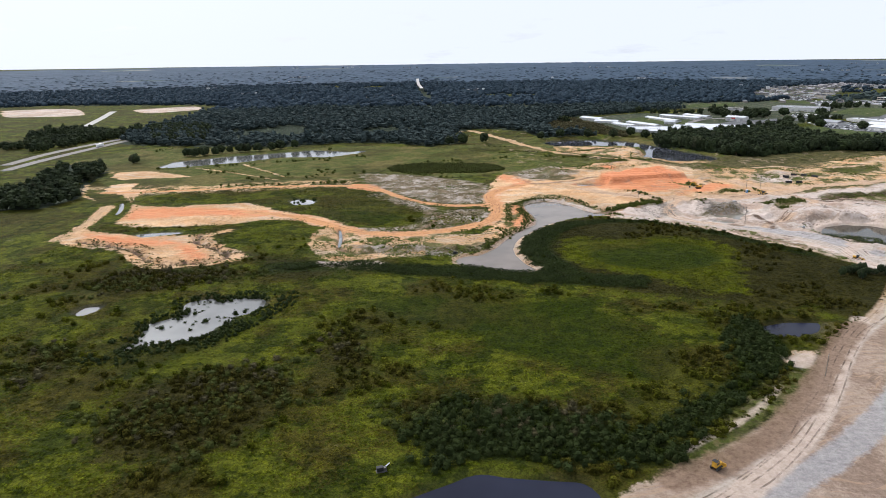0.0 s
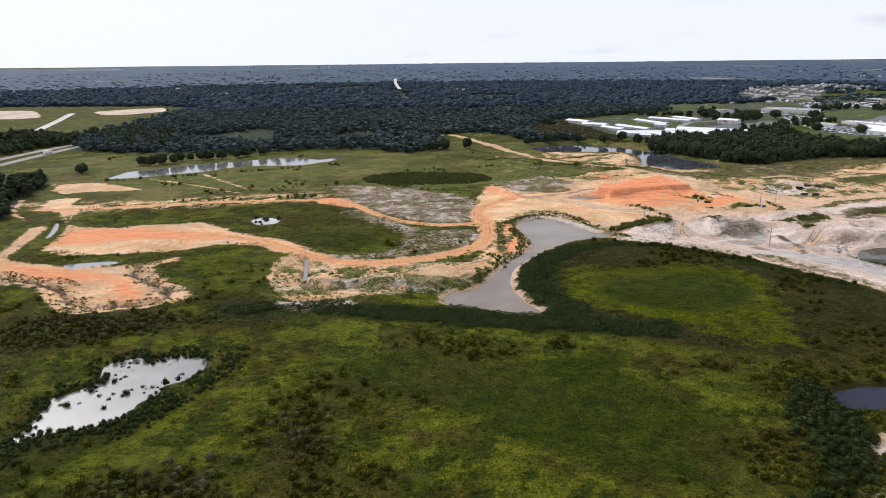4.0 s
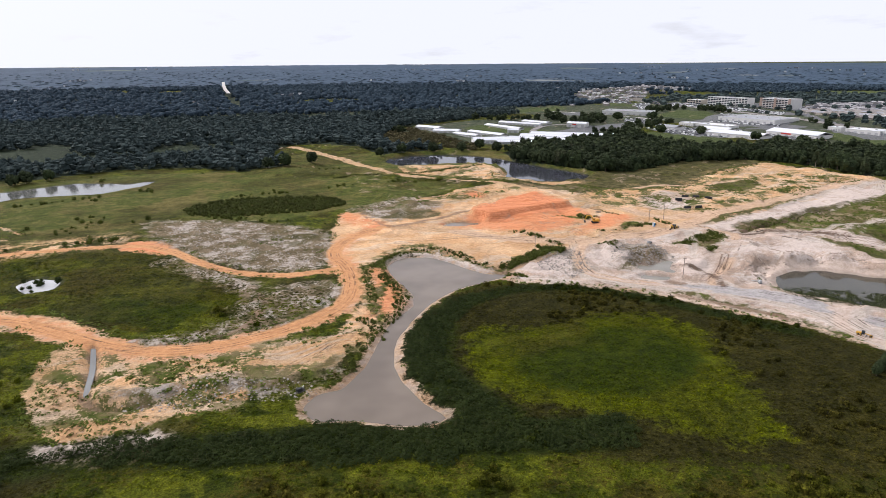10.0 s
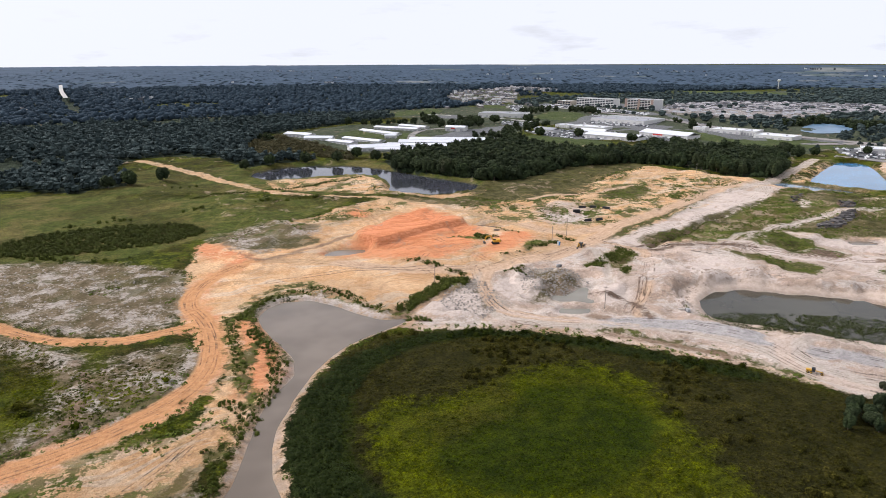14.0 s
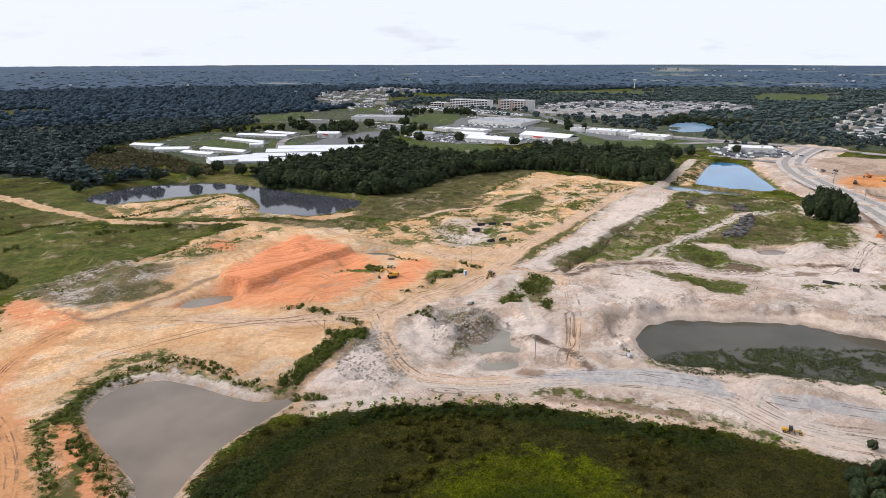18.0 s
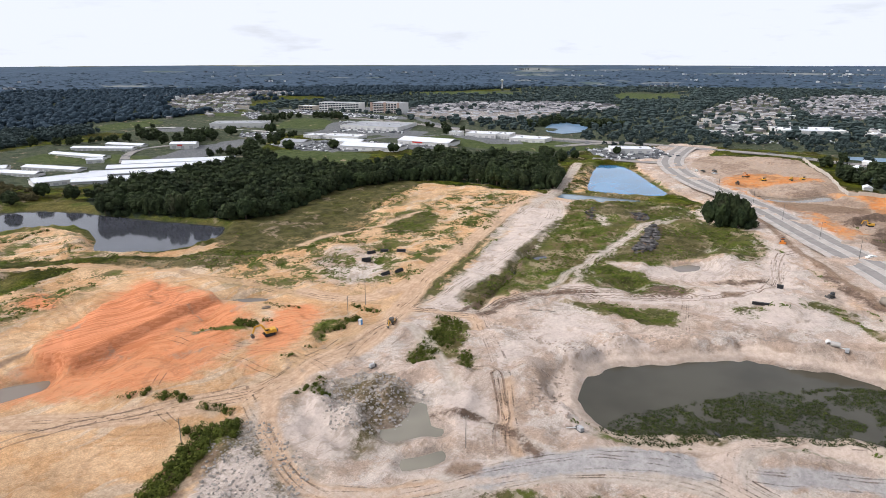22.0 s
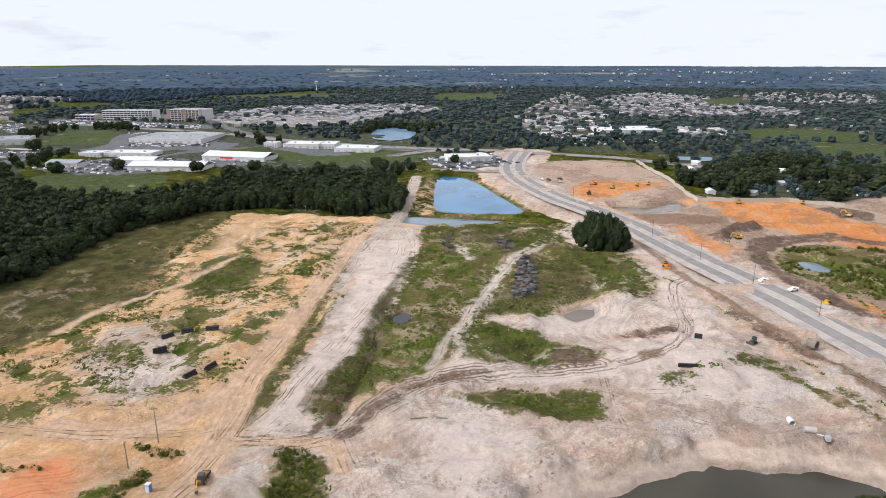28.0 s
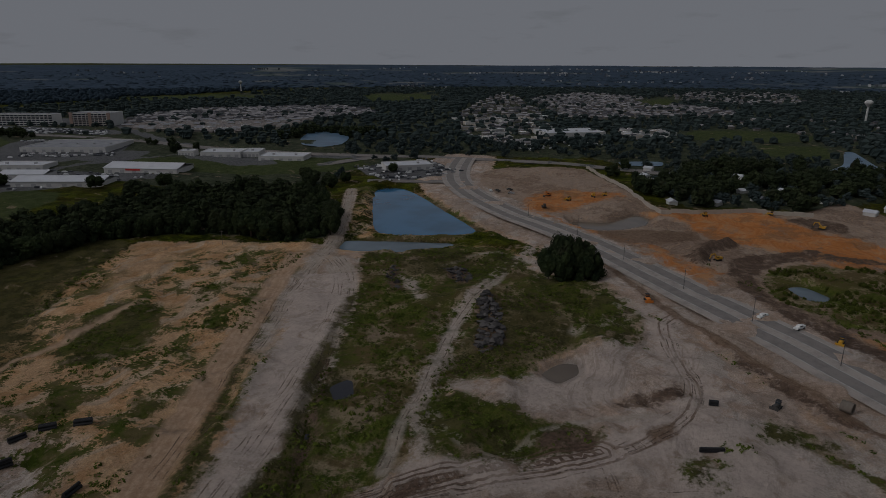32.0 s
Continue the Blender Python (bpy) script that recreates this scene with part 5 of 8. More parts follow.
    u, v = (x - XS[i]) / (XS[i + 1] - XS[i]), (y - YS[j]) / (YS[j + 1] - YS[j])
    return (GZ[j, i] * (1 - u) + GZ[j, i + 1] * u) * (1 - v) + (GZ[j + 1, i] * (1 - u) + GZ[j + 1, i + 1] * u) * v


def gz(x, y):
    return float(height(x, y)[0])


def look_up(name, x, y):
    i = np.clip(np.searchsorted(XS, x) - 1, 0, len(XS) - 2)
    j = np.clip(np.searchsorted(YS, y) - 1, 0, len(YS) - 2)
    return FIELD[name][j, i]


def mesh_of(name, verts, faces, material, smooth=False):
    """A mesh from arrays; faces all with the same number of corners."""
    verts, faces = np.asarray(verts, np.float32), np.asarray(faces, np.int32)
    me = bpy.data.meshes.new(name)
    k = faces.shape[1]
    me.vertices.add(len(verts))
    me.vertices.foreach_set("co", verts.ravel())
    me.loops.add(faces.size)
    me.loops.foreach_set("vertex_index", faces.ravel())
    me.polygons.add(len(faces))
    me.polygons.foreach_set("loop_start", np.arange(0, faces.size, k, dtype=np.int32))
    me.update(calc_edges=True)
    me.materials.append(material)
    me.polygons.foreach_set("use_smooth", np.full(len(faces), smooth))
    return me


nx, ny = len(XS), len(YS)
quad = (np.arange(ny - 1)[:, None] * nx + np.arange(nx - 1)[None, :]).ravel()
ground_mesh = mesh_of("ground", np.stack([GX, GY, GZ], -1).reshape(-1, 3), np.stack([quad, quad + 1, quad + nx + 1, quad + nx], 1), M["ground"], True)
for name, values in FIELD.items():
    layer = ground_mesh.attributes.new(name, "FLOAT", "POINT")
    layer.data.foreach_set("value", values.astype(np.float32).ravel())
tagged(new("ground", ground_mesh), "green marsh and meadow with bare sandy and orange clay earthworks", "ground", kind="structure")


def link(name, data, parent=None, label=""):
    ob = new(name, data)
    if parent:
        ob.parent = parent
    if label:
        ob["label"] = label
    return ob


def part(name, bm, material, parent, label=""):
    me = bpy.data.meshes.new(name)
    bmesh.ops.recalc_face_normals(bm, faces=bm.faces)
    bm.to_mesh(me)
    bm.free()
    me.materials.append(material)
    return link(name, me, parent, label)


def thing(name, x, y, turn, label, category, group="", z=None):
    ob = new(name)
    ob.matrix_world = pose(x, y, gz(x, y) if z is None else z, 0, 0, turn)
    return tagged(ob, label, category, group)


def sheet(name, pts, z, material, label, grow=0.0):
    """A level sheet of water inside an outline."""
    p = rounded(pts)
    c = p.mean(0)
    if grow:
        t = np.roll(p, -1, 0) - np.roll(p, 1, 0)
        n = np.stack([t[:, 1], -t[:, 0]], 1) / (np.linalg.norm(t, axis=1, keepdims=True) + 1e-9)
        if ((p - c) * n).sum() < 0:
            n = -n
        p = p + n * grow
    bm = bmesh.new()
    f = bm.faces.new([bm.verts.new((x, y, z)) for x, y in p])
    bmesh.ops.triangulate(bm, faces=[f])
    ob = part(name, bm, material, None)
    return tagged(ob, label, "water", kind="structure")


for name, kind, label in (
        ("main", "silt water", "silty brown kidney-shaped pond beside the sandy bank"), ("quarry", "grey water", "grey-green water in the sandy excavation"), ("forest", "dark water", "dark still pond in front of the woods"),
        ("blue", "blue water", "blue rectangular retention pond with grass banks"), ("ford", "ford water", "shallow blue-grey water beside the retention pond"), ("marsh", "pool water", "glossy marsh pool dotted with shrubs"),
        ("puddle", "pool water", "small pool in the green marsh"), ("corner", "violet water", "small dark pond beside the haul road"), ("near", "violet water", "dark pond between reeds"), ("west", "pool water", "shallow wetland water along a row of trees"),
        ("small", "silt water", "small grey pond on pale sand"), ("channel", "dark water", "small dark pool in the ditch"), ("cut", "cut water", "greenish pool in a sandy cut"), ("cut low", "cut water", "greenish pool below chalky rubble"), ("site wet", "silt water", "shallow pale sheet of water on the building site"), ("clay", "silt water", "long purple-grey puddle beside the clay mound"),
        ("clay far", "silt water", "shallow grey puddle beside the haul road"), ("isle", "white water", "pale chalky pool on the green island"),
        ("ring", "ford water", "small pool in the ringed green basin"), ("lobe", "pool water", "long puddle on orange clay")):
    sheet("water", PONDS[name], LEVEL, M[kind], label, 5.0 if name == "quarry" else 3.2)
for pts, label in (([(-80, 303), (-78, 302), (-73, 283), (-70, 263), (-72, 264), (-75, 283)], "narrow ditch water along the haul road"),
                   ([(-262, 380), (-256, 377), (-246, 358), (-241, 343), (-243, 340), (-251, 360)], "bright ditch water beside the clay wedge"),
                   ([(339, 421), (309, 408.5), (291, 397.5), (275, 391.5), (263, 387.5), (247, 382), (247, 380), (263, 384.5), (275, 388.5), (291, 394.5), (309, 405.5), (339, 417)], "dark water in a straight ditch")):
    sheet("water", pts, LEVEL - 0.15, M["dark water" if pts[0][0] > 0 else "pool water"], label)
for pts, label in (([(866, 774), (932, 803), (970, 799), (940, 752), (900, 721), (840, 697), (806, 706), (815, 738)], "blue town lake among trees"), ([(825, 378), (842, 335), (810, 334), (802, 372)], "narrow lake behind the road"),
                   ([(991, 154), (995, 143), (876, 144), (873, 132), (836, 140), (823, 199), (885, 171)], "small lake among houses")):
    x, y = np.mean(pts, 0)
    sheet("water", pts, float(height([q[0] for q in pts], [q[1] for q in pts]).max()) + 0.5, M["lake water"], label)


# ---- plants ----
rng = np.random.default_rng(7)


def ball(rings, sides, wob, seed):
    """A closed lumpy ball with triangles only."""
    r = np.random.default_rng(seed)
    v = [(0, 0, 1.0)]
    for i in range(1, rings):
        a = math.pi * i / rings
        for j in range(sides):
            b = 2 * math.pi * (j + 0.5 * (i % 2)) / sides
            v.append((math.sin(a) * math.cos(b), math.sin(a) * math.sin(b), math.cos(a)))
    v.append((0, 0, -1.0))
    f = [(0, 1 + j, 1 + (j + 1) % sides) for j in range(sides)]
    for i in range(rings - 2):
        for j in range(sides):
            a, b = 1 + i * sides + j, 1 + i * sides + (j + 1) % sides
            f += [(a, a + sides, b), (b, a + sides, b + sides)]
    n = 1 + (rings - 2) * sides
    f += [(n + j, len(v) - 1, n + (j + 1) % sides) for j in range(sides)]
    v = np.array(v)
    return v * (1 + r.uniform(-wob, wob, (len(v), 1))), np.array(f)


def leaves(count, size, seed, flat=1.0):
    """Loose leaf sprays on the upper shell of a unit ball, one triangle each."""
    r = np.random.default_rng(seed)
    d = r.normal(size=(count, 3))
    d[:, 2] = np.abs(d[:, 2]) * 1.1 - 0.35
    d /= np.linalg.norm(d, axis=1, keepdims=True)
    c = d * r.uniform(0.82, 1.12, (count, 1))
    a = r.normal(size=(count, 3))
    a -= (a * d).sum(1, keepdims=True) * d * 0.7
    a /= np.linalg.norm(a, axis=1, keepdims=True)
    b = np.cross(d, a) + d * r.uniform(-0.6, 0.6, (count, 1))
    s = size * r.uniform(0.6, 1.4, (count, 1))
    v = np.stack([c - a * s, c + a * s, c + b * s * 1.5], 1).reshape(-1, 3)
    return v * (1, 1, flat), np.arange(count * 3).reshape(-1, 3)


def join(pieces):
    vs, fs, n = [], [], 0
    for v, f in pieces:
        vs.append(v)
        fs.append(f + n)
        n += len(v)
    return np.concatenate(vs), np.concatenate(fs)


def crown(clumps, per, seed, wide=1.0, tall=0.9, core=(4, 6), leaf=0.17):
    """A crown about one unit in radius: a middle and leafy clumps all round it, with gaps between them."""
    r = np.random.default_rng(seed)
    v, f = ball(*core, 0.18, seed + 77)
    pieces = [(v * (0.58 * wide, 0.58 * wide, 0.58 * tall), f)]
    for i in range(clumps):
        z = 0.95 - 1.8 * (i + 0.5) / clumps
        q = math.sqrt(max(0.0, 1 - z * z))
        a = i * 2.4 + r.uniform(-0.4, 0.4)
        c = np.array((math.cos(a) * q * 0.62 * wide, math.sin(a) * q * 0.62 * wide, z * 0.60 * tall)) * r.uniform(0.85, 1.12)
        s = r.uniform(0.34, 0.48)
        v, f = ball(*core, 0.18, seed + i)
        pieces.append((v * s * 0.88 + c, f))
        v, f = leaves(per, leaf, seed * 31 + i)
        pieces.append((v * s + c, f))
    return join(pieces)


def strew(name, kinds, places, sizes, material, label, category, lift=0.35, tall=1.0, zones=False, level=None, smooth=False):
    """Many plants as one piece: kinds are (verts, faces), places plan points."""
    pieces, pick, who = [], rng.integers(0, len(kinds), len(places)), []
    z = height(places[:, 0], places[:, 1])
    if level is not None:
        z = np.maximum(z, level)
    turn = rng.uniform(0, 6.28, len(places))
    stretch = rng.uniform(0.8, 1.25, len(places)) * tall
    for i, (v, f) in enumerate(kinds):
        m = np.where(pick == i)[0]
        if not len(m):
            continue
        c, s = np.cos(turn[m])[:, None], np.sin(turn[m])[:, None]
        w = np.stack([v[None, :, 0] * c - v[None, :, 1] * s, v[None, :, 0] * s + v[None, :, 1] * c, (v[None, :, 2] + lift) * stretch[m][:, None]], -1) * sizes[m][:, None, None]
        w += np.stack([places[m, 0], places[m, 1], z[m]], 1)[:, None, :]
        pieces.append((w.reshape(-1, 3), (f[None] + (np.arange(len(m)) * len(v))[:, None, None]).reshape(-1, 3)))
        who.append(np.repeat(m, len(v)))
    v, f = join(pieces)
    me = mesh_of(name, v, f, material, smooth)
    if zones:
        who = np.concatenate(who)
        for zone in ("field", "olive", "bright", "deep", "scrubby", "reedy"):
            layer = me.attributes.new(zone, "FLOAT", "POINT")
            layer.data.foreach_set("value", look_up(zone, places[:, 0], places[:, 1])[who].astype(np.float32))
    return tagged(new(name, me), label, category, kind="stuff")


def jitter(lo, hi, step, seed):
    r = np.random.default_rng(seed)
    x, y = np.meshgrid(np.arange(lo[0], hi[0], step), np.arange(lo[1], hi[1], step))
    p = np.stack([x.ravel(), y.ravel()], 1)
    return p + r.uniform(-0.48, 0.48, p.shape) * step


def inside(p, pts):
    return within(p[:, 0], p[:, 1], rounded(pts, True, 1))


def near_line(p, pts):
    return to_line(p[:, 0], p[:, 1], np.array(pts, float), False)


def pond_depth(p):
    i = np.clip(np.searchsorted(XS, p[:, 0]) - 1, 0, len(XS) - 2)
    j = np.clip(np.searchsorted(YS, p[:, 1]) - 1, 0, len(YS) - 2)
    return side[j, i]


bush = [join([tuple((ball(4, 6, 0.25, s)[0] * 0.74, ball(4, 6, 0.25, s)[1])), leaves(64, 0.18, s + 50)]) for s in range(5)]



def sod(count, seed, leaf=1.0):
    """A low cushion of leaves that lie almost flat."""
    r = np.random.default_rng(seed)
    a = r.uniform(0, 6.28, count)
    q = np.sqrt(r.uniform(0, 1, count))
    c = np.stack([np.cos(a) * q, np.sin(a) * q, 0.55 * (1 - q * q) + r.uniform(-0.1, 0.25, count)], 1)
    n = np.stack([np.cos(a) * q, np.sin(a) * q, np.full(count, 0.9)], 1) + r.normal(size=(count, 3)) * 0.28
    n /= np.linalg.norm(n, axis=1, keepdims=True)
    t = np.cross(n, r.normal(size=(count, 3)))
    t /= np.linalg.norm(t, axis=1, keepdims=True)
    b = np.cross(n, t)
    s = r.uniform(0.32, 0.62, (count, 1)) * leaf
    return np.stack([c - t * s * 0.8 - b * s * 0.4, c + t * s * 0.8 - b * s * 0.4, c + b * s], 1).reshape(-1, 3), np.arange(count * 3).reshape(-1, 3)


fine_bush = [join([(ball(4, 6, 0.25, s + 20)[0] * 0.70, ball(4, 6, 0.25, s + 20)[1]), leaves(110, 0.125, s + 150)]) for s in range(5)]
cushion = [sod(11, 500 + i) for i in range(6)]
# reeds and shrubs round the bowl and along the main pond
p = jitter((-130, 170), (200, 340), 1.7, 1)
ring = near_line(p, RING)
belt = near_line(p, SOUTH_BELT)
wide_ring = np.interp(p[:, 0], [20, 60, 110, 180], [11, 6, 3.0, 3.0])
keep = ((ring < wide_ring) | (belt < np.interp(p[:, 0], [-95, -40, 0, 60], [2.0, 4.5, 7.5, 8.0]) + 13 * (rough(p[:, 0], p[:, 1], 14, 8) - 0.5))) & (pond_depth(p) < -3.0)
p = p[keep]
strew("reed_bed", [sod(46, 700 + i, 0.5) for i in range(6)], p, np.random.default_rng(3).uniform(1.0, 1.5, len(p)) * np.where((p[:, 0] > 70) & (p[:, 1] > 235), 0.65, 1.0), M["reed"], "dark green dense reeds and shrubs round the pond", "reeds", 0.3, 0.95)
# the mat of low marsh plants
p = np.concatenate([jitter((-230, 50), (215, 345), 1.75, 5), (lambda w: w[inside(w, ISLE)])(jitter((-260, 345), (-20, 434), 1.9, 6))])
d = np.hypot(p[:, 0] - 20, p[:, 1] - 20)
p = p[(look_up("sand", p[:, 0], p[:, 1]) < -2.5) & (pond_depth(p) < -1.8) & (rough(p[:, 0], p[:, 1], 9, 60) > 0.30) & (look_up("wood", p[:, 0], p[:, 1]) < 0)]
size = 0.66 * (0.75 + 0.7 * rough(p[:, 0], p[:, 1], 13, 62)) * np.where(look_up("deep", p[:, 0], p[:, 1]) > 0, 0.8, 1.0)
strew("marsh_plants", cushion, p, size, M["marsh"], "green, yellow-green and olive mat of low marsh plants", "marsh plants", 0.02, 0.5, True)
# scattered marsh shrubs
p = jitter((-230, 55), (210, 330), 3.0, 2)
keep = (look_up("scrubby", p[:, 0], p[:, 1]) > -4 + 9 * np.random.default_rng(46).uniform(size=len(p))) & (look_up("sand", p[:, 0], p[:, 1]) < -3) & (pond_depth(p) < -2) & (look_up("bright", p[:, 0], p[:, 1]) < 2) & (look_up("deep", p[:, 0], p[:, 1]) < 4) & (rough(p[:, 0], p[:, 1], 11, 64) > 0.42)
p = p[keep]
strew("marsh_shrubs", bush[2:], p, np.random.default_rng(4).uniform(0.7, 1.7, len(p)), M["marsh"], "olive and brown low shrubs in loose drifts over the marsh", "shrubs", 0.35, 0.9, True)
# domed grey-olive bushes and the dark belts by the haul road
p = jitter((-190, 60), (120, 235), 2.9, 41)
m = depth_in(p[:, 0], p[:, 1], [(s,) for s in SCRUB]) + (rough(p[:, 0], p[:, 1], 22, 41) - 0.5) * 26 > np.random.default_rng(47).uniform(-7, 7, len(p))
p = p[m & (rough(p[:, 0], p[:, 1], 10, 42) > 0.36) & (pond_depth(p) < -2) & (look_up("sand", p[:, 0], p[:, 1]) < -2)]
brown = rough(p[:, 0], p[:, 1], 17, 48) + 0.5 * (rough(p[:, 0], p[:, 1], 4, 49) - 0.5) > 0.52
size = np.random.default_rng(43).uniform(0.6, 1.0, len(p)) * np.random.default_rng(50).uniform(0.9, 2.1, len(p))
strew("marsh_bushes", fine_bush, p[~brown], size[~brown], M["dome"], "grey-olive domed bushes in close stands", "shrubs", 0.35, 0.85)
strew("marsh_bushes", fine_bush, p[brown], size[brown], M["dry bush"], "grey-brown half-dry bushes in close stands", "shrubs", 0.35, 0.85)
p = jitter((-20, 64), (122, 170), 2.3, 44)
p = p[(depth_in(p[:, 0], p[:, 1], [(BELTS[0],), (BELTS[1],)]) + (rough(p[:, 0], p[:, 1], 15, 51) - 0.5) * 14 > np.random.default_rng(52).uniform(-4, 4, len(p))) & (pond_depth(p) < -2) & (look_up("sand", p[:, 0], p[:, 1]) < -1)]
p = p[near_line(p, BERM) > 4.0]
strew("belt_shrubs", fine_bush, p, np.random.default_rng(45).uniform(0.8, 1.8, len(p)), M["reed"], "dark green belt of tall shrubs beside the haul road", "shrubs", 0.4, 1.1)
# pool lumps
p = jitter((-130, 124), (-80, 190), 2.6, 9)
p = p[(pond_depth(p) > -0.5) & (rough(p[:, 0], p[:, 1], 9, 77) > 0.56)]
strew("pool_shrubs", bush, p, np.random.default_rng(8).uniform(0.4, 1.15, len(p)), M["reed"], "dark shrubs standing in the marsh pool", "shrubs", 1.2, 1.0)
p = jitter((-150, 112), (-70, 205), 1.9, 119)
d = depth_in(p[:, 0], p[:, 1], [(PONDS["marsh"],)]) + (rough(p[:, 0], p[:, 1], 8, 78) - 0.5) * 9
south = (p[:, 0] + 104) * 0.75 - (p[:, 1] - 158) * 0.6
p = p[(d < 1.0) & (d > np.where(south > 0, -12.0, -4.0)) & (rough(p[:, 0], p[:, 1], 7, 79) > 0.42)]
strew("pool_fringe", bush, p, np.random.default_rng(80).uniform(0.5, 1.15, len(p)), M["reed"], "dark green fringe of shrubs and reeds round the marsh pool", "shrubs", 0.4, 0.9, level=LEVEL)
# weeds on the earthworks
p = jitter((-260, 200), (500, 600), 2.4, 10)
g = np.maximum(look_up("growth", p[:, 0], p[:, 1]), 0)
s = (look_up("sparse", p[:, 0], p[:, 1]) > 2) & (look_up("sand", p[:, 0], p[:, 1]) > 2)
w = rough(p[:, 0], p[:, 1], 16, 90)
rim = np.abs(look_up("sand", p[:, 0], p[:, 1])) < 3
keep = (((g > 0.5) & (w > 0.45)) | (s & (w > 0.60)) | (rim & (w > 0.48))) & (look_up("track", p[:, 0], p[:, 1]) < 0) & (pond_depth(p) < -2)
p = p[keep]
strew("weeds", [sod(9, 600 + i) for i in range(4)], p, np.random.default_rng(11).uniform(0.5, 1.3, len(p)), M["weed"], "green and straw-coloured weeds on bare sand", "weeds", 0.0, 0.8)
HEDGES = [([(26, 368), (25, 341), (23, 319)], 1.2, 0.5), ([(36, 336), (39, 323), (32, 306)], 1.8, 0.8), ([(18, 304), (24, 295), (26, 286)], 2.6, 0.8), ([(22, 293), (18, 279), (15, 275)], 1.8, 0.9), ([(11, 279), (13, 270), (11, 262)], 2.2, 0.7), ([(31, 371), (41, 384), (55, 391), (67, 391), (76, 380), (80, 368)], 2.4, 0.8), ([(26, 366), (26, 343), (25, 323)], 2.0, 0.6), ([(33, 355), (37, 336), (36, 320), (33, 306), (29, 300)], 2.6, 0.85), ([(79, 361), (86, 357)], 1.8, 0.9),
          ([(95, 355), (108, 364), (123, 374), (131, 375)], 3.4, 1.5), ([(92, 344), (97, 338)], 2.0, 1.0), ([(83, 624), (112, 630), (138, 636), (163, 644)], 1.6, 0.9), ([(27, 616), (44, 622), (67, 620)], 1.6, 0.9),
          ([(197, 363), (210, 368), (222, 374), (229, 380)], 5.0, 0.9), ([(211, 356), (206, 351), (200, 346)], 1.8, 0.8), ([(170, 437), (173, 434)], 2.4, 1.7), ([(176, 433), (179, 430)], 1.6, 1.0), ([(188, 447), (191, 439), (195, 432)], 1.3, 0.8), ([(213, 420), (214, 413), (216, 408)], 1.6, 0.9),
          ([(189, 406), (194, 405), (201, 408), (205, 409)], 2.4, 1.1), ([(182, 402), (183, 403)], 1.2, 0.8), ([(163, 398), (166, 396)], 1.2, 0.8), ([(175, 400), (176, 397)], 1.2, 0.8), ([(155, 374), (158, 372), (158, 368)], 2.2, 0.9), ([(117, 412), (120, 411), (122, 409)], 1.6, 1.0),
          ([(124, 404), (127, 401), (129, 396)], 1.6, 1.0), ([(131, 389), (133, 386), (135, 381)], 1.7, 1.0), ([(122, 379), (126, 377), (129, 371)], 2.8, 1.4), ([(160, 372), (164, 376)], 1.6, 0.8), ([(252, 385), (284, 394), (318, 409), (336, 416)], 1.6, 0.55)]
p = jitter((0, 200), (420, 650), 1.35, 13)
keep, big = np.zeros(len(p), bool), np.zeros(len(p))
for pts, half, size in HEDGES:
    m = near_line(p, pts) < half * (0.6 + 0.8 * rough(p[:, 0], p[:, 1], 6, 15))
    keep |= m
    big = np.maximum(big, m * size)
keep &= pond_depth(p) < 0.5
strew("bank_shrubs", [sod(26, 740 + i, 0.6) for i in range(5)] + bush[:3], p[keep], big[keep] * np.random.default_rng(14).uniform(0.5, 1.1, keep.sum()), M["shrub"], "green shrubs along banks and spoil heaps", "shrubs", 0.45)
p = jitter((-180, 490), (40, 560), 2.6, 16)
p = p[inside(p, [(-82, 527), (-64, 547), (-23, 553), (19, 544), (31, 515), (4, 498), (-44, 498), (-73, 504)])]
strew("meadow_reeds", bush, p, np.random.default_rng(17).uniform(1.0, 1.8, len(p)), M["dome"], "dark green oval stand of tall reeds in the meadow", "reeds", 0.4, 0.9)
# reeds standing in the quarry water
p = jitter((198, 215), (292, 302), 1.05, 71)
d = depth_in(p[:, 0], p[:, 1], [([(201, 298), (217, 295), (232, 287), (253, 275), (266, 262), (288, 243), (284, 218), (240, 222), (236, 246), (226, 264), (217, 272), (207, 282), (199, 290)],)])
wet = pond_depth(p)
p = p[(d > -1 + 5 * (rough(p[:, 0], p[:, 1], 13, 74) - 0.4)) & (rough(p[:, 0], p[:, 1], 10, 72) + 0.25 * (rough(p[:, 0], p[:, 1], 2.5, 75) - 0.5) > np.interp(wet, [-3, 0, 6, 14], [0.30, 0.32, 0.40, 0.48]))]
strew("drowned_reeds", [sod(14, 730 + i, 0.6) for i in range(4)], p[::2], np.random.default_rng(76).uniform(0.7, 1.2, len(p[::2])), M["reed"], "dark drowned growth standing in the quarry water", "reeds", 0.0, 0.45, level=LEVEL)
p = p[rough(p[:, 0], p[:, 1], 8, 77) > 0.46]
strew("water_reeds", [sod(16, 720 + i, 0.5) for i in range(5)], p, np.random.default_rng(73).uniform(0.45, 1.0, len(p)), M["water reed"], "green reeds standing in the quarry water", "reeds", 0.1, 0.9, level=LEVEL)
p = jitter((-136, 368), (-110, 394), 5.0, 74)
p = p[pond_depth(p) > 0]
strew("pool_shrubs", bush[:2], p, np.random.default_rng(75).uniform(0.9, 1.5, len(p)), M["reed"], "dark tufts in the chalky pool", "shrubs", 1.2)
# bushes in loose lines and dots over the meadow
p = jitter((-420, 440), (110, 680), 4.2, 81)
w = rough(p[:, 0], p[:, 1], 30, 82)
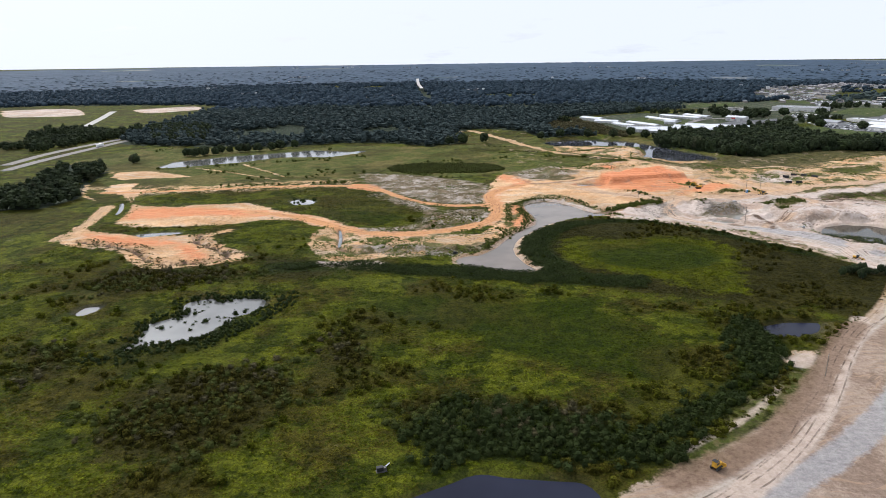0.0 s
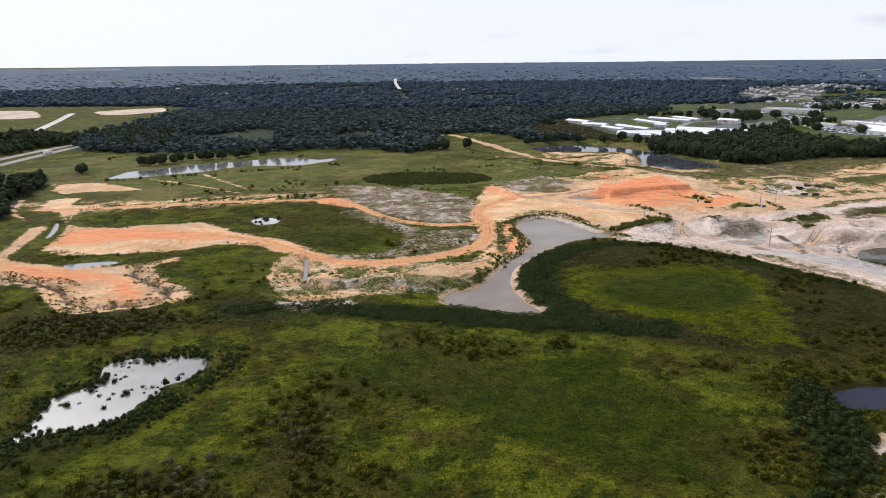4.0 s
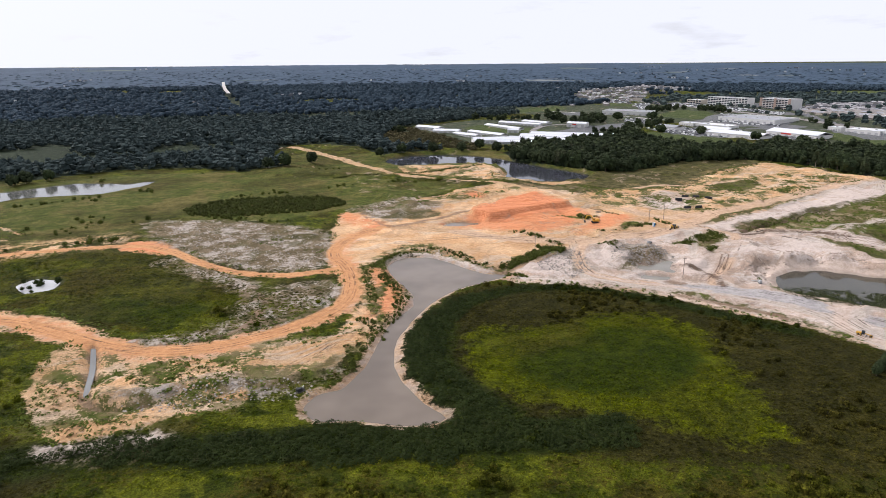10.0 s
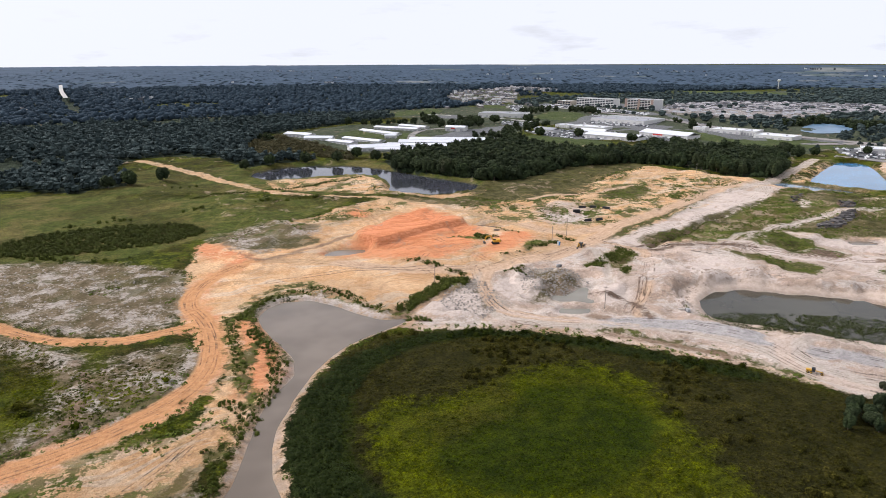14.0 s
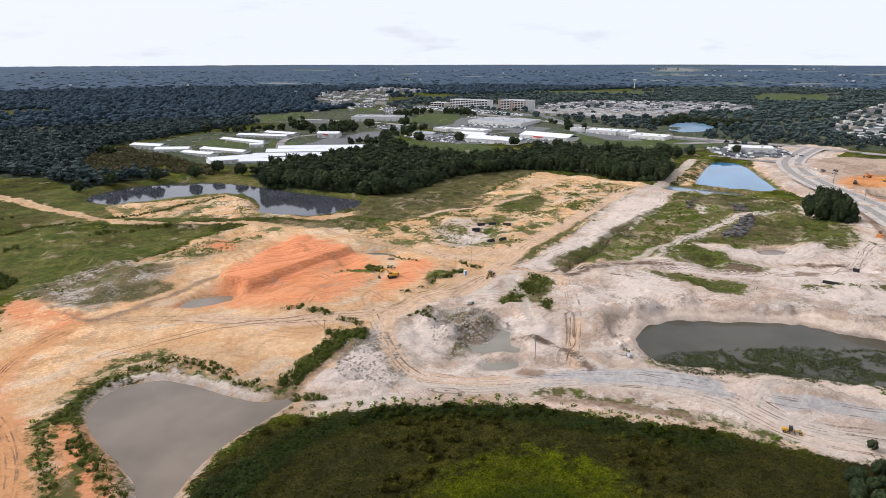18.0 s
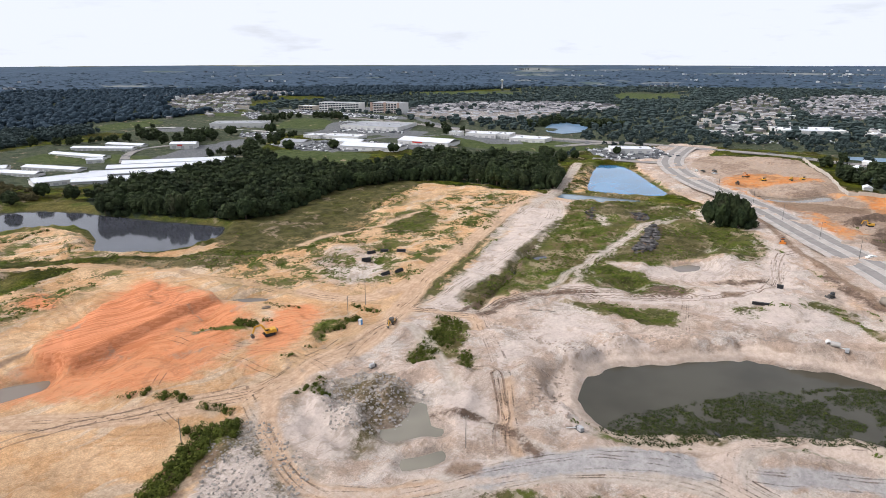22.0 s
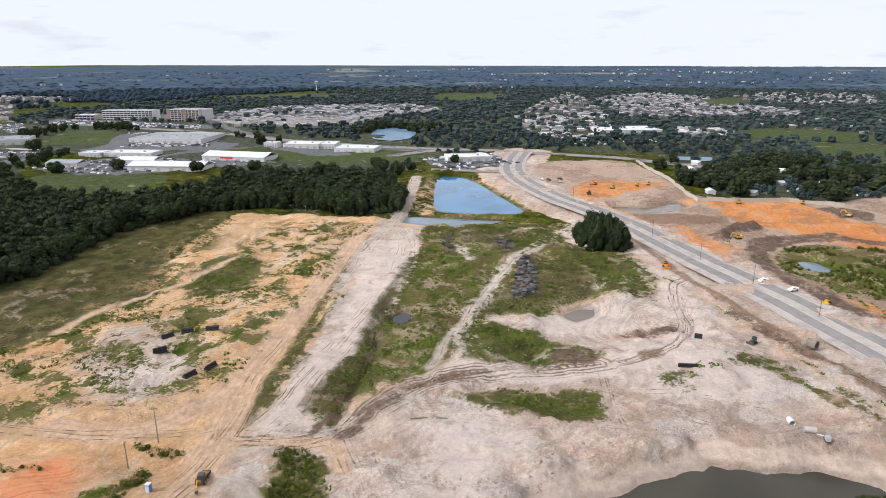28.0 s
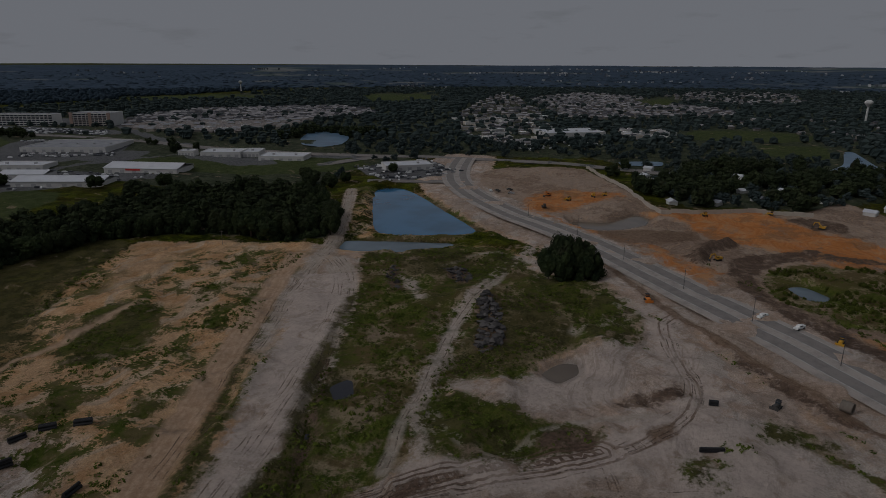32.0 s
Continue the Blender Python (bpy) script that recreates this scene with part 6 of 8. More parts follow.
line_d = np.minimum.reduce([near_line(p, q) for q in ([(-121, 608), (-112, 590), (-104, 545), (-98, 520)], [(-100, 500), (-60, 497), (-20, 478), (10, 462)], [(-60, 560), (0, 570), (60, 585), (110, 580)], [(-290, 440), (-220, 436), (-150, 446), (-105, 452)], [(-300, 520), (-250, 538), (-200, 560), (-150, 585)])])
p = p[(look_up("sand", p[:, 0], p[:, 1]) < -2) & (pond_depth(p) < -2) & (((line_d < 2.5) & (w > 0.50)) | ((w > 0.76) & (rng.uniform(size=len(p)) < 0.25)))]
strew("meadow_shrubs", bush[:3] + [sod(12, 760)], p, np.random.default_rng(83).uniform(0.7, 1.9, len(p)), M["shrub"], "olive shrubs in loose lines over the meadow", "shrubs", 0.4)
# low growth in the basins
p = jitter((415, 175), (525, 275), 3.0, 18)
p = p[inside(p, EAST_BOWL) & (rough(p[:, 0], p[:, 1], 14, 70) > 0.5) & (pond_depth(p) < -2)]
strew("basin_shrubs", bush, p, np.random.default_rng(19).uniform(0.6, 1.4, len(p)), M["shrub"], "olive shrubs in the ringed basin", "shrubs", 0.4)


# ---- woods ----
def trunk(height_m, radius, limbs, seed):
    r = np.random.default_rng(seed)
    bm = bmesh.new()

    def tube(a, b, ra, rb):
        d = (Vector(b) - Vector(a))
        q = d.to_track_quat("Z", "Y").to_matrix().to_4x4()
        bmesh.ops.create_cone(bm, segments=7, radius1=ra, radius2=rb, depth=d.length, cap_ends=True, matrix=Matrix.Translation((Vector(a) + Vector(b)) / 2) @ q)
    tube((0, 0, -0.4), (0.1, 0, height_m * 0.55), radius, radius * 0.65)
    for i in range(limbs):
        a = i * 2.4 + r.uniform(0, 1)
        z = height_m * r.uniform(0.30, 0.55)
        tube((0, 0, z), (math.cos(a) * height_m * 0.3, math.sin(a) * height_m * 0.3, z + height_m * r.uniform(0.15, 0.35)), radius * 0.45, radius * 0.12)
    me = bpy.data.meshes.new("trunk")
    bm.to_mesh(me)
    bm.free()
    me.materials.append(M["bark"])
    return me


TREES = []
for i in range(7):
    v, f = crown(14, 95, 200 + i, 1.0, 0.95, (4, 6), 0.14)
    TREES.append((mesh_of("crown", v, f, M["oak" if i % 2 else "tree"]), trunk(1.5, 0.07, 5, i)))


def tree(x, y, size, tall, label, group, kind=None):
    """size: the crown's radius; tall: the tree's height."""
    i = int(rng.integers(0, len(TREES))) if kind is None else kind
    ob = thing("tree", x, y, float(rng.uniform(0, 360)), label, "tree", group)
    c = link("crown", TREES[i][0], ob)
    foot = 0.03 * tall
    c.scale = (size, size, (tall - foot) / 1.88)
    c.location = (0, 0, foot + 0.90 * (tall - foot) / 1.88)
    t = link("trunk", TREES[i][1], ob)
    t.scale = (size * 1.1, size * 1.1, tall / 1.5)
    return ob


def azimuth_ok(p):
    d = p - np.array((60, 120))
    a = np.degrees(np.arctan2(-d[:, 0], d[:, 1]))
    return (a < 46) & (a > -112)


# single trees at the edges of the front wood and by the water
p = jitter((200, 480), (600, 800), 9.5, 21)
p = p[inside(p, WOOD_FRONT)]
near_edge = to_line(p[:, 0], p[:, 1], rounded([(205, 676), (232, 634), (258, 588), (296, 586), (357, 618), (419, 614), (453, 578), (458, 520), (474, 497), (520, 520), (560, 560)], False, 1), False) < 15
for x, y in p[near_edge]:
    tree(x, y, rng.uniform(4.2, 8.0), rng.uniform(9.5, 17), "broad dark green tree at the edge of the wood", "trees of the front wood")
inner = p[~near_edge]
mid_tree = [crown(7, 38, 300 + s, 1.0, 0.9, (3, 5), 0.19) for s in range(6)]
strew("woodland", mid_tree, inner, rng.uniform(5.5, 8.0, len(inner)), M["tree"], "dense dark green canopy of the front wood", "woodland", 0.95, 1.0)
for x, y, r, h in ((456, 361, 7.6, 23), (459, 356, 7.0, 22), (461, 351, 5.8, 18), (463, 346, 4.4, 13), (452, 366, 5.6, 17), (452, 359, 5.8, 17), (457, 350, 4.8, 13)):
    tree(x, y, r, h, "large dark oak beside the highway", "oaks beside the highway")
# undergrowth below the oaks and along the wood's edge
edge = rounded([(205, 676), (232, 634), (258, 588), (296, 586), (357, 618), (419, 614), (453, 578), (458, 520), (474, 497)], False, 1)
p = jitter((190, 480), (480, 690), 4.2, 91)
p = p[(to_line(p[:, 0], p[:, 1], edge, False) < 5) & inside(p, WOOD_FRONT)]
p = np.concatenate([p, np.array([(457, 357), (462, 350)])[np.random.default_rng(92).integers(0, 2, 16)] + np.random.default_rng(93).uniform(-7.5, 7.5, (16, 2))])
strew("undergrowth", bush, p, np.random.default_rng(94).uniform(2.0, 3.6, len(p)), M["oak"], "dark undergrowth below the trees", "shrubs", 0.5, 1.1)
for i in range(15):
    t = i / 14
    tree(-312 + 96 * t + rng.uniform(-6, 6), 604 + 62 * t + rng.uniform(-6, 6), rng.uniform(4.0, 6.5), rng.uniform(8, 12), "dark tree in a row along the wetland", "trees along the wetland")
for x, y, r, h in ((-345, 560, 6, 10), (-15, 690, 7, 13), (-30, 684, 6, 11), (10, 700, 6, 12), (478, 600, 6, 11), (520, 690, 8, 13), (440, 880, 8, 13), (470, 850, 8, 12), (510, 820, 7, 12), (530, 740, 7, 11), (560, 700, 7, 12), (640, 620, 6, 10), (620, 600, 7, 12), (604, 575, 7, 13), (600, 590, 7, 12),
                   (460, 1010, 9, 14), (500, 1030, 9, 14), (690, 560, 5, 9), (548, 1010, 9, 14), (630, 575, 5, 10), (195, 760, 6, 12), (170, 745, 6, 11), (140, 750, 6, 12), (105, 745, 6, 11), (80, 735, 5, 10), (207, 735, 6, 12)):
    tree(x, y, r, h, "broad dark tree standing in the open", "open ground trees")

r = np.random.default_rng(95)
for i in range(20):
    t = r.uniform()
    tree(175 + 30 * t + r.uniform(-5, 5), 219 + 4 * t + r.uniform(-6, 7), r.uniform(1.2, 2.0), r.uniform(3.0, 5.5), "slim dark green shrub tree beside the haul road", "slim trees beside the haul road")

p = jitter((-430, 270), (-270, 510), 9, 22)
p = p[inside(p, WOOD_WEST) & (rough(p[:, 0], p[:, 1], 40, 27) > 0.40)]
strew("woodland", mid_tree, p, rng.uniform(5, 7.5, len(p)), M["tree"], "dark green trees of the west copse", "woodland", 0.8)

# brown swamp growth behind the forest pond
p = jitter((90, 740), (205, 1000), 4.2, 104)
p = p[inside(p, SWAMP) & (rough(p[:, 0], p[:, 1], 16, 105) > 0.34)]
strew("swamp_shrubs", bush, p, np.random.default_rng(104).uniform(1.4, 3.2, len(p)), M["dry bush"], "grey-brown swamp shrubs behind the forest pond", "shrubs", 0.35, 0.8)

# belts of trees on both sides of the far highway
p = jitter((-900, 560), (-300, 1150), 9.5, 98)
p = p[(inside(p, [(-506, 631), (-623, 790), (-612, 853), (-545, 863), (-468, 784), (-486, 740), (-496, 691)]) | inside(p, [(-408, 717), (-487, 874), (-466, 903), (-410, 900), (-330, 714)])) & (rough(p[:, 0], p[:, 1], 26, 99) > 0.38)]
strew("woodland", mid_tree, p, np.random.default_rng(98).uniform(4, 7.5, len(p)), M["tree"], "dark belts of trees along the far highway", "woodland", 0.8)

# rows of trees beyond the far highway
p = jitter((-580, 660), (-440, 1060), 9, 29)
d = np.minimum(near_line(p, [(-560, 670), (-523, 721), (-512, 762), (-500, 821), (-496, 874)]), near_line(p, [(-425, 880), (-420, 957), (-440, 1040)]))
p = p[(d < 13) & (rough(p[:, 0], p[:, 1], 30, 28) > 0.42)]
strew("woodland", mid_tree, p, rng.uniform(4, 7, len(p)), M["tree"], "loose rows of dark trees along the far highway", "woodland", 0.8)

# woods further off
p = jitter((-700, 660), (700, 1250), 10.0, 23)
q = p[wooded(p) & azimuth_ok(p) & (np.hypot(p[:, 0], p[:, 1]) < 1300) & (rough(p[:, 0], p[:, 1], 140, 44) + 0.35 * rough(p[:, 0], p[:, 1], 35, 45) > 0.50)]


def lumps(count, seed, wide, tall):
    """A rounded crown of a few overlapping lumps."""
    r = np.random.default_rng(seed)
    pieces = []
    for i in range(count):
        v, f = ball(3, 6, 0.20, seed * 7 + i)
        a = i * 2.4 + r.uniform(0, 1)
        q = 0.0 if i == 0 else r.uniform(0.45, 0.7)
        size = 0.85 if i == 0 else r.uniform(0.5, 0.7)
        pieces.append((v * size * np.array((wide, wide, tall)) + np.array((math.cos(a) * q * wide, math.sin(a) * q * wide, r.uniform(-0.1, 0.35))), f))
    return join(pieces)


back_tree = [crown(3, 13, 330 + i, 1.05, 0.9, (3, 5), 0.30) for i in range(7)]
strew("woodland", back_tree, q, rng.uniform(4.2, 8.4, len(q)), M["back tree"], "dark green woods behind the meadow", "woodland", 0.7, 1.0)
far_tree = [lumps(2, 400 + i, 1.25, 0.95) for i in range(8)]
top_tree = [(ball(3, 5, 0.25, 440 + i)[0] * (1.4, 1.4, 0.7), ball(3, 5, 0.25, 440 + i)[1]) for i in range(7)]
town_tree = [lumps(1, 420 + i, 1.25, 1.05) for i in range(8)]
p = jitter((-1500, 700), (2700, 2700), 15.5, 24)
d = np.hypot(p[:, 0], p[:, 1])
q = p[wooded(p) & azimuth_ok(p) & (near_line(p, [(-120, 1500), (-170, 1870), (-254, 2608)]) > 11) & (d >= 1290) & (d < 2500) & (rough(p[:, 0], p[:, 1], 300, 46) + 0.4 * rough(p[:, 0], p[:, 1], 60, 47) > 0.40)]
strew("woodland", far_tree, q, rng.uniform(3.0, 7.2, len(q)), M["far tree"], "distant woods tinted blue with haze", "woodland", 0.6, 0.95, smooth=True)
# trees between the houses of the town
p = jitter((440, -800), (2600, 1600), 15, 25)
d = np.hypot(p[:, 0], p[:, 1])
t = rough(p[:, 0], p[:, 1], 130, 48)
paved = look_up("paved", p[:, 0], p[:, 1])
q = p[inside(p, TOWN) & azimuth_ok(p) & (d < 2500) & (paved < -4) & (look_up("lawn", p[:, 0], p[:, 1]) < -6) & (((t > 0.50) | (rng.uniform(size=len(p)) < 0.70)))]
q = q[(depth_in(q[:, 0], q[:, 1], [([(847, 772), (912, 791), (940, 780), (907, 727), (848, 704), (802, 701), (810, 738)],), ([(991, 154), (995, 143), (876, 144), (873, 132), (836, 140), (823, 199), (885, 171)],), ([(825, 378), (842, 335), (810, 334), (802, 372)],)]) < -8) & (near_line(q, [(700, 640), (860, 745)]) > 30)]
q = q[~inside(q, [(470, 700), (575, 580), (770, 640), (830, 1000), (760, 1180), (720, 1400), (600, 1330), (450, 870)])]
chance = np.random.default_rng(97).uniform(size=len(q))
for quarter, keep in ((ESTATE, 0.13), (EAST_HOMES, 0.14), (FAR_HOMES, 0.3), (NEW_STREETS, 0.05), (HIGH_STREET, 0.55), (SOUTH_SHOPS, 0.3)):
    q, chance = q[~inside(q, quarter) | (chance < keep)], chance[~inside(q, quarter) | (chance < keep)]
size = rng.uniform(2.6, 6.2, len(q))
close = np.hypot(q[:, 0] - 150, q[:, 1] - 330) < 800
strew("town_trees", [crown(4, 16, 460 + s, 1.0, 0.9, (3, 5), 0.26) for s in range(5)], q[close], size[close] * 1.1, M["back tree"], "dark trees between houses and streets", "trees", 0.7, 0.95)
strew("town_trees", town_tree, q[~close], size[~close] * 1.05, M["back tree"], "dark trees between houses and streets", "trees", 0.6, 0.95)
p = jitter((600, 40), (860, 420), 12, 26)
p = p[inside(p, MOBILE) & (rough(p[:, 0], p[:, 1], 30, 49) > 0.52)]
strew("town_trees", mid_tree, p, rng.uniform(6.0, 9.0, len(p)), M["tree"], "broad dark trees between small white houses", "trees", 0.75)
p = jitter((110, 760), (760, 1200), 15, 28)
p = p[(inside(p, CLEAR[0]) | inside(p, [(470, 700), (575, 580), (770, 640), (830, 1000), (640, 1100), (450, 870)])) & (rough(p[:, 0], p[:, 1], 45, 29) > 0.63) & (look_up("paved", p[:, 0], p[:, 1]) < -3) & (look_up("lawn", p[:, 0], p[:, 1]) < -2)]
YARDS = [((163, 986), (188, 953)), ((177, 930), (208, 912)), ((197, 898), (217, 861)), ((221, 913), (250, 857)), ((268, 994), (295, 924)), ((299, 1025), (344, 970)), ((338, 1030), (361, 985)), ((203, 811), (259, 806)), ((292, 864), (382, 813)), ((270, 842), (355, 793)), ((247, 820), (322, 776)), ((226, 798), (290, 762)),
         ((524, 1135), (584, 1080)), ((560, 910), (580, 861)), ((511, 809), (539, 743)), ((590, 798), (607, 731)), ((652, 988), (687, 903)), ((695, 782), (711, 744)), ((703, 716), (717, 672))]
for a, b in YARDS:
    p = p[near_line(p, [a, b]) > 30]
strew("town_trees", mid_tree, p, rng.uniform(4.5, 8.0, len(p)), M["tree"], "dark trees between industrial yards", "trees", 0.75)
p = jitter((790, 680), (960, 810), 12, 27)
dl = depth_in(p[:, 0], p[:, 1], [([(847, 772), (912, 791), (940, 780), (907, 727), (848, 704), (802, 701), (810, 738)],)])
p = p[(dl < -3) & (dl > -26) & ((p[:, 0] - 870) * 0.75 + (p[:, 1] - 745) * 0.66 > 25)]
strew("town_trees", mid_tree, p, rng.uniform(5.0, 8.0, len(p)), M["tree"], "dark trees round the town lake", "trees", 0.7)

# canopy to the horizon: a rough sheet with single crowns on it, fields and roofs between
az = np.radians(np.arange(-116, 50, 0.30))
rad = np.concatenate([np.arange(2350, 3400, 30), np.arange(3400, 4860, 55)])
A, R = np.meshgrid(az, rad)
FX, FY = 100 - np.sin(A) * R, 150 + np.cos(A) * R


def clearing(x, y):
    """How far a far-off place lies in open land: long strips across the view, more of them to the east."""
    x, y = np.asarray(x, float), np.asarray(y, float)
    turn, reach = np.degrees(np.arctan2(100 - x, y - 150)), np.hypot(x - 100, y - 150)
    u = turn * 55.0
    return rough(u, reach * 1.5, 420, 51) + 0.30 * rough(u, reach * 1.5, 110, 52) - 0.945 + 0.13 * np.clip((-turn - 25) / 60, 0, 1)


FZ = height(FX.ravel(), FY.ravel()).reshape(FX.shape)
open_land = np.clip(clearing(FX, FY) / 0.02, 0, 1) * np.clip((R - 2440) / 60, 0, 1)
FZ = FZ + (1 - open_land) * (3 + 2.2 * np.random.default_rng(2).uniform(size=FX.shape) * np.clip((4700 - R) / 900, 0.1, 1)) + 1.5 * open_land - np.clip((2420 - R) / 60, 0, 1) * 20
na = len(az)
quad = (np.arange(len(rad) - 1)[:, None] * na + np.arange(na - 1)[None, :]).ravel()
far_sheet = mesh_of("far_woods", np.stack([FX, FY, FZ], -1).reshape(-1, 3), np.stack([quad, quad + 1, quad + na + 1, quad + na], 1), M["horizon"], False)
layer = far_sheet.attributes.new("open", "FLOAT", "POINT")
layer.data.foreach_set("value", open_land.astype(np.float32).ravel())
tagged(new("far_woods", far_sheet), "dark woods and pale fields reaching to the horizon, tinted blue with haze", "woodland", kind="stuff")
k = Nodes("mixed far roofs")
one = k.n.new("ShaderNodeNewGeometry").outputs["Random Per Island"]
M["far roof"] = k.done(k.mix(k.ramp(one, 0.30, 1.05), (0.085, 0.095, 0.11), (0.56, 0.56, 0.56)), 0.8)
r = np.random.default_rng(88)
a, q = np.radians(r.uniform(-114, 48, 16000)), np.sqrt(r.uniform(2380 ** 2, 3900 ** 2, 16000))
p = np.stack([100 - np.sin(a) * q, 150 + np.cos(a) * q], 1)
p = p[clearing(p[:, 0], p[:, 1]) < 0.0]
strew("woodland", top_tree, p, r.uniform(5, 10, len(p)) * np.interp(np.hypot(p[:, 0], p[:, 1]), [2400, 3900], [1.0, 0.8]), M["far tree"], "tree tops towards the horizon, tinted blue with haze", "woodland", 0.4, 0.6, smooth=True)
# pale roofs scattered over the distance
sites = []
for i in range(120):
    a, q = math.radians(r.uniform(-112, 32) if i < 44 else r.uniform(-112, -62)), math.sqrt(r.uniform(1700 ** 2, 4300 ** 2))
    cx, cy = 100 - math.sin(a) * q, 150 + math.cos(a) * q
    if abs(cx + 254) < 140 and cy > 1500 or wooded(np.array([(cx, cy)]))[0] == False and q < 2300:
        continue
    for _ in range(int(r.integers(1, 12))):
        along = r.normal() * (18 + 30 * (q > 2600))
        sites.append((cx + along * math.cos(a), cy + along * math.sin(a) + r.uniform(-60, 60), r.uniform(1.6, 4.6) * (1 + 0.3 * (q > 3000)), a + r.uniform(-0.5, 0.5)))
roof_pieces = []
for x, y, half, a in sites:
    v = np.array([(i * half, j * half * 0.4, z) for z in (0.0, 1.0) for j in (-1, 1) for i in (-1, 1)])
    lift = 7.5 + half * 0.5
    v[:, 2] *= lift
    c, t = math.cos(a), math.sin(a)
    v = np.stack([v[:, 0] * c - v[:, 1] * t + x, v[:, 0] * t + v[:, 1] * c + y, v[:, 2] + gz(x, y)], 1)
    roof_pieces.append((v, np.array([(0, 1, 5), (0, 5, 4), (1, 3, 7), (1, 7, 5), (3, 2, 6), (3, 6, 7), (2, 0, 4), (2, 4, 6), (4, 5, 7), (4, 7, 6)])))
v, f = join(roof_pieces)
tagged(new("far_buildings", mesh_of("far_buildings", v, f, M["far roof"])), "scattered pale halls and roofs among far woods", "buildings", kind="stuff")


# ---- built things ----
def box(bm, lo, hi, bevel=0.0):
    g = bmesh.ops.create_cube(bm, size=1)
    for v in g["verts"]:
        v.co = Vector([(a + b) / 2 + c * (b - a) for a, b, c in zip(lo, hi, v.co)])
    if bevel:
        bmesh.ops.bevel(bm, geom=[e for e in bm.edges if e.verts[0] in g["verts"]], offset=bevel, segments=1, affect="EDGES")
    return bm


def one_box(lo, hi, bevel=0.0):
    return box(bmesh.new(), lo, hi, bevel)


def rod(a, b, ra, rb=None, sides=10, bm=None):
    bm = bm or bmesh.new()
    d = Vector(b) - Vector(a)
    bmesh.ops.create_cone(bm, segments=sides, radius1=ra, radius2=ra if rb is None else rb, depth=d.length, cap_ends=True,
                          matrix=Matrix.Translation((Vector(a) + Vector(b)) / 2) @ d.to_track_quat("Z", "Y").to_matrix().to_4x4())
    return bm


def bar(a, b, wide, deep, bm=None, taper=1.0):
    """A square bar from a to b, deep in the plane of the lift."""
    bm = bm or bmesh.new()
    a, b = Vector(a), Vector(b)
    d = (b - a).normalized()
    s = Vector((0, 1, 0))
    u = d.cross(s).normalized()
    vs = []
    for p, k in ((a, 1.0), (b, taper)):
        for i, j in ((-1, -1), (1, -1), (1, 1), (-1, 1)):
            vs.append(bm.verts.new(p + s * wide * i * 0.5 + u * deep * k * j * 0.5))
    for f in ((3, 2, 1, 0), (4, 5, 6, 7), (0, 1, 5, 4), (1, 2, 6, 5), (2, 3, 7, 6), (3, 0, 4, 7)):
        bm.faces.new([vs[i] for i in f])
    return bm


def strip_along(pts, width, lift, name, material, label, shift=0.0, kind="structure", step=6.0, profile=None):
    """A paved strip laid along a plan line, following the ground."""
    p = rounded(pts, False, 3)
    seg = np.r_[0, np.cumsum(np.linalg.norm(np.diff(p, axis=0), axis=1))]
    s = np.arange(0, seg[-1], step)
    c = np.stack([np.interp(s, seg, p[:, 0]), np.interp(s, seg, p[:, 1])], 1)
    t = np.gradient(c, axis=0)
    n = np.stack([t[:, 1], -t[:, 0]], 1) / np.linalg.norm(t, axis=1, keepdims=True)
    rows = [c + n * (shift + width * k) for k in (-0.5, -0.17, 0.17, 0.5)]
    z = np.max([height(q[:, 0], q[:, 1]) for q in rows], 0)
    z = np.convolve(np.pad(z, 4, "edge"), np.ones(9) / 9, "valid") + lift
    if profile is not None:
        z = profile + lift
    m = len(s)
    v = [np.c_[rows[0], z - 0.5], *[np.c_[q, z] for q in rows], np.c_[rows[3], z - 0.5]]
    v = np.concatenate(v)
    f = [(k * m + i, k * m + i + 1, (k + 1) * m + i + 1, (k + 1) * m + i) for k in range(5) for i in range(m - 1)]
    ob = new(name, mesh_of(name, v, np.array(f)[:, ::-1], material, False))
    return tagged(ob, label, "road", kind=kind), c, n, z


road, line, normal, road_z = strip_along(HIGHWAY, 25.0, 0.10, "road", M["road base"], "pale concrete bed of the divided highway")
for shift, width, label in ((-6.2, 6.8, "grey asphalt carriageway of the highway"), (5.3, 6.8, "grey asphalt carriageway of the highway")):
    strip_along(HIGHWAY, width, 0.06, "road", M["asphalt"], label, shift, profile=road_z)
for shift in (-9.5, -2.9, 2.0, 8.6):
    strip_along(HIGHWAY, 0.28, 0.10, "trim", M["worn paint"], "white edge line on the asphalt", shift, profile=road_z)
strip_along([(640, 560), (660, 520), (668, 500), (651, 478)], 12, 0.10, "road", M["asphalt"], "short grey asphalt side street", 0)
strip_along([(700, 640), (767, 624), (788, 577), (795, 529), (797, 482), (798, 422), (783, 364), (740, 260)], 15, 0.12, "road", M["asphalt"], "grey cross road behind the site")
for pts in ([(-450, 516), (-459, 605), (-458, 724), (-451, 795), (-450, 955), (-470, 1300)], [(-474, 549), (-488, 649), (-474, 752), (-467, 829), (-470, 955), (-490, 1300)]):
    strip_along(pts, 11, 0.15, "road", M["asphalt"], "grey far highway between meadows")
strip_along([(-170, 1870), (-215, 2220), (-254, 2608)], 10, 12, "road", M["concrete"], "pale straight road cut through far woods", 0, "structure", 20)
strip_along([(-616, 908), (-690, 1090), (-759, 1252)], 12, 0.3, "road", M["concrete"], "pale farm road in the meadow")

strip_along([(747, 1409), (769, 1197), (776, 976), (760, 854), (755, 736), (771, 631), (793, 553)], 16, 0.25, "road", M["asphalt"], "broad grey town road past the parking lots")
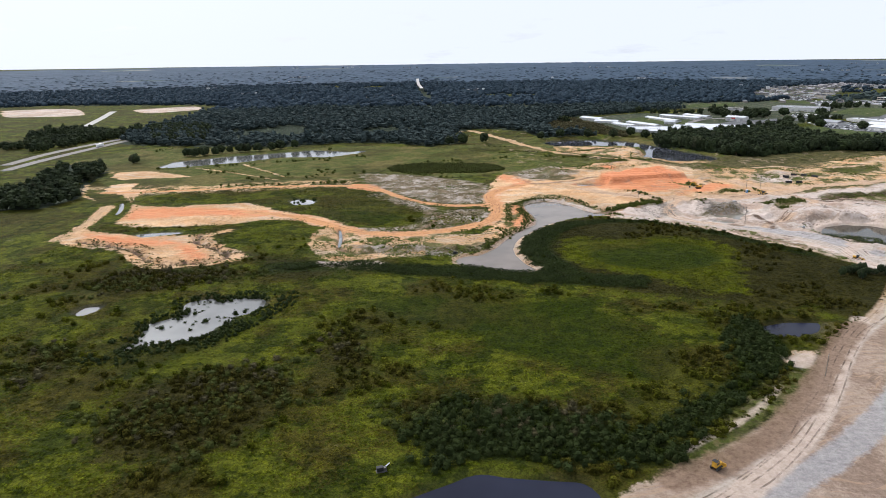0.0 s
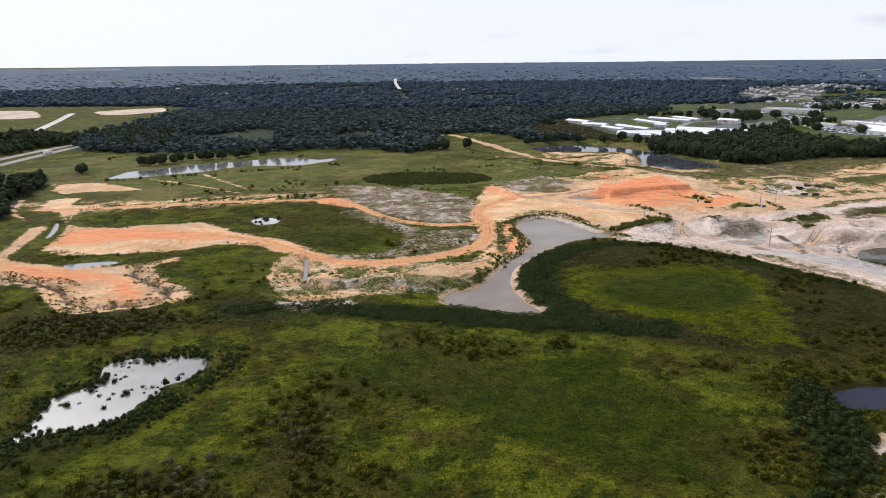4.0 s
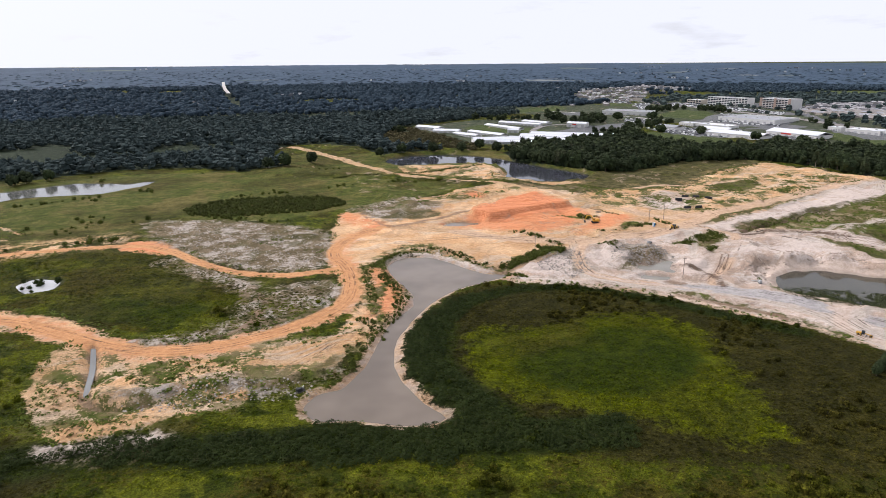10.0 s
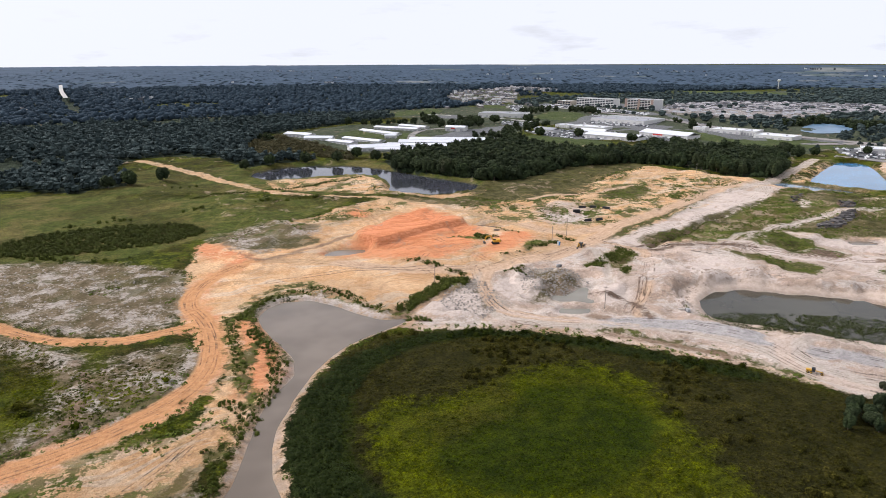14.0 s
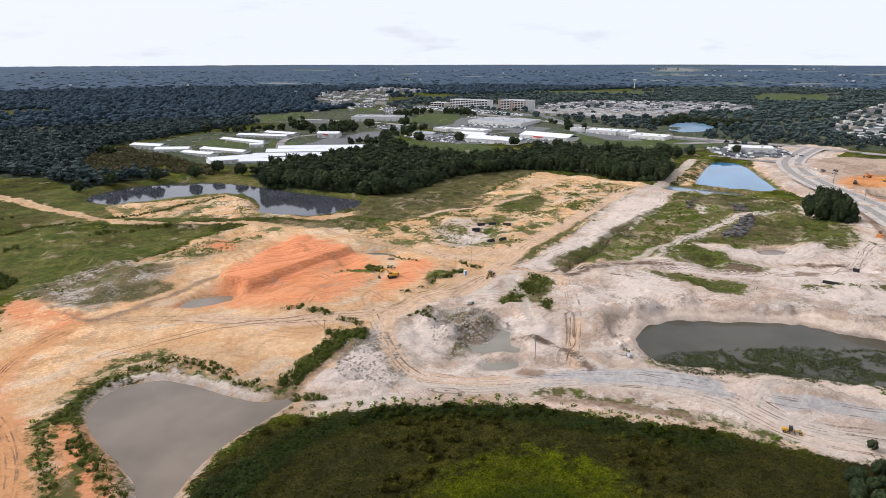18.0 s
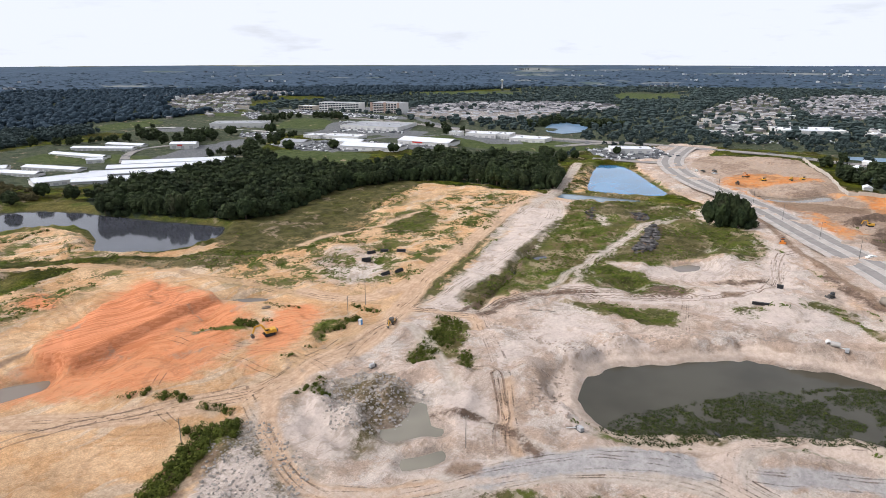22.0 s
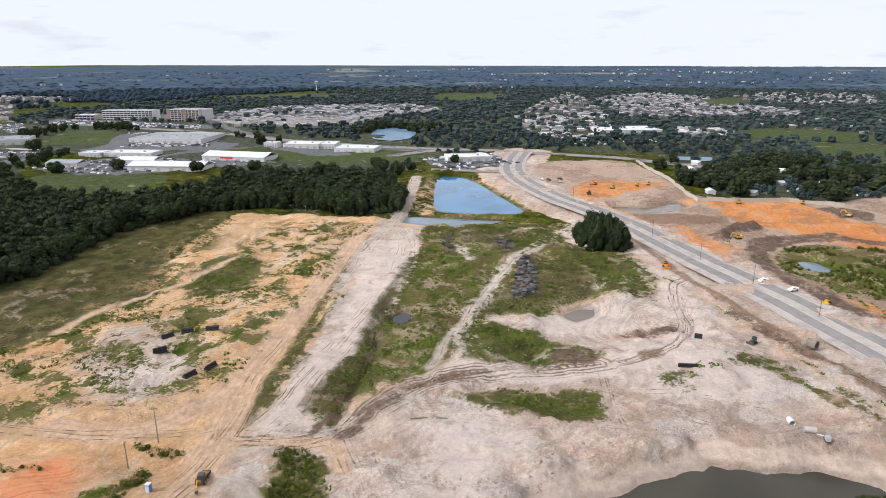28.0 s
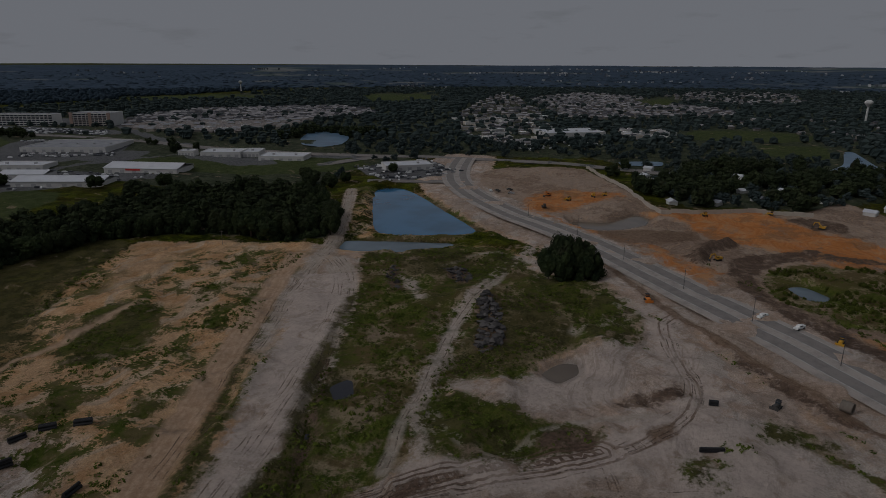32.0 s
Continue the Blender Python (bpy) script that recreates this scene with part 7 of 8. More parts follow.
strip_along([(466, 1216), (524, 1106), (573, 1010)], 8, 0.25, "road", M["concrete"], "pale concrete street between the yards")
strip_along([(303, 888), (326, 939), (346, 969), (371, 976), (402, 971)], 9, 0.25, "road", M["asphalt"], "curved grey yard street")

# wheel ruts
def ruts(pts, shifts, pieces, width=0.45, step=3.0):
    p = rounded(pts, False, 3)
    seg = np.r_[0, np.cumsum(np.linalg.norm(np.diff(p, axis=0), axis=1))]
    s = np.arange(0, seg[-1], step)
    if len(s) < 3:
        return
    c = np.stack([np.interp(s, seg, p[:, 0]), np.interp(s, seg, p[:, 1])], 1)
    t = np.gradient(c, axis=0)
    n = np.stack([t[:, 1], -t[:, 0]], 1) / np.linalg.norm(t, axis=1, keepdims=True)
    for shift in shifts:
        sway = (lattice(s + shift * 50, s * 0, 25, 3) - 0.5)[:, None] * 1.6
        a, b = c + n * (shift + sway - width / 2), c + n * (shift + sway + width / 2)
        v = np.concatenate([np.c_[a, height(a[:, 0], a[:, 1]) + 0.09], np.c_[b, height(b[:, 0], b[:, 1]) + 0.09]])
        i, m = np.arange(len(s) - 1), len(s)
        pieces.append((v, np.stack([i, i + 1, m + i + 1, m + i], 1)))


rut_pieces = []
MUD_A, MUD_B = [(240, 377), (252, 377), (264, 377), (275, 375), (284, 367)], [(242, 373), (257, 372), (270, 370), (282, 366), (291, 357)]
TRAIL = [(226, 399), (240, 378), (267, 371), (285, 361), (297, 346), (314, 321), (341, 304), (360, 298), (388, 307), (409, 312), (422, 308)]
for pts, shifts in ((MUD_A, (-1.5, -0.9, -0.2, 0.5, 1.2)), (MUD_B, (-1.6, -0.8, 0.1, 0.8, 1.6)), ([(203, 336), (196, 328), (189, 321), (181, 317), (174, 311)], (-1.5, -0.7, 0.1, 0.9, 1.6)), (EAST_HAUL, (-3.2, -1.4, 0.4, 2.2, 3.6)), (NORTH_HAUL, (-1.8, -0.6, 1.0, 2.0)), (RIM_S, (-2.8, -1.2, 0.6, 2.2)), (RIM_N, (-1.0, 0.9)), (SE_HAUL, (-2.6, -0.9, 0.9, 2.6)), (TRAIL, (-2.8, -1.2, 0.3, 1.7, 3.0)), (GRAVEL, (-5, -3.2, -1.0, 1.2, 3.4, 5.2)), (LOOP, (-2.8, -1, 1, 2.8)),
                    ([(143, 385), (135, 361), (129, 341), (131, 329)], (-1.9, -0.5, 0.9, 2.2)), ([(143, 385), (121, 397), (95, 412), (72, 436), (45, 446)], (-2.6, -1, 1, 2.4)), ([(228, 398), (240, 376), (260, 372), (278, 367), (291, 355)], (-4.5, -3.2, -2, -0.5, 1, 2.4, 4)), ([(240, 373), (224, 355), (203, 332), (186, 317), (174, 307)], (-2.4, -1.1, 0.3, 1.5, 2.6)),
                    ([(313, 321), (293, 313), (272, 303)], (-2, 0, 1.5)), ([(302, 318), (299, 302), (293, 286)], (-1.2, 1)), ([(205, 259), (203, 245), (217, 228)], (-2, -0.6, 1, 2.4)), ([(208, 259), (218, 244), (226, 231)], (-2, 0, 2)), ([(-9, 271), (5, 283), (18, 293)], (-3, -1, 1, 3)), ([(-8, 265), (11, 288)], (-1, 1)),
                    ([(237, 523), (269, 520), (313, 523), (358, 524)], (-1, 1)), ([(233, 455), (258, 492), (274, 510)], (-1, 1)), ([(448, 484), (416, 452), (345, 424), (300, 412), (250, 399), (228, 396)], (-5, -3, -1.2, 0.8, 2.6, 4.6)), (WEST_WAY, (-1, 1)), ([(481, 388), (430, 387), (388, 389), (338, 380), (315, 378), (288, 372)], (-0.9, 0.9))):
    ruts(pts, shifts, rut_pieces)
rr = np.random.default_rng(57)
for i in range(40):
    x, y = rr.uniform(95, 400), rr.uniform(235, 400)
    a, turn = rr.uniform(0, 6.28), rr.uniform(-0.35, 0.35)
    pts = [(x, y)]
    for _ in range(int(rr.integers(3, 8))):
        a += turn + rr.uniform(-0.12, 0.12)
        pts.append((pts[-1][0] + 11 * math.cos(a), pts[-1][1] + 11 * math.sin(a)))
    q = np.array(pts)
    if look_up("sand", q[:, 0], q[:, 1]).min() > 4 and look_up("growth", q[:, 0], q[:, 1]).max() < -2 and pond_depth(q).max() < -8:
        ruts(pts, (-0.9, 0.9), rut_pieces, 0.35)
v, f = join(rut_pieces)
tagged(new("wheel_ruts", mesh_of("wheel_ruts", v, f, M["rut"])), "brown wheel ruts pressed into sand and clay", "wheel ruts", kind="stuff")

# site wall
wall_line = np.array([(778, 401), (693, 360), (609, 324), (615, 301), (633, 265), (635, 231)], float)
site_wall = tagged(new("wall_site"), "long cream concrete panel wall round the building site", "wall", kind="structure")
last_post = part("post", one_box((-0.22, -0.22, -1.0), (0.22, 0.22, 3.1), 0.03), M["cream wall"], site_wall)
post_mesh = last_post.data
last_post.matrix_world = pose(635, 231, gz(635, 231))
for (ax, ay), (bx, by) in zip(wall_line[:-1], wall_line[1:]):
    L = math.hypot(bx - ax, by - ay)
    n = max(1, round(L / 6))
    turn = math.degrees(math.atan2(by - ay, bx - ax))
    me = None
    for i in range(n):
        x, y = ax + (bx - ax) * (i + 0.5) / n, ay + (by - ay) * (i + 0.5) / n
        if me is None:
            ob = part("panel", one_box((-L / n / 2 + 0.12, -0.1, -1.0), (L / n / 2 - 0.12, 0.1, 2.9), 0.02), M["cream wall"], site_wall)
            me = ob.data
        else:
            ob = link("panel", me, site_wall)
        ob.matrix_world = pose(x, y, gz(x, y), 0, 0, turn)
        post = link("post", post_mesh, site_wall)
        px, py = ax + (bx - ax) * i / n, ay + (by - ay) * i / n
        post.matrix_world = pose(px, py, gz(px, py), 0, 0, turn)


def hall(a, b, depth, tall, wall, roof, label, category="warehouse", gable=True, bays=5, group="", storeys=1, accent=None, face=None):
    """A long building between front corners a and b (in plan), with its bays, doors and roof."""
    tall = tall * (0.66 if storeys == 1 else 0.82)
    L = math.hypot(b[0] - a[0], b[1] - a[1])
    turn = math.atan2(b[1] - a[1], b[0] - a[0])
    z = min(gz(*a), gz(*b))
    ob = new("building" if category != "house" else "house")
    ob.matrix_world = pose(a[0], a[1], z, 0, 0, math.degrees(turn))
    tagged(ob, label, category, group)
    part("wall", one_box((0, 0, -1.5), (L, depth, tall), 0.0), M[wall], ob)
    bm = bmesh.new()
    o, t = 0.5, 0.35
    if gable:
        r = depth * 0.10 + 0.3
        prof = [(-o, tall), (depth / 2, tall + r), (depth + o, tall), (depth + o, tall + t), (depth / 2, tall + r + t), (-o, tall + t)]
        rows = [[bm.verts.new((x, y, zz)) for y, zz in prof] for x in (-o, L + o)]
        for i in range(6):
            bm.faces.new((rows[0][i], rows[0][(i + 1) % 6], rows[1][(i + 1) % 6], rows[1][i]))
        for q in rows:
            bm.faces.new((q[0], q[1], q[4], q[5]))
            bm.faces.new((q[1], q[2], q[3], q[4]))
        part("roof", bm, M[roof], ob)
        part("ridge_cap", one_box((-o, depth / 2 - 0.25, tall + r + t - 0.05), (L + o, depth / 2 + 0.25, tall + r + t + 0.12)), M[roof], ob)
    else:
        part("roof", one_box((0.3, 0.3, tall - 0.25), (L - 0.3, depth - 0.3, tall + 0.03)), M[roof], ob)
        for lo, hi in (((-0.1, -0.1, tall), (L + 0.1, 0.32, tall + 0.7)), ((-0.1, depth - 0.32, tall), (L + 0.1, depth + 0.1, tall + 0.7)), ((-0.1, 0.32, tall), (0.32, depth - 0.32, tall + 0.7)), ((L - 0.32, 0.32, tall), (L + 0.1, depth - 0.32, tall + 0.7))):
            part("parapet", one_box(lo, hi), M[wall], ob)
        for i in range(max(1, int(L // 18))):
            x = (i + 0.5) * L / max(1, int(L // 18))
            part("roof_unit", one_box((x - 1.2, depth * 0.45, tall), (x + 1.2, depth * 0.45 + 2, tall + 1.5), 0.1), M["grey wall"], ob)
    step = L / bays
    if storeys == 1:
        door = None
        for i in range(bays):
            x = (i + 0.5) * step
            w = min(1.9, step * 0.32)
            if door is None:
                d = part("door", one_box((-w, -0.08, 0), (w, 0.0, min(3.6, tall * 0.62)), 0.02), M["grey wall"], ob)
                door = d.data
            else:
                d = link("door", door, ob)
            d.location = (x, 0, 0)
    else:
        pane, high = None, tall / storeys
        for s in range(storeys):
            for i in range(bays):
                if pane is None:
                    w = part("window", one_box((-step * 0.42, -0.12, 0.7), (step * 0.42, 0.0, high - 0.5), 0.03), M["glass"], ob)
                    pane = w.data
                else:
                    w = link("window", pane, ob)
                w.location = ((i + 0.5) * step, 0, s * high)
            part("floor_band", one_box((-0.2, -0.3, (s + 1) * high - 0.45), (L + 0.2, -0.02, (s + 1) * high - 0.1)), M[accent or wall], ob)
    if accent == "brick":
        for x in (0.0, L / 2 - 2.5, L - 5):
            part("stair_tower", one_box((x, -0.7, -1), (x + 5, -0.31, tall + 1.8), 0.05), M["brick"], ob)
    if accent and storeys == 1:
        part("sign_panel", one_box((L * 0.3, -0.3, tall * 0.6), (L * 0.5, -0.09, tall * 0.95), 0.03), M[accent], ob)
    return ob


WHITE = "long white metal building with grey roll-up doors"
for a, b, depth, tall, label in (((163, 986), (188, 953), 15, 5, WHITE), ((177, 930), (208, 912), 15, 5, WHITE), ((197, 898), (217, 861), 12, 4, WHITE), ((221, 913), (250, 857), 12, 4, WHITE), ((268, 994), (295, 924), 12, 4.5, WHITE), ((299, 1025), (344, 970), 12, 5, WHITE),
                                 ((338, 1030), (361, 985), 12, 5, WHITE), ((276, 910), (289, 903), 10, 5.5, "small grey-blue metal workshop with a pitched roof"), ((203, 811), (259, 806), 22, 5, "broad low building with a white metal roof")):
    hall(a, b, depth, tall, "white wall", "white roof", label, bays=max(2, int(math.dist(a, b) // 6)), group="sheds of the industrial yard")
for a, b in (((292, 864), (382, 813)), ((270, 842), (355, 793)), ((247, 820), (322, 776)), ((226, 798), (290, 762))):
    hall(a, b, 17, 4.2, "grey wall", "white roof", "storage row under a white blue-edged metal roof", "storage shed", bays=14, group="storage rows")
hall((380, 953), (401, 934), 15, 8, "white wall", "white roof", "white workshop with a red sign panel", bays=3, accent="red")
hall((524, 1135), (584, 1080), 45, 10, "white wall", "grey roof", "large white warehouse with a flat grey roof", gable=False, bays=8)
for a, b, depth, tall, gable, roof in (((486, 891), (498, 862), 20, 6, True, "grey roof"), ((547, 931), (556, 909), 20, 6, False, "white roof"), ((560, 910), (580, 861), 25, 7, False, "white roof"), ((511, 809), (539, 743), 25, 6, True, "white roof"), ((590, 798), (607, 731), 30, 7, True, "white roof"), ((530, 850), (545, 815), 20, 6, True, "white roof")):
    hall(a, b, depth, tall, "white wall", roof, "white industrial building with loading doors", gable=gable, bays=6, group="industrial buildings", accent="red" if (590, 798) == a else None)
hall((652, 988), (687, 903), 70, 8, "white wall", "grey roof", "very large store with a flat grey roof", "store", False, 9)
for a, b, depth, tall in (((694, 810), (700, 795), 15, 8), ((695, 782), (711, 744), 30, 8), ((714, 747), (722, 729), 30, 8), ((703, 716), (717, 672), 30, 7), ((690, 567), (716, 532), 26, 6)):
    hall(a, b, depth, tall, "white wall", "white roof", "white flat-roofed shop building", "shop", False, 5, "shops by the cross road")
hall((1002, 487), (1047, 419), 55, 10, "white wall", "white roof", "very large white store among trees", "store", False, 8)
hall((833, 1285), (865, 1203), 25, 20, "white wall", "grey roof", "long five-storey white building with dark window bands", "hospital", False, 14, "tall buildings", 5, "white wall")
hall((874, 1179), (896, 1122), 40, 23, "white wall", "grey roof", "six-storey white building with red-brown stair towers", "hospital", False, 10, "tall buildings", 6, "brick")
hall((815, 1330), (828, 1300), 25, 10, "cream wall", "white roof", "low white building beside the tall ones", "building", False, 5, "", 2)

r = np.random.default_rng(31)
LAKE = [(847, 772), (912, 791), (940, 780), (907, 727), (848, 704), (802, 701), (810, 738)]


def somewhere(pts):
    """A place inside an outline of the plan."""
    p = np.array(pts, float)
    while True:
        q = p.min(0) + (p.max(0) - p.min(0)) * r.uniform(size=2)
        if inside(q[None, :], pts)[0]:
            return q


for i in range(120):
    x, y = somewhere((VILLAGE, HIGH_STREET, [(854, 1016), (896, 878), (1022, 971), (953, 1119)], HIGH_STREET, SOUTH_SHOPS)[i % 5])
    t = r.uniform(-1.2, -0.6)
    L = r.uniform(9, 26)
    hall((x, y), (x + L * math.cos(t), y + L * math.sin(t)), r.uniform(9, 18), r.uniform(4, 6.5), ("white wall", "cream wall")[i % 2], ("white paint", "white roof", "grey roof")[i // 3 % 3], "pale flat-roofed shop building in the town", "shop", False, 4, "shops of the town")


# ---- houses ----
def house_parts(w, d, h, kind):
    body = one_box((-w / 2, -d / 2, -1.5), (w / 2, d / 2, h))
    bm = bmesh.new()
    o, rise = 0.5, d * 0.26
    base = [bm.verts.new((x, y, h - 0.1)) for x, y in ((-w / 2 - o, -d / 2 - o), (w / 2 + o, -d / 2 - o), (w / 2 + o, d / 2 + o), (-w / 2 - o, d / 2 + o))]
    inset = d * 0.45 if kind % 2 else 0.0
    top = [bm.verts.new((x, 0, h + rise)) for x in (-w / 2 - o + inset, w / 2 + o - inset)]
    for f in ((base[0], base[1], top[1], top[0]), (base[2], base[3], top[0], top[1]), (base[1], base[2], top[1]), (base[3], base[0], top[0]), (base[3], base[2], base[1], base[0])):
        bm.faces.new(f)
    return body, bm


HOUSE = []
for i in range(7):
    body, bm = house_parts(7.4 + i % 3 * 1.2, 6 + i % 2 * 1.0, 2.6 + 1.6 * (i == 5), i)
    meshes = []
    for nm, b, mat in (("wall", body, M[("house wall", "cream wall")[i % 2] if i < 6 else "white wall"]), ("roof", bm, M[("shingle", "shingle", "grey roof")[i % 3] if i < 6 else "white roof"])):
        me = bpy.data.meshes.new(nm)
        bmesh.ops.recalc_face_normals(b, faces=b.faces)
        bmesh.ops.triangulate(b, faces=b.faces)
        b.to_mesh(me)
        b.free()
        me.materials.append(mat)
        meshes.append(me)
    HOUSE.append(meshes)


def house(x, y, turn, i, label, group):
    ob = thing("house", x, y, turn, label, "house", group)
    link("wall", HOUSE[i][0], ob)
    link("roof", HOUSE[i][1], ob)
    return ob


rows = []
for u in np.arange(-330, 330, 9.5):
    for v in np.arange(-360, 360, 15):
        a = math.radians(-62)
        rows.append((1080 + u * math.cos(a) - v * math.sin(a), 960 + u * math.sin(a) + v * math.cos(a)))
rows = np.array(rows) + r.uniform(-1.5, 1.5, (len(rows), 2))
rows = rows[inside(rows, ESTATE) & (depth_in(rows[:, 0], rows[:, 1], [([(847, 772), (912, 791), (940, 780), (907, 727), (848, 704), (802, 701), (810, 738)],)]) < -20)]
order = np.argsort(np.hypot(rows[:, 0] - 150, rows[:, 1] - 300))
for x, y in rows[order[:230]]:
    house(x, y, -62 + r.uniform(-3, 3), int(r.integers(0, 6)), "small house with a grey-brown shingle roof in dense rows", "houses of the estate")
for x, y, t in ((688, 321, 30), (703, 309, 60), (646, 319, 20), (650, 290, 60), (700, 270, 120), (766, 270, 70), (750, 240, 80), (668, 241, 80), (744, 345, 40), (723, 335, 60), (654, 195, 60), (668, 180, 60), (690, 215, 70), (730, 300, 60), (672, 262, 60), (715, 240, 50), (760, 310, 60), (780, 345, 70)):
    house(x, y, t, 6, "small white house among broad trees", "white houses among trees")


def far_houses(name, places, turn, label):
    """Roofs too far to pick apart, as one piece."""
    pieces_w, pieces_r = [], []
    z = height(places[:, 0], places[:, 1])
    for n, (x, y) in enumerate(places):
        i = n % 6
        t = math.radians(turn + (n * 37 % 3 - 1) * 4 + (90 if n % 7 == 0 else 0))
        rot = np.array(((math.cos(t), math.sin(t), 0), (-math.sin(t), math.cos(t), 0), (0, 0, 1)))
        for bag, me in ((pieces_w, HOUSE_ARRAYS[i][0]), (pieces_r, HOUSE_ARRAYS[i][1])):
            bag.append((me[0] @ rot + (x, y, z[n]), me[1]))
    for nm, bag, mat in (("far_house_walls", pieces_w, M["house wall"]), ("far_house_roofs", pieces_r, M["pale shingle"])):
        v, f = join(bag)
        tagged(new(nm, mesh_of(nm, v, f, mat)), label, "houses", kind="stuff")


k = Nodes("mixed pale shingles")
one = k.n.new("ShaderNodeNewGeometry").outputs["Random Per Island"]
M["pale shingle"] = k.done(k.mix(k.ramp(k.math("ADD", one, k.math("MULTIPLY", k.noise(0.3, 3), 0.3)), 0.2, 1.1), (0.050, 0.052, 0.060), (0.34, 0.325, 0.325)), 0.9)


def arrays(me):
    v = np.empty(len(me.vertices) * 3)
    me.vertices.foreach_get("co", v)
    return v.reshape(-1, 3), np.array([p.vertices[:] for p in me.polygons])


HOUSE_ARRAYS = [[arrays(me) for me in pair] for pair in HOUSE]
rest = rows[order[230:]]
bags = [rest]
for quarter, step, part_of, seed in ((EAST_HOMES, 13.5, 0.86, 33), (FAR_HOMES, 17, 0.6, 42), (NEW_STREETS, 17, 0.6, 34), (HIGH_STREET, 15, 0.36, 36), (SOUTH_SHOPS, 15, 0.4, 37), (VILLAGE, 15, 0.36, 38), (VILLAGE_ARC, 16, 0.8, 39), ([(1458, 1640), (1557, 1600), (1600, 1470), (1500, 1500)], 17, 0.5, 40), ([(1150, 340), (1420, 250), (1400, -150), (1150, -100), (1080, 120)], 22, 0.4, 41)):
    p = np.array(quarter, float)
    p = jitter(tuple(p.min(0)), tuple(p.max(0)), step, seed)
    bags.append(p[inside(p, quarter) & (np.random.default_rng(seed).uniform(size=len(p)) < part_of) & (look_up("lawn", p[:, 0], p[:, 1]) < -4)])
w = jitter((-1300, 1300), (1800, 2500), 60, 35)
bags.append(w[(rough(w[:, 0], w[:, 1], 260, 55) > 0.72) & azimuth_ok(w)])
places = np.concatenate(bags)
places = places[(depth_in(places[:, 0], places[:, 1], [(LAKE,), ([(991, 154), (995, 143), (876, 144), (873, 132), (836, 140), (823, 199), (885, 171)],)]) < -15) & (near_line(places, [(700, 640), (860, 745)]) > 30)]
far_houses("far_houses", places, -62, "distant rows of pale-roofed houses between trees")

# ---- water towers ----
for x, y, scale in ((1401, 54, 1.0), (1773, 1569, 0.86)):
    ob = thing("water_tower", x, y, 0, "white water tower with a round tank on a slim column", "water tower", "water towers")
    h = 38 * scale
    part("column", rod((0, 0, -2), (0, 0, h - 7 * scale), 1.7 * scale, 1.5 * scale, 16), M["white wall"], ob)
    part("flare", rod((0, 0, h - 11 * scale), (0, 0, h - 7 * scale), 1.6 * scale, 5.0 * scale, 16), M["white wall"], ob)
    bm = bmesh.new()
    bmesh.ops.create_uvsphere(bm, u_segments=20, v_segments=12, radius=1, matrix=Matrix.Translation((0, 0, h - 4.2 * scale)) @ Matrix.Diagonal((6.2 * scale, 6.2 * scale, 4.4 * scale, 1)))
    part("tank", bm, M["white wall"], ob)
    part("base_ring", rod((0, 0, -2), (0, 0, 2.0 * scale), 3.4 * scale, 1.8 * scale, 16), M["white wall"], ob)


# ---- machines ----
def tracks(ob, length, gap, high, wide=0.6):
    for s in (-1, 1):
        bm = bmesh.new()
        y = s * gap
        prof = [(-length / 2 + high * 0.5, 0), (length / 2 - high * 0.5, 0), (length / 2, high * 0.5), (length / 2 - high * 0.45, high), (-length / 2 + high * 0.45, high), (-length / 2, high * 0.5)]
        rows = [[bm.verts.new((x, y + k * wide / 2, z)) for x, z in prof] for k in (-1, 1)]
        for i in range(6):
            bm.faces.new((rows[0][i], rows[0][(i + 1) % 6], rows[1][(i + 1) % 6], rows[1][i]))
        bm.faces.new(rows[0])
        bm.faces.new(rows[1][::-1])
        part("crawler_track", bm, M["rubber"], ob)


def excavator(x, y, turn, label, scale=1.0, paint="yellow", reach=1.0):
    ob = thing("excavator", x, y, turn, label, "excavator")
    ob.scale = (scale,) * 3
    tracks(ob, 4.4, 1.2, 0.95)
    part("undercarriage", one_box((-1.2, -0.9, 0.4), (1.2, 0.9, 1.05), 0.05), M["steel"], ob)
    body = part("upper_body", one_box((-2.6, -1.35, 1.1), (1.5, 1.35, 2.1), 0.15), M[paint], ob)
    part("engine_cover", one_box((-2.5, -1.25, 2.1), (-0.6, 1.25, 2.6), 0.15), M[paint], ob)
    part("counterweight", one_box((-3.0, -1.3, 1.15), (-2.6, 1.3, 2.3), 0.12), M["steel"], ob)
    cab = part("cab", one_box((0.0, 0.35, 2.1), (1.6, 1.3, 3.1), 0.1), M[paint], ob)
    part("cab_window", one_box((0.15, 0.30, 2.35), (1.65, 1.34, 2.95), 0.05), M["glass"], ob)
    part("boom", bar((2.8 * reach, 0, 4.7), (0.9, 0, 1.7), 0.5, 0.7, taper=1.2), M[paint], ob)
    part("boom_tip", bar((2.8 * reach, 0, 4.7), (5.2 * reach, 0, 4.3), 0.45, 0.65, taper=0.7), M[paint], ob)
    part("stick", bar((5.0 * reach, 0, 4.7), (6.2 * reach, 0, 1.7), 0.35, 0.6, taper=0.6), M[paint], ob)
    part("hydraulic_ram", rod((3.1 * reach, 0, 5.2), (4.9 * reach, 0, 4.9), 0.11), M["steel"], ob)
    bm = bmesh.new()
    prof = [(6.3, 1.9), (6.9, 1.2), (6.6, 0.3), (5.7, 0.15), (5.5, 1.0), (5.9, 1.5)]
    rows = [[bm.verts.new((px * reach, s * 0.6, pz)) for px, pz in prof] for s in (-1, 1)]
    for i in range(6):
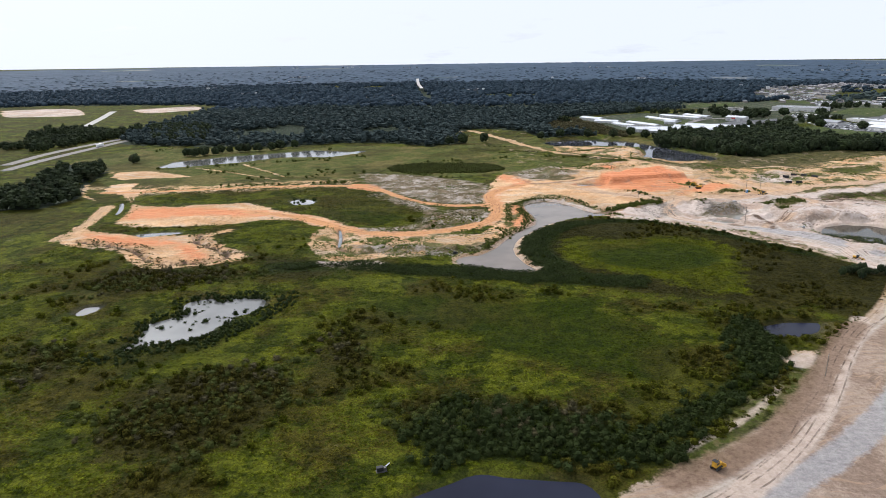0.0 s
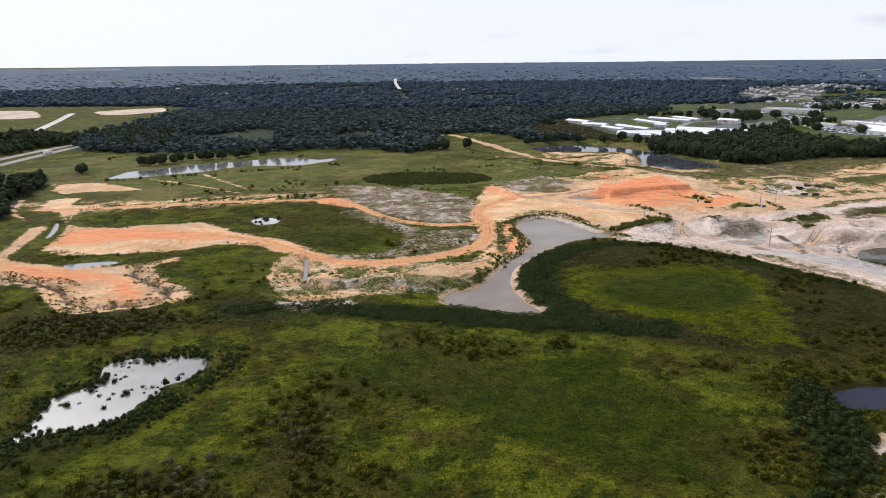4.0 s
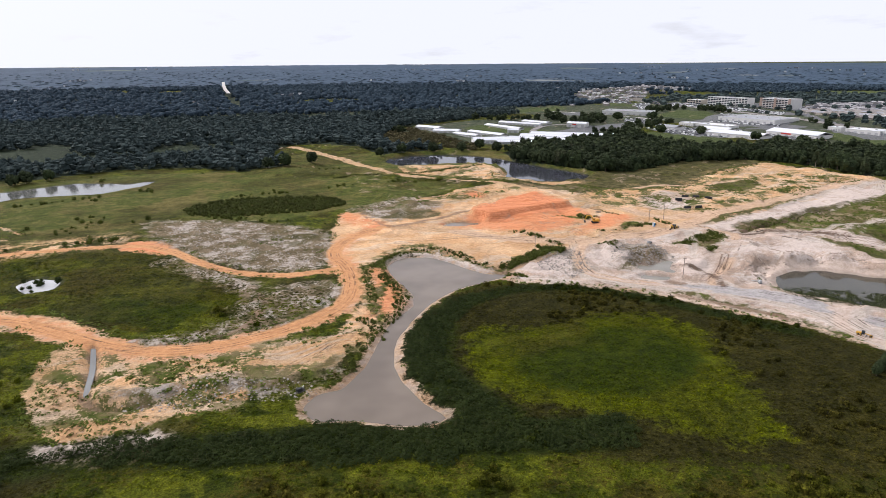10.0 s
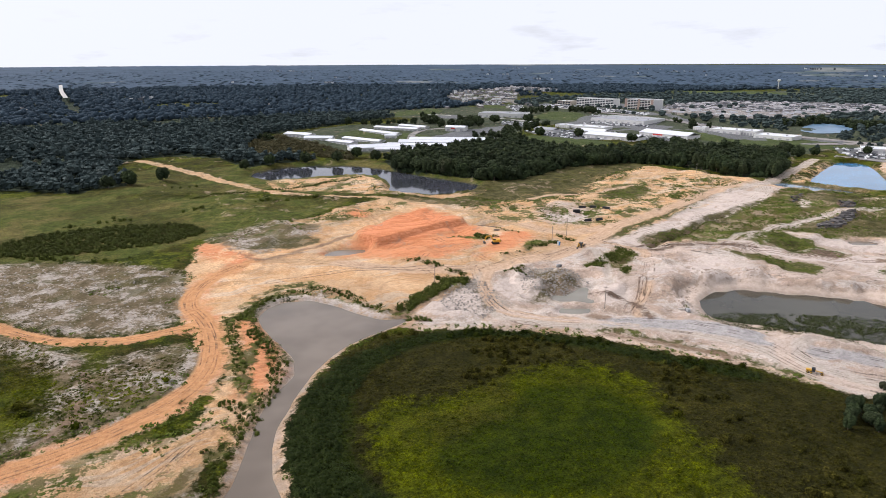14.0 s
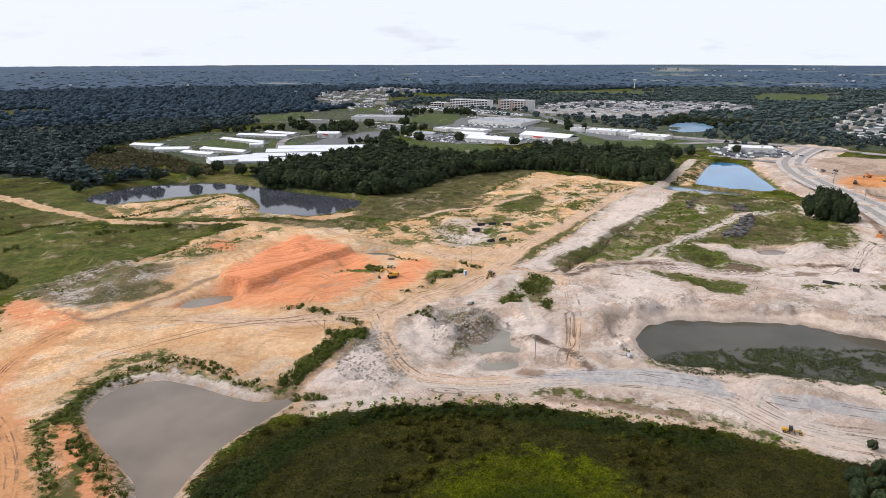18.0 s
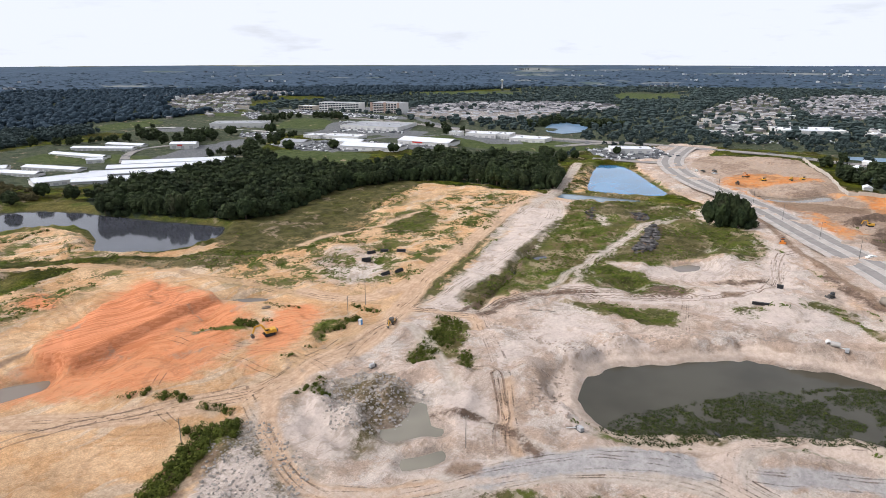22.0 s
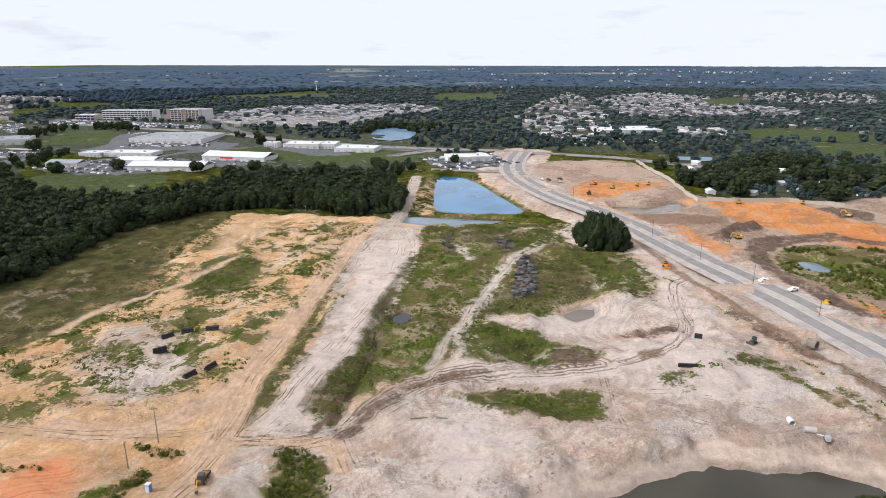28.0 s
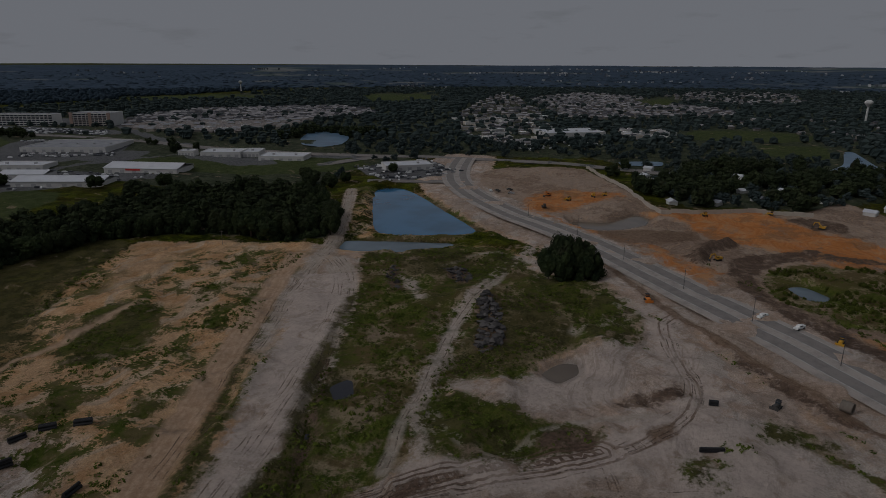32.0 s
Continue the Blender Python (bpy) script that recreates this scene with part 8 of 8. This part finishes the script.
        bm.faces.new((rows[0][i], rows[0][(i + 1) % 6], rows[1][(i + 1) % 6], rows[1][i]))
    bm.faces.new(rows[0])
    bm.faces.new(rows[1][::-1])
    part("bucket", bm, M["steel"], ob)
    return ob


def wheel(ob, x, y, r, w):
    t = part("wheel", rod((x, y - w / 2, r), (x, y + w / 2, r), r, sides=14), M["rubber"], ob)
    part("rim", rod((x, y - w / 2 - 0.02, r), (x, y + w / 2 + 0.02, r), r * 0.5, sides=10), M["yellow"], t)


def bulldozer(x, y, turn, label, paint="yellow", scale=1.0):
    ob = thing("bulldozer", x, y, turn, label, "bulldozer", "crawler machines")
    ob.scale = (scale,) * 3
    tracks(ob, 3.6, 1.05, 1.0, 0.5)
    part("engine_hood", one_box((0.1, -0.7, 0.8), (2.1, 0.7, 1.9), 0.1), M[paint], ob)
    part("cab", one_box((-1.5, -0.8, 0.9), (0.1, 0.8, 2.9), 0.1), M[paint], ob)
    part("cab_window", one_box((-1.4, -0.84, 1.9), (0.14, 0.84, 2.6), 0.03), M["glass"], ob)
    part("roof", one_box((-1.6, -0.9, 2.9), (0.2, 0.9, 3.05), 0.04), M["black"], ob)
    part("blade", one_box((2.6, -1.7, 0.1), (2.85, 1.7, 1.3), 0.05), M[paint], ob)
    for s in (-1, 1):
        part("push_arm", bar((0.6, s * 1.4, 0.6), (2.6, s * 1.4, 0.5), 0.18, 0.25), M[paint], ob)
    part("exhaust", rod((1.2, 0.3, 1.9), (1.2, 0.3, 2.7), 0.07), M["steel"], ob)
    return ob


def grader(x, y, turn, label):
    ob = thing("road_grader", x, y, turn, label, "grader")
    ob.scale = (0.62,) * 3
    for px in (-2.6, -1.1, 3.9):
        for s in (-1, 1):
            wheel(ob, px, s * 1.05, 0.65, 0.45)
    part("engine_hood", one_box((-3.6, -0.75, 0.9), (-0.9, 0.75, 2.1), 0.12), M["yellow"], ob)
    part("cab", one_box((-0.9, -0.8, 1.0), (0.7, 0.8, 3.2), 0.1), M["black"], ob)
    part("cab_window", one_box((-0.8, -0.84, 1.9), (0.76, 0.84, 3.0), 0.04), M["glass"], ob)
    part("frame_beam", bar((0.5, 0, 1.7), (4.2, 0, 1.2), 0.4, 0.45), M["yellow"], ob)
    part("blade", one_box((1.5, -1.9, 0.1), (1.75, 1.9, 0.75), 0.05), M["steel"], ob)
    part("front_blade", one_box((4.7, -1.2, 0.2), (4.9, 1.2, 0.9), 0.05), M["yellow"], ob)
    return ob


def backhoe(x, y, turn, label):
    ob = thing("backhoe_loader", x, y, turn, label, "loader")
    for px, rr in ((-1.0, 0.8), (1.6, 0.55)):
        for s in (-1, 1):
            wheel(ob, px, s * 0.95, rr, 0.45)
    part("engine_hood", one_box((0.5, -0.5, 0.8), (2.2, 0.5, 1.6), 0.1), M["yellow"], ob)
    part("cab", one_box((-1.2, -0.75, 0.9), (0.5, 0.75, 2.7), 0.1), M["steel"], ob)
    part("cab_window", one_box((-1.1, -0.79, 1.6), (0.55, 0.79, 2.5), 0.04), M["glass"], ob)
    part("loader_bucket", one_box((2.9, -1.1, 0.2), (3.7, 1.1, 0.9), 0.1), M["steel"], ob)
    part("loader_arm", bar((0.6, 0.6, 1.4), (3.0, 0.6, 0.7), 0.2, 0.3), M["yellow"], ob)
    part("loader_arm", bar((0.6, -0.6, 1.4), (3.0, -0.6, 0.7), 0.2, 0.3), M["yellow"], ob)
    part("dipper", bar((-1.2, 0, 1.2), (-3.4, 0, 2.9), 0.3, 0.4), M["yellow"], ob)
    part("dipper_tip", bar((-3.3, 0, 2.9), (-4.4, 0, 0.9), 0.25, 0.35), M["yellow"], ob)
    part("rear_bucket", one_box((-4.8, -0.35, 0.1), (-4.1, 0.35, 0.9), 0.08), M["steel"], ob)
    return ob


def pickup(x, y, turn, label, paint="white paint", z=None):
    ob = thing("pickup_truck", x, y, turn, label, "pickup truck", "vehicles on the highway", z)
    part("chassis", one_box((-2.7, -0.9, 0.45), (2.7, 0.9, 0.95), 0.12), M[paint], ob)
    part("hood", one_box((1.2, -0.88, 0.95), (2.65, 0.88, 1.25), 0.1), M[paint], ob)
    part("cab", one_box((-0.9, -0.85, 0.95), (1.2, 0.85, 1.85), 0.2), M[paint], ob)
    part("windows", one_box((-0.8, -0.88, 1.3), (1.15, 0.88, 1.7), 0.08), M["glass"], ob)
    for s in (-1, 1):
        part("bed_side", one_box((-2.65, s * 0.85 - 0.05, 0.95), (-0.9, s * 0.85 + 0.05, 1.4), 0.02), M[paint], ob)
    part("tailgate", one_box((-2.72, -0.8, 0.95), (-2.62, 0.8, 1.4), 0.02), M[paint], ob)
    for px in (-1.7, 1.7):
        for s in (-1, 1):
            part("wheel", rod((px, s * 0.85 - 0.12, 0.4), (px, s * 0.85 + 0.12, 0.4), 0.4, sides=12), M["rubber"], ob)
    return ob


excavator(172, 419, 165, "yellow crawler excavator with a raised boom on sandy ground")
backhoe(209, 392, 30, "dusty yellow backhoe loader on pale sand")
grader(196, 245, -55, "yellow road grader with a black cab on the haul road")
bulldozer(440, 320, 200, "small orange bulldozer beside the highway", "orange")
bulldozer(361, 277, 150, "dark dusty crawler machine on pale sand", "steel", 0.8)
bulldozer(67, 68, 40, "small yellow crawler loader beside the haul road", "yellow", 0.8)
bulldozer(418, 251, 160, "small dusty yellow crawler on the road verge", "yellow", 0.9)
for x, y, t, kind in ((595, 400, 20, 0), (634, 406, 160, 1), (624, 389, 60, 0), (649, 375, 200, 1), (653, 367, 100, 0), (611, 297, 30, 0), (626, 257, 80, 0), (508, 291, 130, 1), (600, 231, 60, 1)):
    if kind:
        excavator(x, y, t, "yellow excavator on the orange building site", 0.85, "yellow" if x != 634 else "orange")
    else:
        bulldozer(x, y, t, "dusty bulldozer on the orange building site", "yellow" if x != 595 else "steel", 1.0)


def on_road(x, y):
    i = int(np.argmin((line[:, 0] - x) ** 2 + (line[:, 1] - y) ** 2))
    return float(road_z[i]) + 0.07


pickup(432, 276, 142, "white pickup truck on the highway verge", "white paint", on_road(432, 276))
pickup(424, 264, 142, "white pickup truck on the highway", "white paint", on_road(424, 264))
for x, y, t in ((660, 560, 20), (665, 553, 20), (672, 548, 20), (680, 566, 110), (690, 545, 110), (700, 590, 20), (650, 440, 60), (644, 448, 60), (639, 452, 30), (640, 436, 70)):
    pickup(x, y, t, "parked pickup truck in pale paint", ("white paint", "grey wall", "steel")[int(x) % 3])

def box_truck(x, y, turn, label):
    ob = thing("box_truck", x, y, turn, label, "truck", "trucks on the far highway")
    part("cargo_box", one_box((-6.5, -1.25, 1.1), (4.5, 1.25, 4.0), 0.08), M["white paint"], ob)
    part("cab", one_box((4.7, -1.2, 0.7), (7.0, 1.2, 3.2), 0.2), M["white paint"], ob)
    part("windshield", one_box((6.9, -1.05, 1.9), (7.05, 1.05, 2.9), 0.03), M["glass"], ob)
    part("chassis", one_box((-6.3, -0.5, 0.7), (5.0, 0.5, 1.1)), M["steel"], ob)
    for px in (-5.0, -3.8, 5.6):
        for s in (-1, 1):
            part("wheel", rod((px, s * 1.0 - 0.2, 0.5), (px, s * 1.0 + 0.2, 0.5), 0.5, sides=12), M["rubber"], ob)


for x, y in ((-458, 690), (-455, 765), (-450, 830)):
    box_truck(x, y, 92, "white box truck on the far highway")

# parked cars, too many and too far to pick apart
cars = []
body, _ = ball(3, 6, 0.0, 1)
shell = np.array([(-2.2, -0.85, 0.3), (2.2, -0.85, 0.3), (2.2, 0.85, 0.3), (-2.2, 0.85, 0.3), (-2.2, -0.85, 0.95), (2.2, -0.85, 0.9), (2.2, 0.85, 0.9), (-2.2, 0.85, 0.95), (-1.6, -0.7, 1.5), (0.7, -0.7, 1.5), (0.7, 0.7, 1.5), (-1.6, 0.7, 1.5)])
shell_f = np.array([(0, 1, 5), (0, 5, 4), (1, 2, 6), (1, 6, 5), (2, 3, 7), (2, 7, 6), (3, 0, 4), (3, 4, 7), (4, 5, 9), (4, 9, 8), (5, 6, 10), (5, 10, 9), (6, 7, 11), (6, 11, 10), (7, 4, 8), (7, 8, 11), (8, 9, 10), (8, 10, 11)])
lots = [((640, 540), (720, 500), (770, 560), (700, 610), 26, 7), ((615, 960), (670, 870), (690, 885), (640, 975), 26, 3), ((700, 1070), (735, 945), (752, 955), (722, 1070), 26, 3), ((741, 1300), (812, 1030), (852, 1066), (800, 1350), 60, 8), ((560, 900), (610, 720), (480, 800), (470, 900), 28, 8), ((900, 540), (990, 480), (960, 400), (880, 480), 20, 7),
        ((653, 1429), (693, 1368), (756, 1462), (716, 1545), 16, 9), ((491, 1000), (530, 968), (563, 995), (526, 1050), 14, 7), ((704, 1352), (729, 1334), (667, 1217), (642, 1223), 9, 9)]
for *lot, across, deep in lots:
    for u in np.linspace(0.04, 0.96, across):
        for v in np.linspace(0.06, 0.94, deep):
            if r.uniform() < 0.55:
                a, b, c, d = [np.array(q, float) for q in lot]
                q = (a * (1 - u) + b * u) * (1 - v) + (d * (1 - u) + c * u) * v
                t = math.radians(r.choice((-62, 28)) + r.uniform(-4, 4))
                rot = np.array(((math.cos(t), math.sin(t), 0), (-math.sin(t), math.cos(t), 0), (0, 0, 1)))
                cars.append((shell @ rot + (q[0], q[1], gz(*q) + 0.05), shell_f))
k = Nodes("mixed car paint")
one = k.n.new("ShaderNodeNewGeometry").outputs["Random Per Island"]
paint_mix = k.done(k.mix(k.ramp(one, 0.25, 0.75), (0.05, 0.055, 0.065), (0.66, 0.66, 0.66)), 0.35)
v, f = join(cars)
tagged(new("parked_cars", mesh_of("parked_cars", v, f, paint_mix)), "many parked cars on grey lots", "cars", kind="stuff")

# ---- loose things on the earthworks ----
def pipe_stack(x, y, turn, count, length, radius, label):
    ob = thing("pipe_stack", x, y, turn, label, "pipes", "black pipe stacks")
    n, made, level = count, 0, 0
    while made < count:
        row = max(1, math.ceil(count / 2) - level)
        for i in range(row):
            if made >= count:
                break
            yy = (i - (row - 1) / 2) * radius * 2.05
            zz = radius + level * radius * 1.75
            bm = rod((-length / 2, yy, zz), (length / 2, yy, zz), radius, sides=12)
            p = part("pipe", bm, M["black"], ob)
            part("pipe_mouth", rod((length / 2 - 0.05, yy, zz), (length / 2 + 0.02, yy, zz), radius * 0.8, sides=12), M["steel"], p)
            made += 1
        level += 1
    return ob


for x, y, t, n, length in ((255.5, 462, -25, 4, 4.6), (271.5, 466, -45, 5, 4.2), (276.5, 458.5, -50, 5, 4.6), (247, 438, 0, 3, 4.6), (254, 436, 5, 3, 4.6), (264.5, 468.5, -20, 3, 4.4)):
    pipe_stack(x, y, t, n, length, 0.42, "stack of black plastic pipes on pale sand")
pipe_stack(328, 295.5, -70, 2, 6.5, 0.4, "pair of black plastic pipes on white sand")
pipe_stack(351, 295, -80, 2, 2.6, 0.5, "short black pipe lengths on white sand")
pipe_stack(222, 272, 60, 1, 2.4, 0.45, "short black pipe length on pale sand")


def pole(x, y, tall, label, group, arm=1.8):
    ob = thing("utility_pole", x, y, float(rng.uniform(0, 180)), label, "pole", group)
    part("shaft", rod((0, 0, -0.6), (0, 0, tall), 0.16, 0.10, 8), M["wood"], ob)
    part("crossarm", one_box((-arm / 2, -0.06, tall - 0.8), (arm / 2, 0.06, tall - 0.65)), M["wood"], ob)
    part("insulator", rod((arm * 0.4, 0, tall - 0.65), (arm * 0.4, 0, tall - 0.4), 0.06), M["grey wall"], ob)
    part("insulator", rod((-arm * 0.4, 0, tall - 0.65), (-arm * 0.4, 0, tall - 0.4), 0.06), M["grey wall"], ob)


for x, y, h in ((217, 417, 11), (206, 415, 8), (169, 319, 10), (117, 375, 9), (118, 118, 8), (440, 545, 8)):
    pole(x, y, h, "thin grey timber pole on the earthworks", "poles of the earthworks")


def street_lamp(x, y, turn):
    z = gz(x, y)
    ob = thing("street_lamp", x, y, turn, "tall dark steel lamp post beside the highway", "street lamp", "lamp posts")
    part("base", rod((0, 0, -0.3), (0, 0, 0.5), 0.28, 0.22, 10), M["concrete"], ob)
    part("shaft", rod((0, 0, 0.4), (0, 0, 11), 0.14, 0.08, 8), M["steel"], ob)
    part("arm", rod((0, 0, 10.9), (2.2, 0, 11.3), 0.06, 0.05, 6), M["steel"], ob)
    part("lamp_head", one_box((1.9, -0.18, 11.2), (2.8, 0.18, 11.4), 0.04), M["steel"], ob)


for x, y in ((494, 336), (459, 306), (426, 280), (395, 255), (530, 366), (566, 404)):
    street_lamp(x, y, 230)


def concrete_ring(x, y, turn, radius, length, label, mat="concrete"):
    ob = thing("concrete_pipe", x, y, turn, label, "pipe", "concrete rings")
    bm = bmesh.new()
    n = 18
    rows = [[bm.verts.new((xx, math.cos(i * 2 * math.pi / n) * q, radius + math.sin(i * 2 * math.pi / n) * q)) for i in range(n)] for xx, q in ((-length / 2, radius), (length / 2, radius), (length / 2, radius * 0.82), (-length / 2, radius * 0.82))]
    for k in range(4):
        for i in range(n):
            bm.faces.new((rows[k][i], rows[k][(i + 1) % n], rows[(k + 1) % 4][(i + 1) % n], rows[(k + 1) % 4][i]))
    part("barrel", bm, M[mat], ob)
    part("collar", rod((length / 2 - 0.5, 0, radius), (length / 2 - 0.2, 0, radius), radius * 1.06, sides=18), M[mat], ob)


concrete_ring(366, 258, 60, 1.7, 3.2, "large dirty grey-brown concrete pipe in the roadside cut", "wood")
concrete_ring(306, 265, 20, 0.9, 2.4, "white concrete pipe length on the sandy bank", "white wall")
concrete_ring(296, 261, 100, 0.9, 3.0, "pale concrete pipe length on the sandy bank", "concrete")
ob = thing("toilet_cabin", 201, 401, 20, "blue plastic portable toilet cabin on tan sand", "toilet cabin")
part("cabin", one_box((-0.6, -0.6, 0), (0.6, 0.6, 2.1), 0.06), M["blue"], ob)
part("roof", one_box((-0.65, -0.65, 2.1), (0.65, 0.65, 2.3), 0.1), M["white wall"], ob)
part("door", one_box((-0.64, -0.45, 0.1), (-0.6, 0.45, 1.95), 0.01), M["white wall"], ob)
for x, y, t in ((-6, 250, 30), (195, 300, 70), (294, 257, 10), (-17, 63, 20), (182, 372, 0)):
    ob = thing("water_pump", x, y, t, "small dark pump set with a pale hose beside the water", "pump", "pump sets")
    part("skid", one_box((-1.4, -0.7, 0), (1.4, 0.7, 0.25), 0.04), M["steel"], ob)
    part("engine_box", one_box((-1.2, -0.6, 0.25), (0.5, 0.6, 1.4), 0.08), M["black" if x < 0 else "grey wall"], ob)
    part("pump_body", rod((0.9, -0.5, 0.7), (0.9, 0.5, 0.7), 0.42, sides=12), M["steel"], ob)
    part("hose", rod((0.9, 0.5, 0.6), (2.6, 2.6, 0.15), 0.16, sides=8), M["white wall"], ob)
for x, y, t, length in ((257.5, 359, -55, 5.0), (260, 353, -75, 3.4), (185, 442, -20, 3.6), (186, 443.2, -25, 3.4)):
    ob = thing("log", x, y, t, "dark weathered log lying on pale sand", "log", "logs")
    part("stem", rod((-length / 2, 0, 0.25), (length / 2, 0.1, 0.22), 0.25, 0.18, 9), M["wood"], ob)
    part("stub", rod((length * 0.2, 0, 0.3), (length * 0.3, 0.5, 0.55), 0.08, 0.05, 7), M["wood"], ob)


# ---- brush piles and rubble ----
def heap(name, outline, step, size, material, label, category, seed, flat=0.5):
    lo, hi = np.min(outline, 0), np.max(outline, 0)
    p = jitter(lo, hi, step, seed)
    p = p[inside(p, outline)]
    rock = [(ball(3, 5, 0.35, seed + s)[0] * (1, 0.8, flat), ball(3, 5, 0.35, seed + s)[1]) for s in range(4)]
    q = np.random.default_rng(seed)
    return strew(name, rock, p, size * q.uniform(0.0, 1.0, len(p)) ** 2.2 * 2.2, material, label, category, 0.15)


M["brush"] = leafy("dead brush", (0.045, 0.042, 0.042), (0.14, 0.13, 0.125), (0.09, 0.08, 0.07), 5)
M["chalk"] = plain("chalky rubble", (0.30, 0.265, 0.235), 0.95, 0, 0.5, 2)
heap("brush_pile", [(363, 372), (418, 390), (417, 381), (374, 365), (367, 368)], 1.5, 1.2, M["brush"], "long dark grey pile of dead brush", "brush pile", 61)
heap("brush_pile", [(446, 418), (456, 410), (436, 398), (429, 402)], 1.7, 1.1, M["brush"], "dark grey pile of dead brush", "brush pile", 62)
heap("brush_pile", [(434, 443), (442, 440), (417, 426), (406, 425)], 1.9, 0.9, M["brush"], "low dark pile of dead brush", "brush pile", 63)
heap("rubble_stones", [(105, 346), (125, 375), (140, 372), (135, 340), (120, 330)], 1.0, 0.34, M["chalk"], "pale chalky stones and clods", "rubble", 64)
heap("rubble_stones", [(148, 352), (160, 374), (178, 372), (184, 345), (160, 338)], 0.9, 0.36, M["chalk"], "grey-white chalky rubble round a cut", "rubble", 65)
M["clod"] = plain("pale sandy clods", (0.37, 0.29, 0.235), 0.95, 0, 0.45, 2)
clod_shape = [(ball(3, 5, 0.35, 680 + i)[0] * (1, 0.75, 0.5), ball(3, 5, 0.35, 680 + i)[1]) for i in range(5)]
p = jitter((185, 240), (320, 375), 1.7, 69)
d = np.min([near_line(p, pts) for pts in ([(242, 323), (256, 318), (262, 312), (274, 307), (283, 295), (293, 283)], [(235, 327), (215, 321), (203, 319), (198, 313), (197, 306)], [(308, 270), (301, 262), (303, 256)], [(297, 295), (297, 284)], [(236, 363), (233, 351), (234, 339)], [(230, 277), (229, 273), (228, 264)])], 0)
p = p[(d < 9 * rough(p[:, 0], p[:, 1], 9, 70)) & (pond_depth(p) < -4)]
strew("sand_clods", clod_shape, p, np.random.default_rng(70).uniform(0.1, 1.0, len(p)) ** 2 * 0.75 + 0.10, M["clod"], "pale clods of sand broken from the quarry rim", "clods", 0.15)
p = jitter((-260, 200), (-80, 330), 1.6, 101)
p = p[inside(p, LOBE) & (near_line(p, LOBE_DITCH) < 13 * rough(p[:, 0], p[:, 1], 9, 102)) & (rough(p[:, 0], p[:, 1], 4, 103) > 0.48)]
strew("rim_tufts", [sod(9, 760 + i) for i in range(4)], p, np.random.default_rng(101).uniform(0.4, 1.1, len(p)), M["scrub"], "brown tufts on the broken rim of the clay lobe", "tufts", 0.0, 0.8)
heap("rubble_stones", RUBBLE, 2.8, 0.30, M["chalk"], "pale rubble scattered over rough ground", "rubble", 66)
heap("rubble_stones", [(-60, 258), (-30, 262), (2, 254), (-4, 243), (-30, 250), (-55, 246)], 1.1, 0.28, M["chalk"], "grey-white spoil along the pond bank", "rubble", 67)
